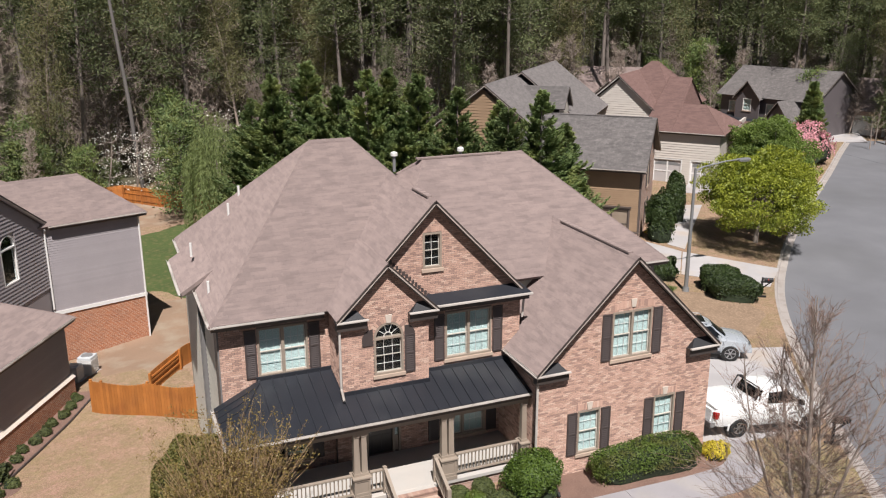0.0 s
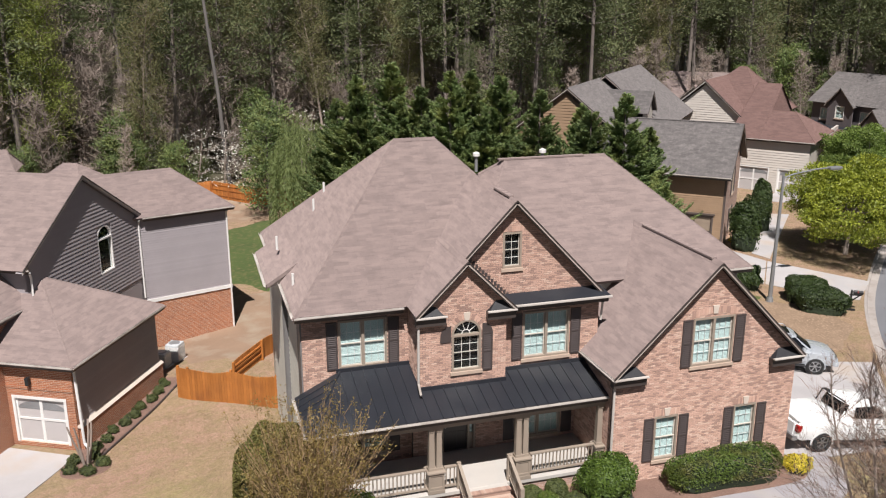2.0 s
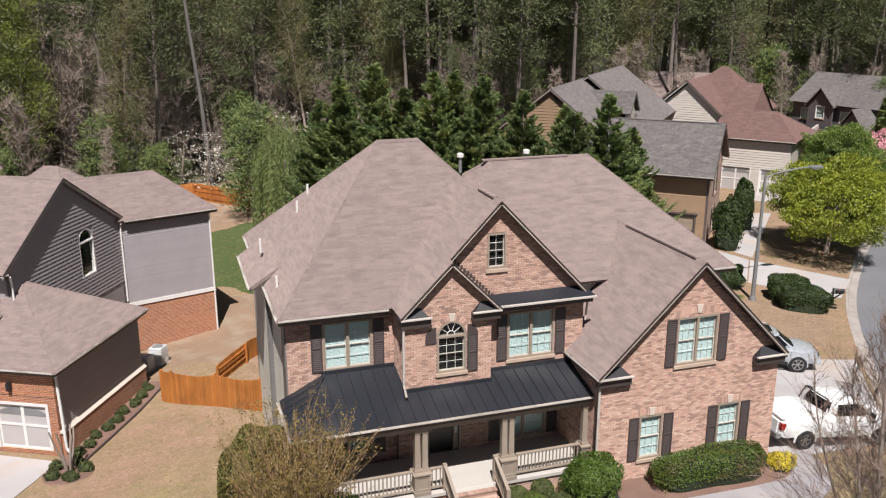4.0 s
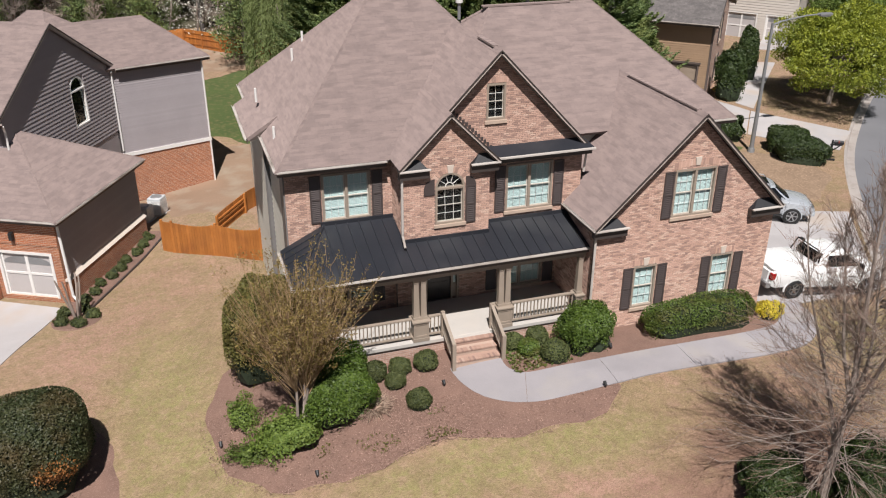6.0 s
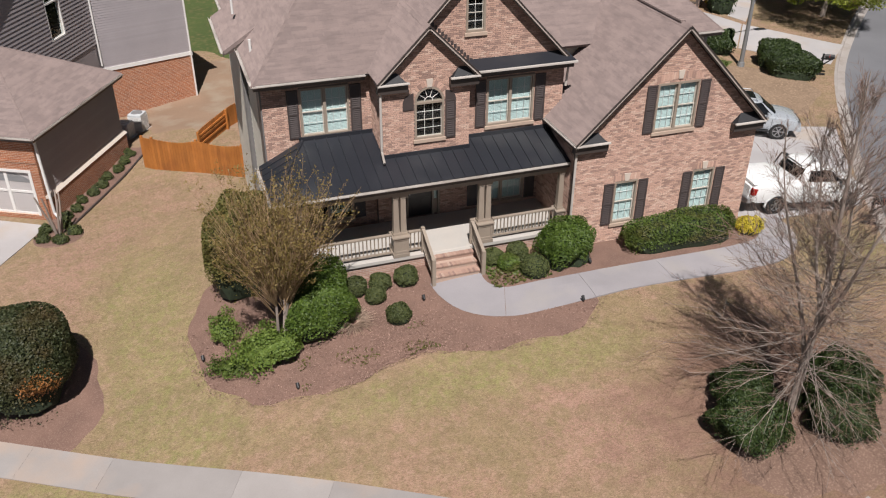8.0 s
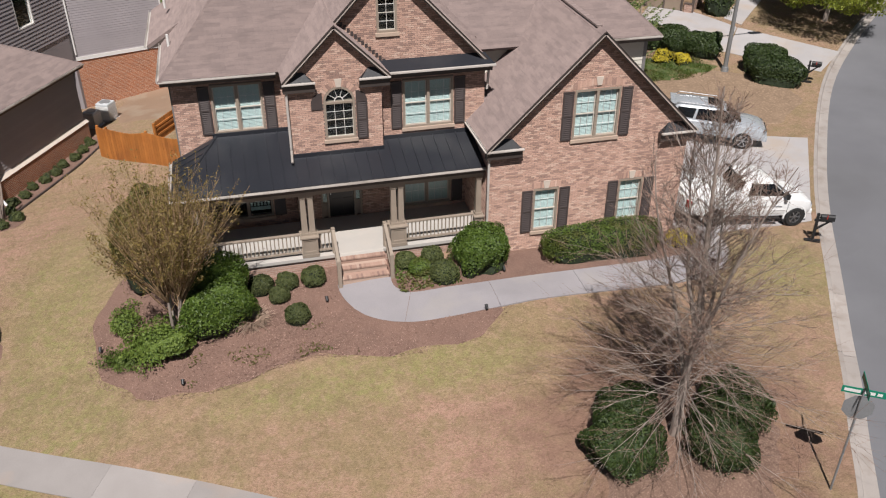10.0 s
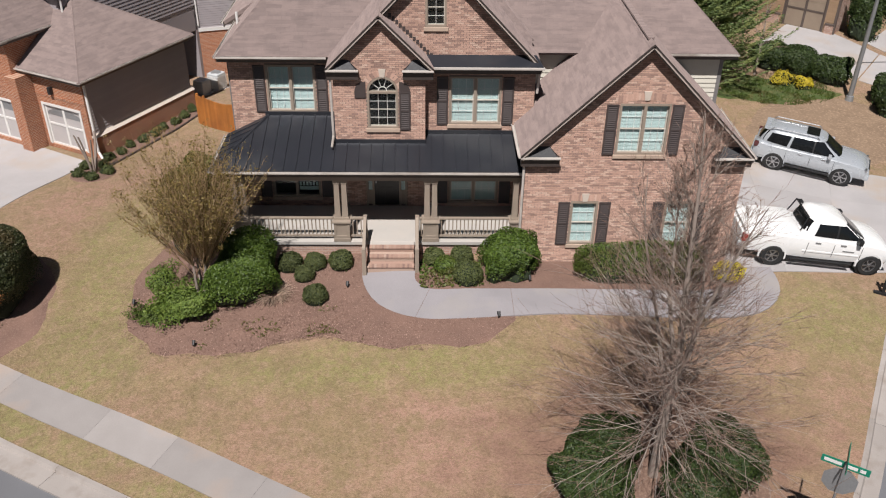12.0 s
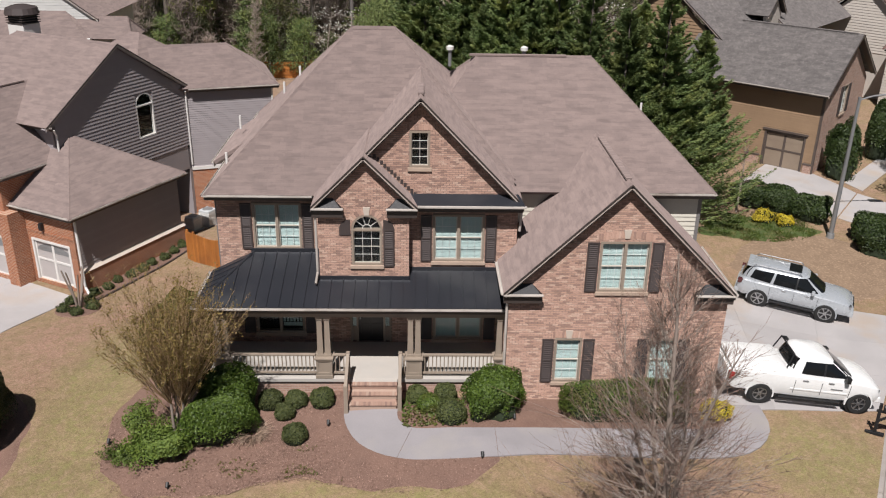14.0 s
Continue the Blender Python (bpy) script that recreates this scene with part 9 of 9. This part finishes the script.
        part("bar_lettering", new_box(3.62, 4.05, s * W - 0.004, s * W + 0.005, 0.84, 0.89), STEEL, c, local=True)
        for x in (1.2, 4.75):
            arch_lip(c, x, s * 0.975, 0.40, s, WHITE_PAINT)
            wheel(c, x, s * 0.90, 0.40, 0.27, s, 6, 0.25)
    bed = [((x, -w * 0.97, 1.22), (x, -w, 1.27), (x, -w * 0.93, z - 0.04), (x, -w * 0.7, z - 0.01), (x, 0, z), (x, w * 0.7, z - 0.01), (x, w * 0.93, z - 0.04), (x, w, 1.27), (x, w * 0.97, 1.22)) for x, w, z in
           ((0.05, 0.86, 1.30), (0.14, 0.90, 1.36), (0.7, 0.91, 1.40), (1.4, 0.91, 1.43), (1.92, 0.91, 1.45), (1.98, 0.89, 1.42))]
    part("bed_cover", loft(bed), WHITE_PAINT, c, "smooth white bed cover", local=True, smooth=True)
    rack = bmesh.new()
    pipe(rack, [(2.0, -0.74, 1.40), (2.16, -0.66, 1.92), (2.16, 0.66, 1.92), (2.0, 0.74, 1.40)], 0.028, 6)
    pipe(rack, [(2.1, -0.3, 1.72), (2.1, 0.3, 1.72)], 0.02, 6)
    part("cab_rack", rack, BLACK, c, local=True)
    part("brake_lamp", soft_box(2.20, 2.34, 0.42, 0.66, 1.86, 1.94, 0.02), BLACK, c, local=True)
    part("rear_bumper", soft_box(-0.14, 0.10, -0.92, 0.92, 0.48, 0.68, 0.04), CHROME, c, local=True)
    part("front_bumper", soft_box(5.34, 5.56, -0.88, 0.88, 0.44, 0.68, 0.06), WHITE_PAINT, c, local=True)
    part("grille", soft_box(5.42, 5.53, -0.55, 0.55, 0.70, 0.93, 0.03), CHROME, c, local=True)
    part("tailgate", soft_box(-0.03, 0.03, -0.74, 0.74, 0.68, 1.14, 0.02), WHITE_PAINT, c, local=True)
    return c


def suv(m):
    c = thing("sport_utility_vehicle", "silver four-wheel-drive estate car with a dark sunroof on the driveway", "car", m=m)
    W = 0.96
    part("body", car_body(((0.0, W * 0.90, 0.56, 1.04, 1.06), (0.10, W * 0.97, 0.48, 1.12, 1.14), (0.6, W, 0.45, 1.13, 1.15), (2.0, W, 0.43, 1.12, 1.14), (3.2, W, 0.43, 1.11, 1.15), (3.75, W * 1.0, 0.45, 1.08, 1.19),
                           (4.25, W * 0.985, 0.46, 1.03, 1.14), (4.58, W * 0.93, 0.46, 0.95, 1.03), (4.78, W * 0.82, 0.48, 0.82, 0.86))), SILVER_PAINT, c, local=True, smooth=True)
    cab = Cabin(((1.08, 0.05, 3.72, 0.90), (1.25, 0.10, 3.44, 0.875), (1.45, 0.20, 3.14, 0.83), (1.60, 0.29, 2.94, 0.78), (1.70, 0.36, 2.78, 0.72), (1.76, 0.46, 2.62, 0.63), (1.795, 0.75, 2.3, 0.45), (1.805, 1.0, 2.0, 0.25)))
    part("cabin", cab.mesh(), SILVER_PAINT, c, local=True, smooth=True)
    pane_on(c, "windscreen", cab.end(1, 0.008), cab.end(1, -0.02), ((-0.78, 1.18), (0.78, 1.18), (0.66, 1.66), (-0.66, 1.66)), TINTED)
    pane_on(c, "rear_window", cab.end(-1, 0.008), cab.end(-1, -0.02), ((-0.74, 1.22), (0.74, 1.22), (0.64, 1.64), (-0.64, 1.64)), TINTED)
    part("spoiler", soft_box(0.22, 0.52, -0.64, 0.64, 1.69, 1.74, 0.02), SILVER_PAINT, c, local=True)
    for s in (-1, 1):
        for a, b, d, e in (((0.46, 1.24), (1.32, 1.19), (1.42, 1.65), (0.60, 1.62)), ((1.45, 1.18), (2.39, 1.165), (2.39, 1.66), (1.51, 1.66)), ((2.43, 1.165), (3.30, 1.155), (2.74, 1.65), (2.43, 1.66))):
            pane_on(c, "side_window", cab.side(s, 0.008), cab.side(s, -0.02), (a, b, d, e), TINTED)
        pane_on(c, "door_pillar", cab.side(s, 0.011), cab.side(s, -0.02), ((2.37, 1.18), (2.43, 1.18), (2.43, 1.65), (2.37, 1.65)), BLACK, nu=2)
        part("roof_rail", pipe(bmesh.new(), [(0.5, s * 0.66, 1.73), (0.62, s * 0.66, 1.83), (2.4, s * 0.66, 1.83), (2.52, s * 0.66, 1.73)], 0.022, 6), CHROME, c, local=True)
        for x in (2.02, 3.0):
            part("door_handle", soft_box(x - 0.18, x, s * 0.945 - 0.03, s * 0.945 + 0.04, 0.98, 1.02, 0.01), CHROME, c, local=True)
        for x in (1.35, 2.36, 3.34):
            part("door_seam", new_box(x, x + 0.012, s * W - 0.012, s * W + 0.002, 0.58, 1.02), BLACK, c, local=True)
        part("mirror", soft_box(3.04, 3.18, s * 1.0 - 0.12, s * 1.0 + 0.12, 1.14, 1.30, 0.03), SILVER_PAINT, c, local=True)
        part("running_board", soft_box(1.4, 3.3, s * 0.95 - 0.07, s * 0.95 + 0.05, 0.36, 0.43, 0.015), BLACK, c, local=True)
        part("headlight", soft_box(4.46, 4.70, s * 0.72 - 0.14, s * 0.72 + 0.12, 0.80, 0.94, 0.04), CHROME, c, local=True)
        part("tail_light", soft_box(-0.02, 0.20, s * 0.84 - 0.1, s * 0.84 + 0.085, 0.92, 1.14, 0.03), TAIL_SMOKE, c, local=True)
        for x in (0.95, 3.74):
            arch_lip(c, x, s * 0.94, 0.385, s, SILVER_PAINT)
            wheel(c, x, s * 0.87, 0.405, 0.26, s, 6, 0.28)
    part("sunroof", soft_box(1.95, 2.48, -0.42, 0.42, 1.788, 1.812, 0.008), TINTED, c, local=True)
    part("front_bumper", soft_box(4.60, 4.84, -0.84, 0.84, 0.44, 0.68, 0.06), SILVER_PAINT, c, local=True)
    part("rear_bumper", soft_box(-0.10, 0.1, -0.88, 0.88, 0.46, 0.68, 0.05), SILVER_PAINT, c, local=True)
    part("grille", soft_box(4.68, 4.80, -0.5, 0.5, 0.70, 0.88, 0.03), BLACK, c, local=True)
    return c


pickup(car_pose((22.34, 24.17), (25.87, 24.02), 3.55, 1.2, 0.9))
suv(car_pose((25.28, 32.22), (27.87, 30.97), 2.79, 0.95, 0.87))


# ---- street furniture ----
z = g(32.0, 39.9)
lamp = thing("street_lamp", "tall grey steel street lamp with a long arm", "street lamp", (32.0, 39.9, z))
part("pole", tube(bmesh.new(), (32.0, 39.9, z), (32.0, 39.9, 7.25), 0.13, 0.075, 12), STEEL, lamp)
part("foot", tube(bmesh.new(), (32.0, 39.9, z), (32.0, 39.9, z + 0.25), 0.22, 0.18, 12), STEEL, lamp)
part("arm", pipe(bmesh.new(), [(32.0, 39.9, 7.1), (32.6, 39.9, 7.3), (34.2, 39.95, 7.5), (35.2, 40.0, 7.52)], 0.045, 8), STEEL, lamp)
bm = soft_box(35.1, 35.95, 39.83, 40.17, 7.42, 7.58, 0.05)
head = part("lamp_head", bm, STEEL, lamp)
part("lens", soft_box(35.3, 35.85, 39.88, 40.12, 7.37, 7.425, 0.02), TRIM_WHITE, head)


def mailbox(x, y, rot):
    z = g(x, y)
    T = pose(x, y, z, 0, 0, rot)
    mb = thing("mailbox", "black mailbox on a dark wooden post by the kerb", "mailbox", (x, y, z), "kerbside mailboxes")
    part("post", soft_box(-0.05, 0.05, -0.05, 0.05, -0.2, 1.25, 0.01, T), BLACK, mb)
    part("bracket", soft_box(-0.1, 0.55, -0.04, 0.04, 0.92, 1.0, 0.01, T), BLACK, mb)
    part("brace", prism(bmesh.new(), [T @ Vector(p) for p in ((0.05, -0.03, 0.55), (0.05, -0.03, 0.65), (0.4, -0.03, 0.93), (0.47, -0.03, 0.93))], T.to_3x3() @ Vector((0, 0.06, 0))), BLACK, mb)
    pts = [(0.1, -0.1, 1.0), (0.1, 0.1, 1.0)] + [(0.1, 0.1 * math.cos(a), 1.13 + 0.1 * math.sin(a)) for a in [math.pi * i / 8 for i in range(9)]]
    b = part("box", prism(bmesh.new(), [T @ Vector(p) for p in pts], T.to_3x3() @ Vector((0.5, 0, 0))), BLACK, mb)
    part("flag", new_box(0.3, 0.33, -0.115, -0.105, 1.08, 1.25, T), plain("flag_red", (0.4, 0.03, 0.02), (0.35, 0.03, 0.02), 3, 0.5), b)
    part("base_planting", soft_box(-0.3, 0.3, -0.06, 0.06, 0.0, 0.12, 0.02, T), BLACK, mb)


mailbox(26.0, 22.75, -25)
mailbox(35.6, 37.5, -30)

SIGN_GREEN = plain("sign_green", (0.006, 0.21, 0.13), (0.005, 0.18, 0.11), 2, 0.4, grain=30, relief=0.02)
SX, SY = 19.44, 12.02
SZ = 2.55 - 2.85
sign = thing("street_sign", "green street name blades over the grey back of a stop sign", "street sign", (SX, SY, g(SX, SY)))
part("post", tube(bmesh.new(), (SX, SY, g(SX, SY) - 0.1), (SX, SY, SZ + 2.95), 0.03, 0.03, 8), STEEL, sign)
T1 = pose(SX, SY, SZ + 2.85, 0, 0, -32)
blade = part("blade", soft_box(-0.52, 0.52, -0.008, 0.008, -0.10, 0.10, 0.006, T1), SIGN_GREEN, sign)
for a, b in ((-0.46, -0.08), (-0.02, 0.26), (0.31, 0.43)):
    part("lettering_bar", new_box(a, b, -0.012, -0.0085, -0.045, 0.045, T1), TRIM_WHITE, blade)
    part("lettering_bar", new_box(a, b, 0.0085, 0.012, -0.045, 0.045, T1), TRIM_WHITE, blade)
T2 = pose(SX, SY, SZ + 3.06, 0, 0, 62)
blade = part("blade", soft_box(-0.46, 0.46, -0.008, 0.008, -0.10, 0.10, 0.006, T2), SIGN_GREEN, sign)
part("lettering_bar", new_box(-0.38, 0.36, -0.012, -0.0085, -0.045, 0.045, T2), TRIM_WHITE, blade)
T3 = pose(SX, SY, SZ + 2.3, 0, 0, -28)
oct_pts = [(0.4 * math.cos(math.pi * (2 * i + 1) / 8), 0.045, 0.4 * math.sin(math.pi * (2 * i + 1) / 8)) for i in range(8)]
part("stop_plate", prism(bmesh.new(), [T3 @ Vector(p) for p in oct_pts], T3.to_3x3() @ Vector((0, 0.006, 0))), STEEL, sign)

for x, y in ((2.46, 20.53), (-0.2, 23.0), (7.3, 22.9), (12.4, 21.0), (13.6, 22.9)):
    z = g(x, y)
    pl = thing("path_light", "small black garden spotlight in the mulch", "garden light", (x, y, z), "garden lights")
    part("stake", tube(bmesh.new(), (x, y, z - 0.05), (x, y, z + 0.14), 0.015, 0.015, 6), BLACK, pl)
    part("head", tube(bmesh.new(), (x, y - 0.05, z + 0.13), (x, y + 0.09, z + 0.22), 0.045, 0.06, 10), BLACK, pl)
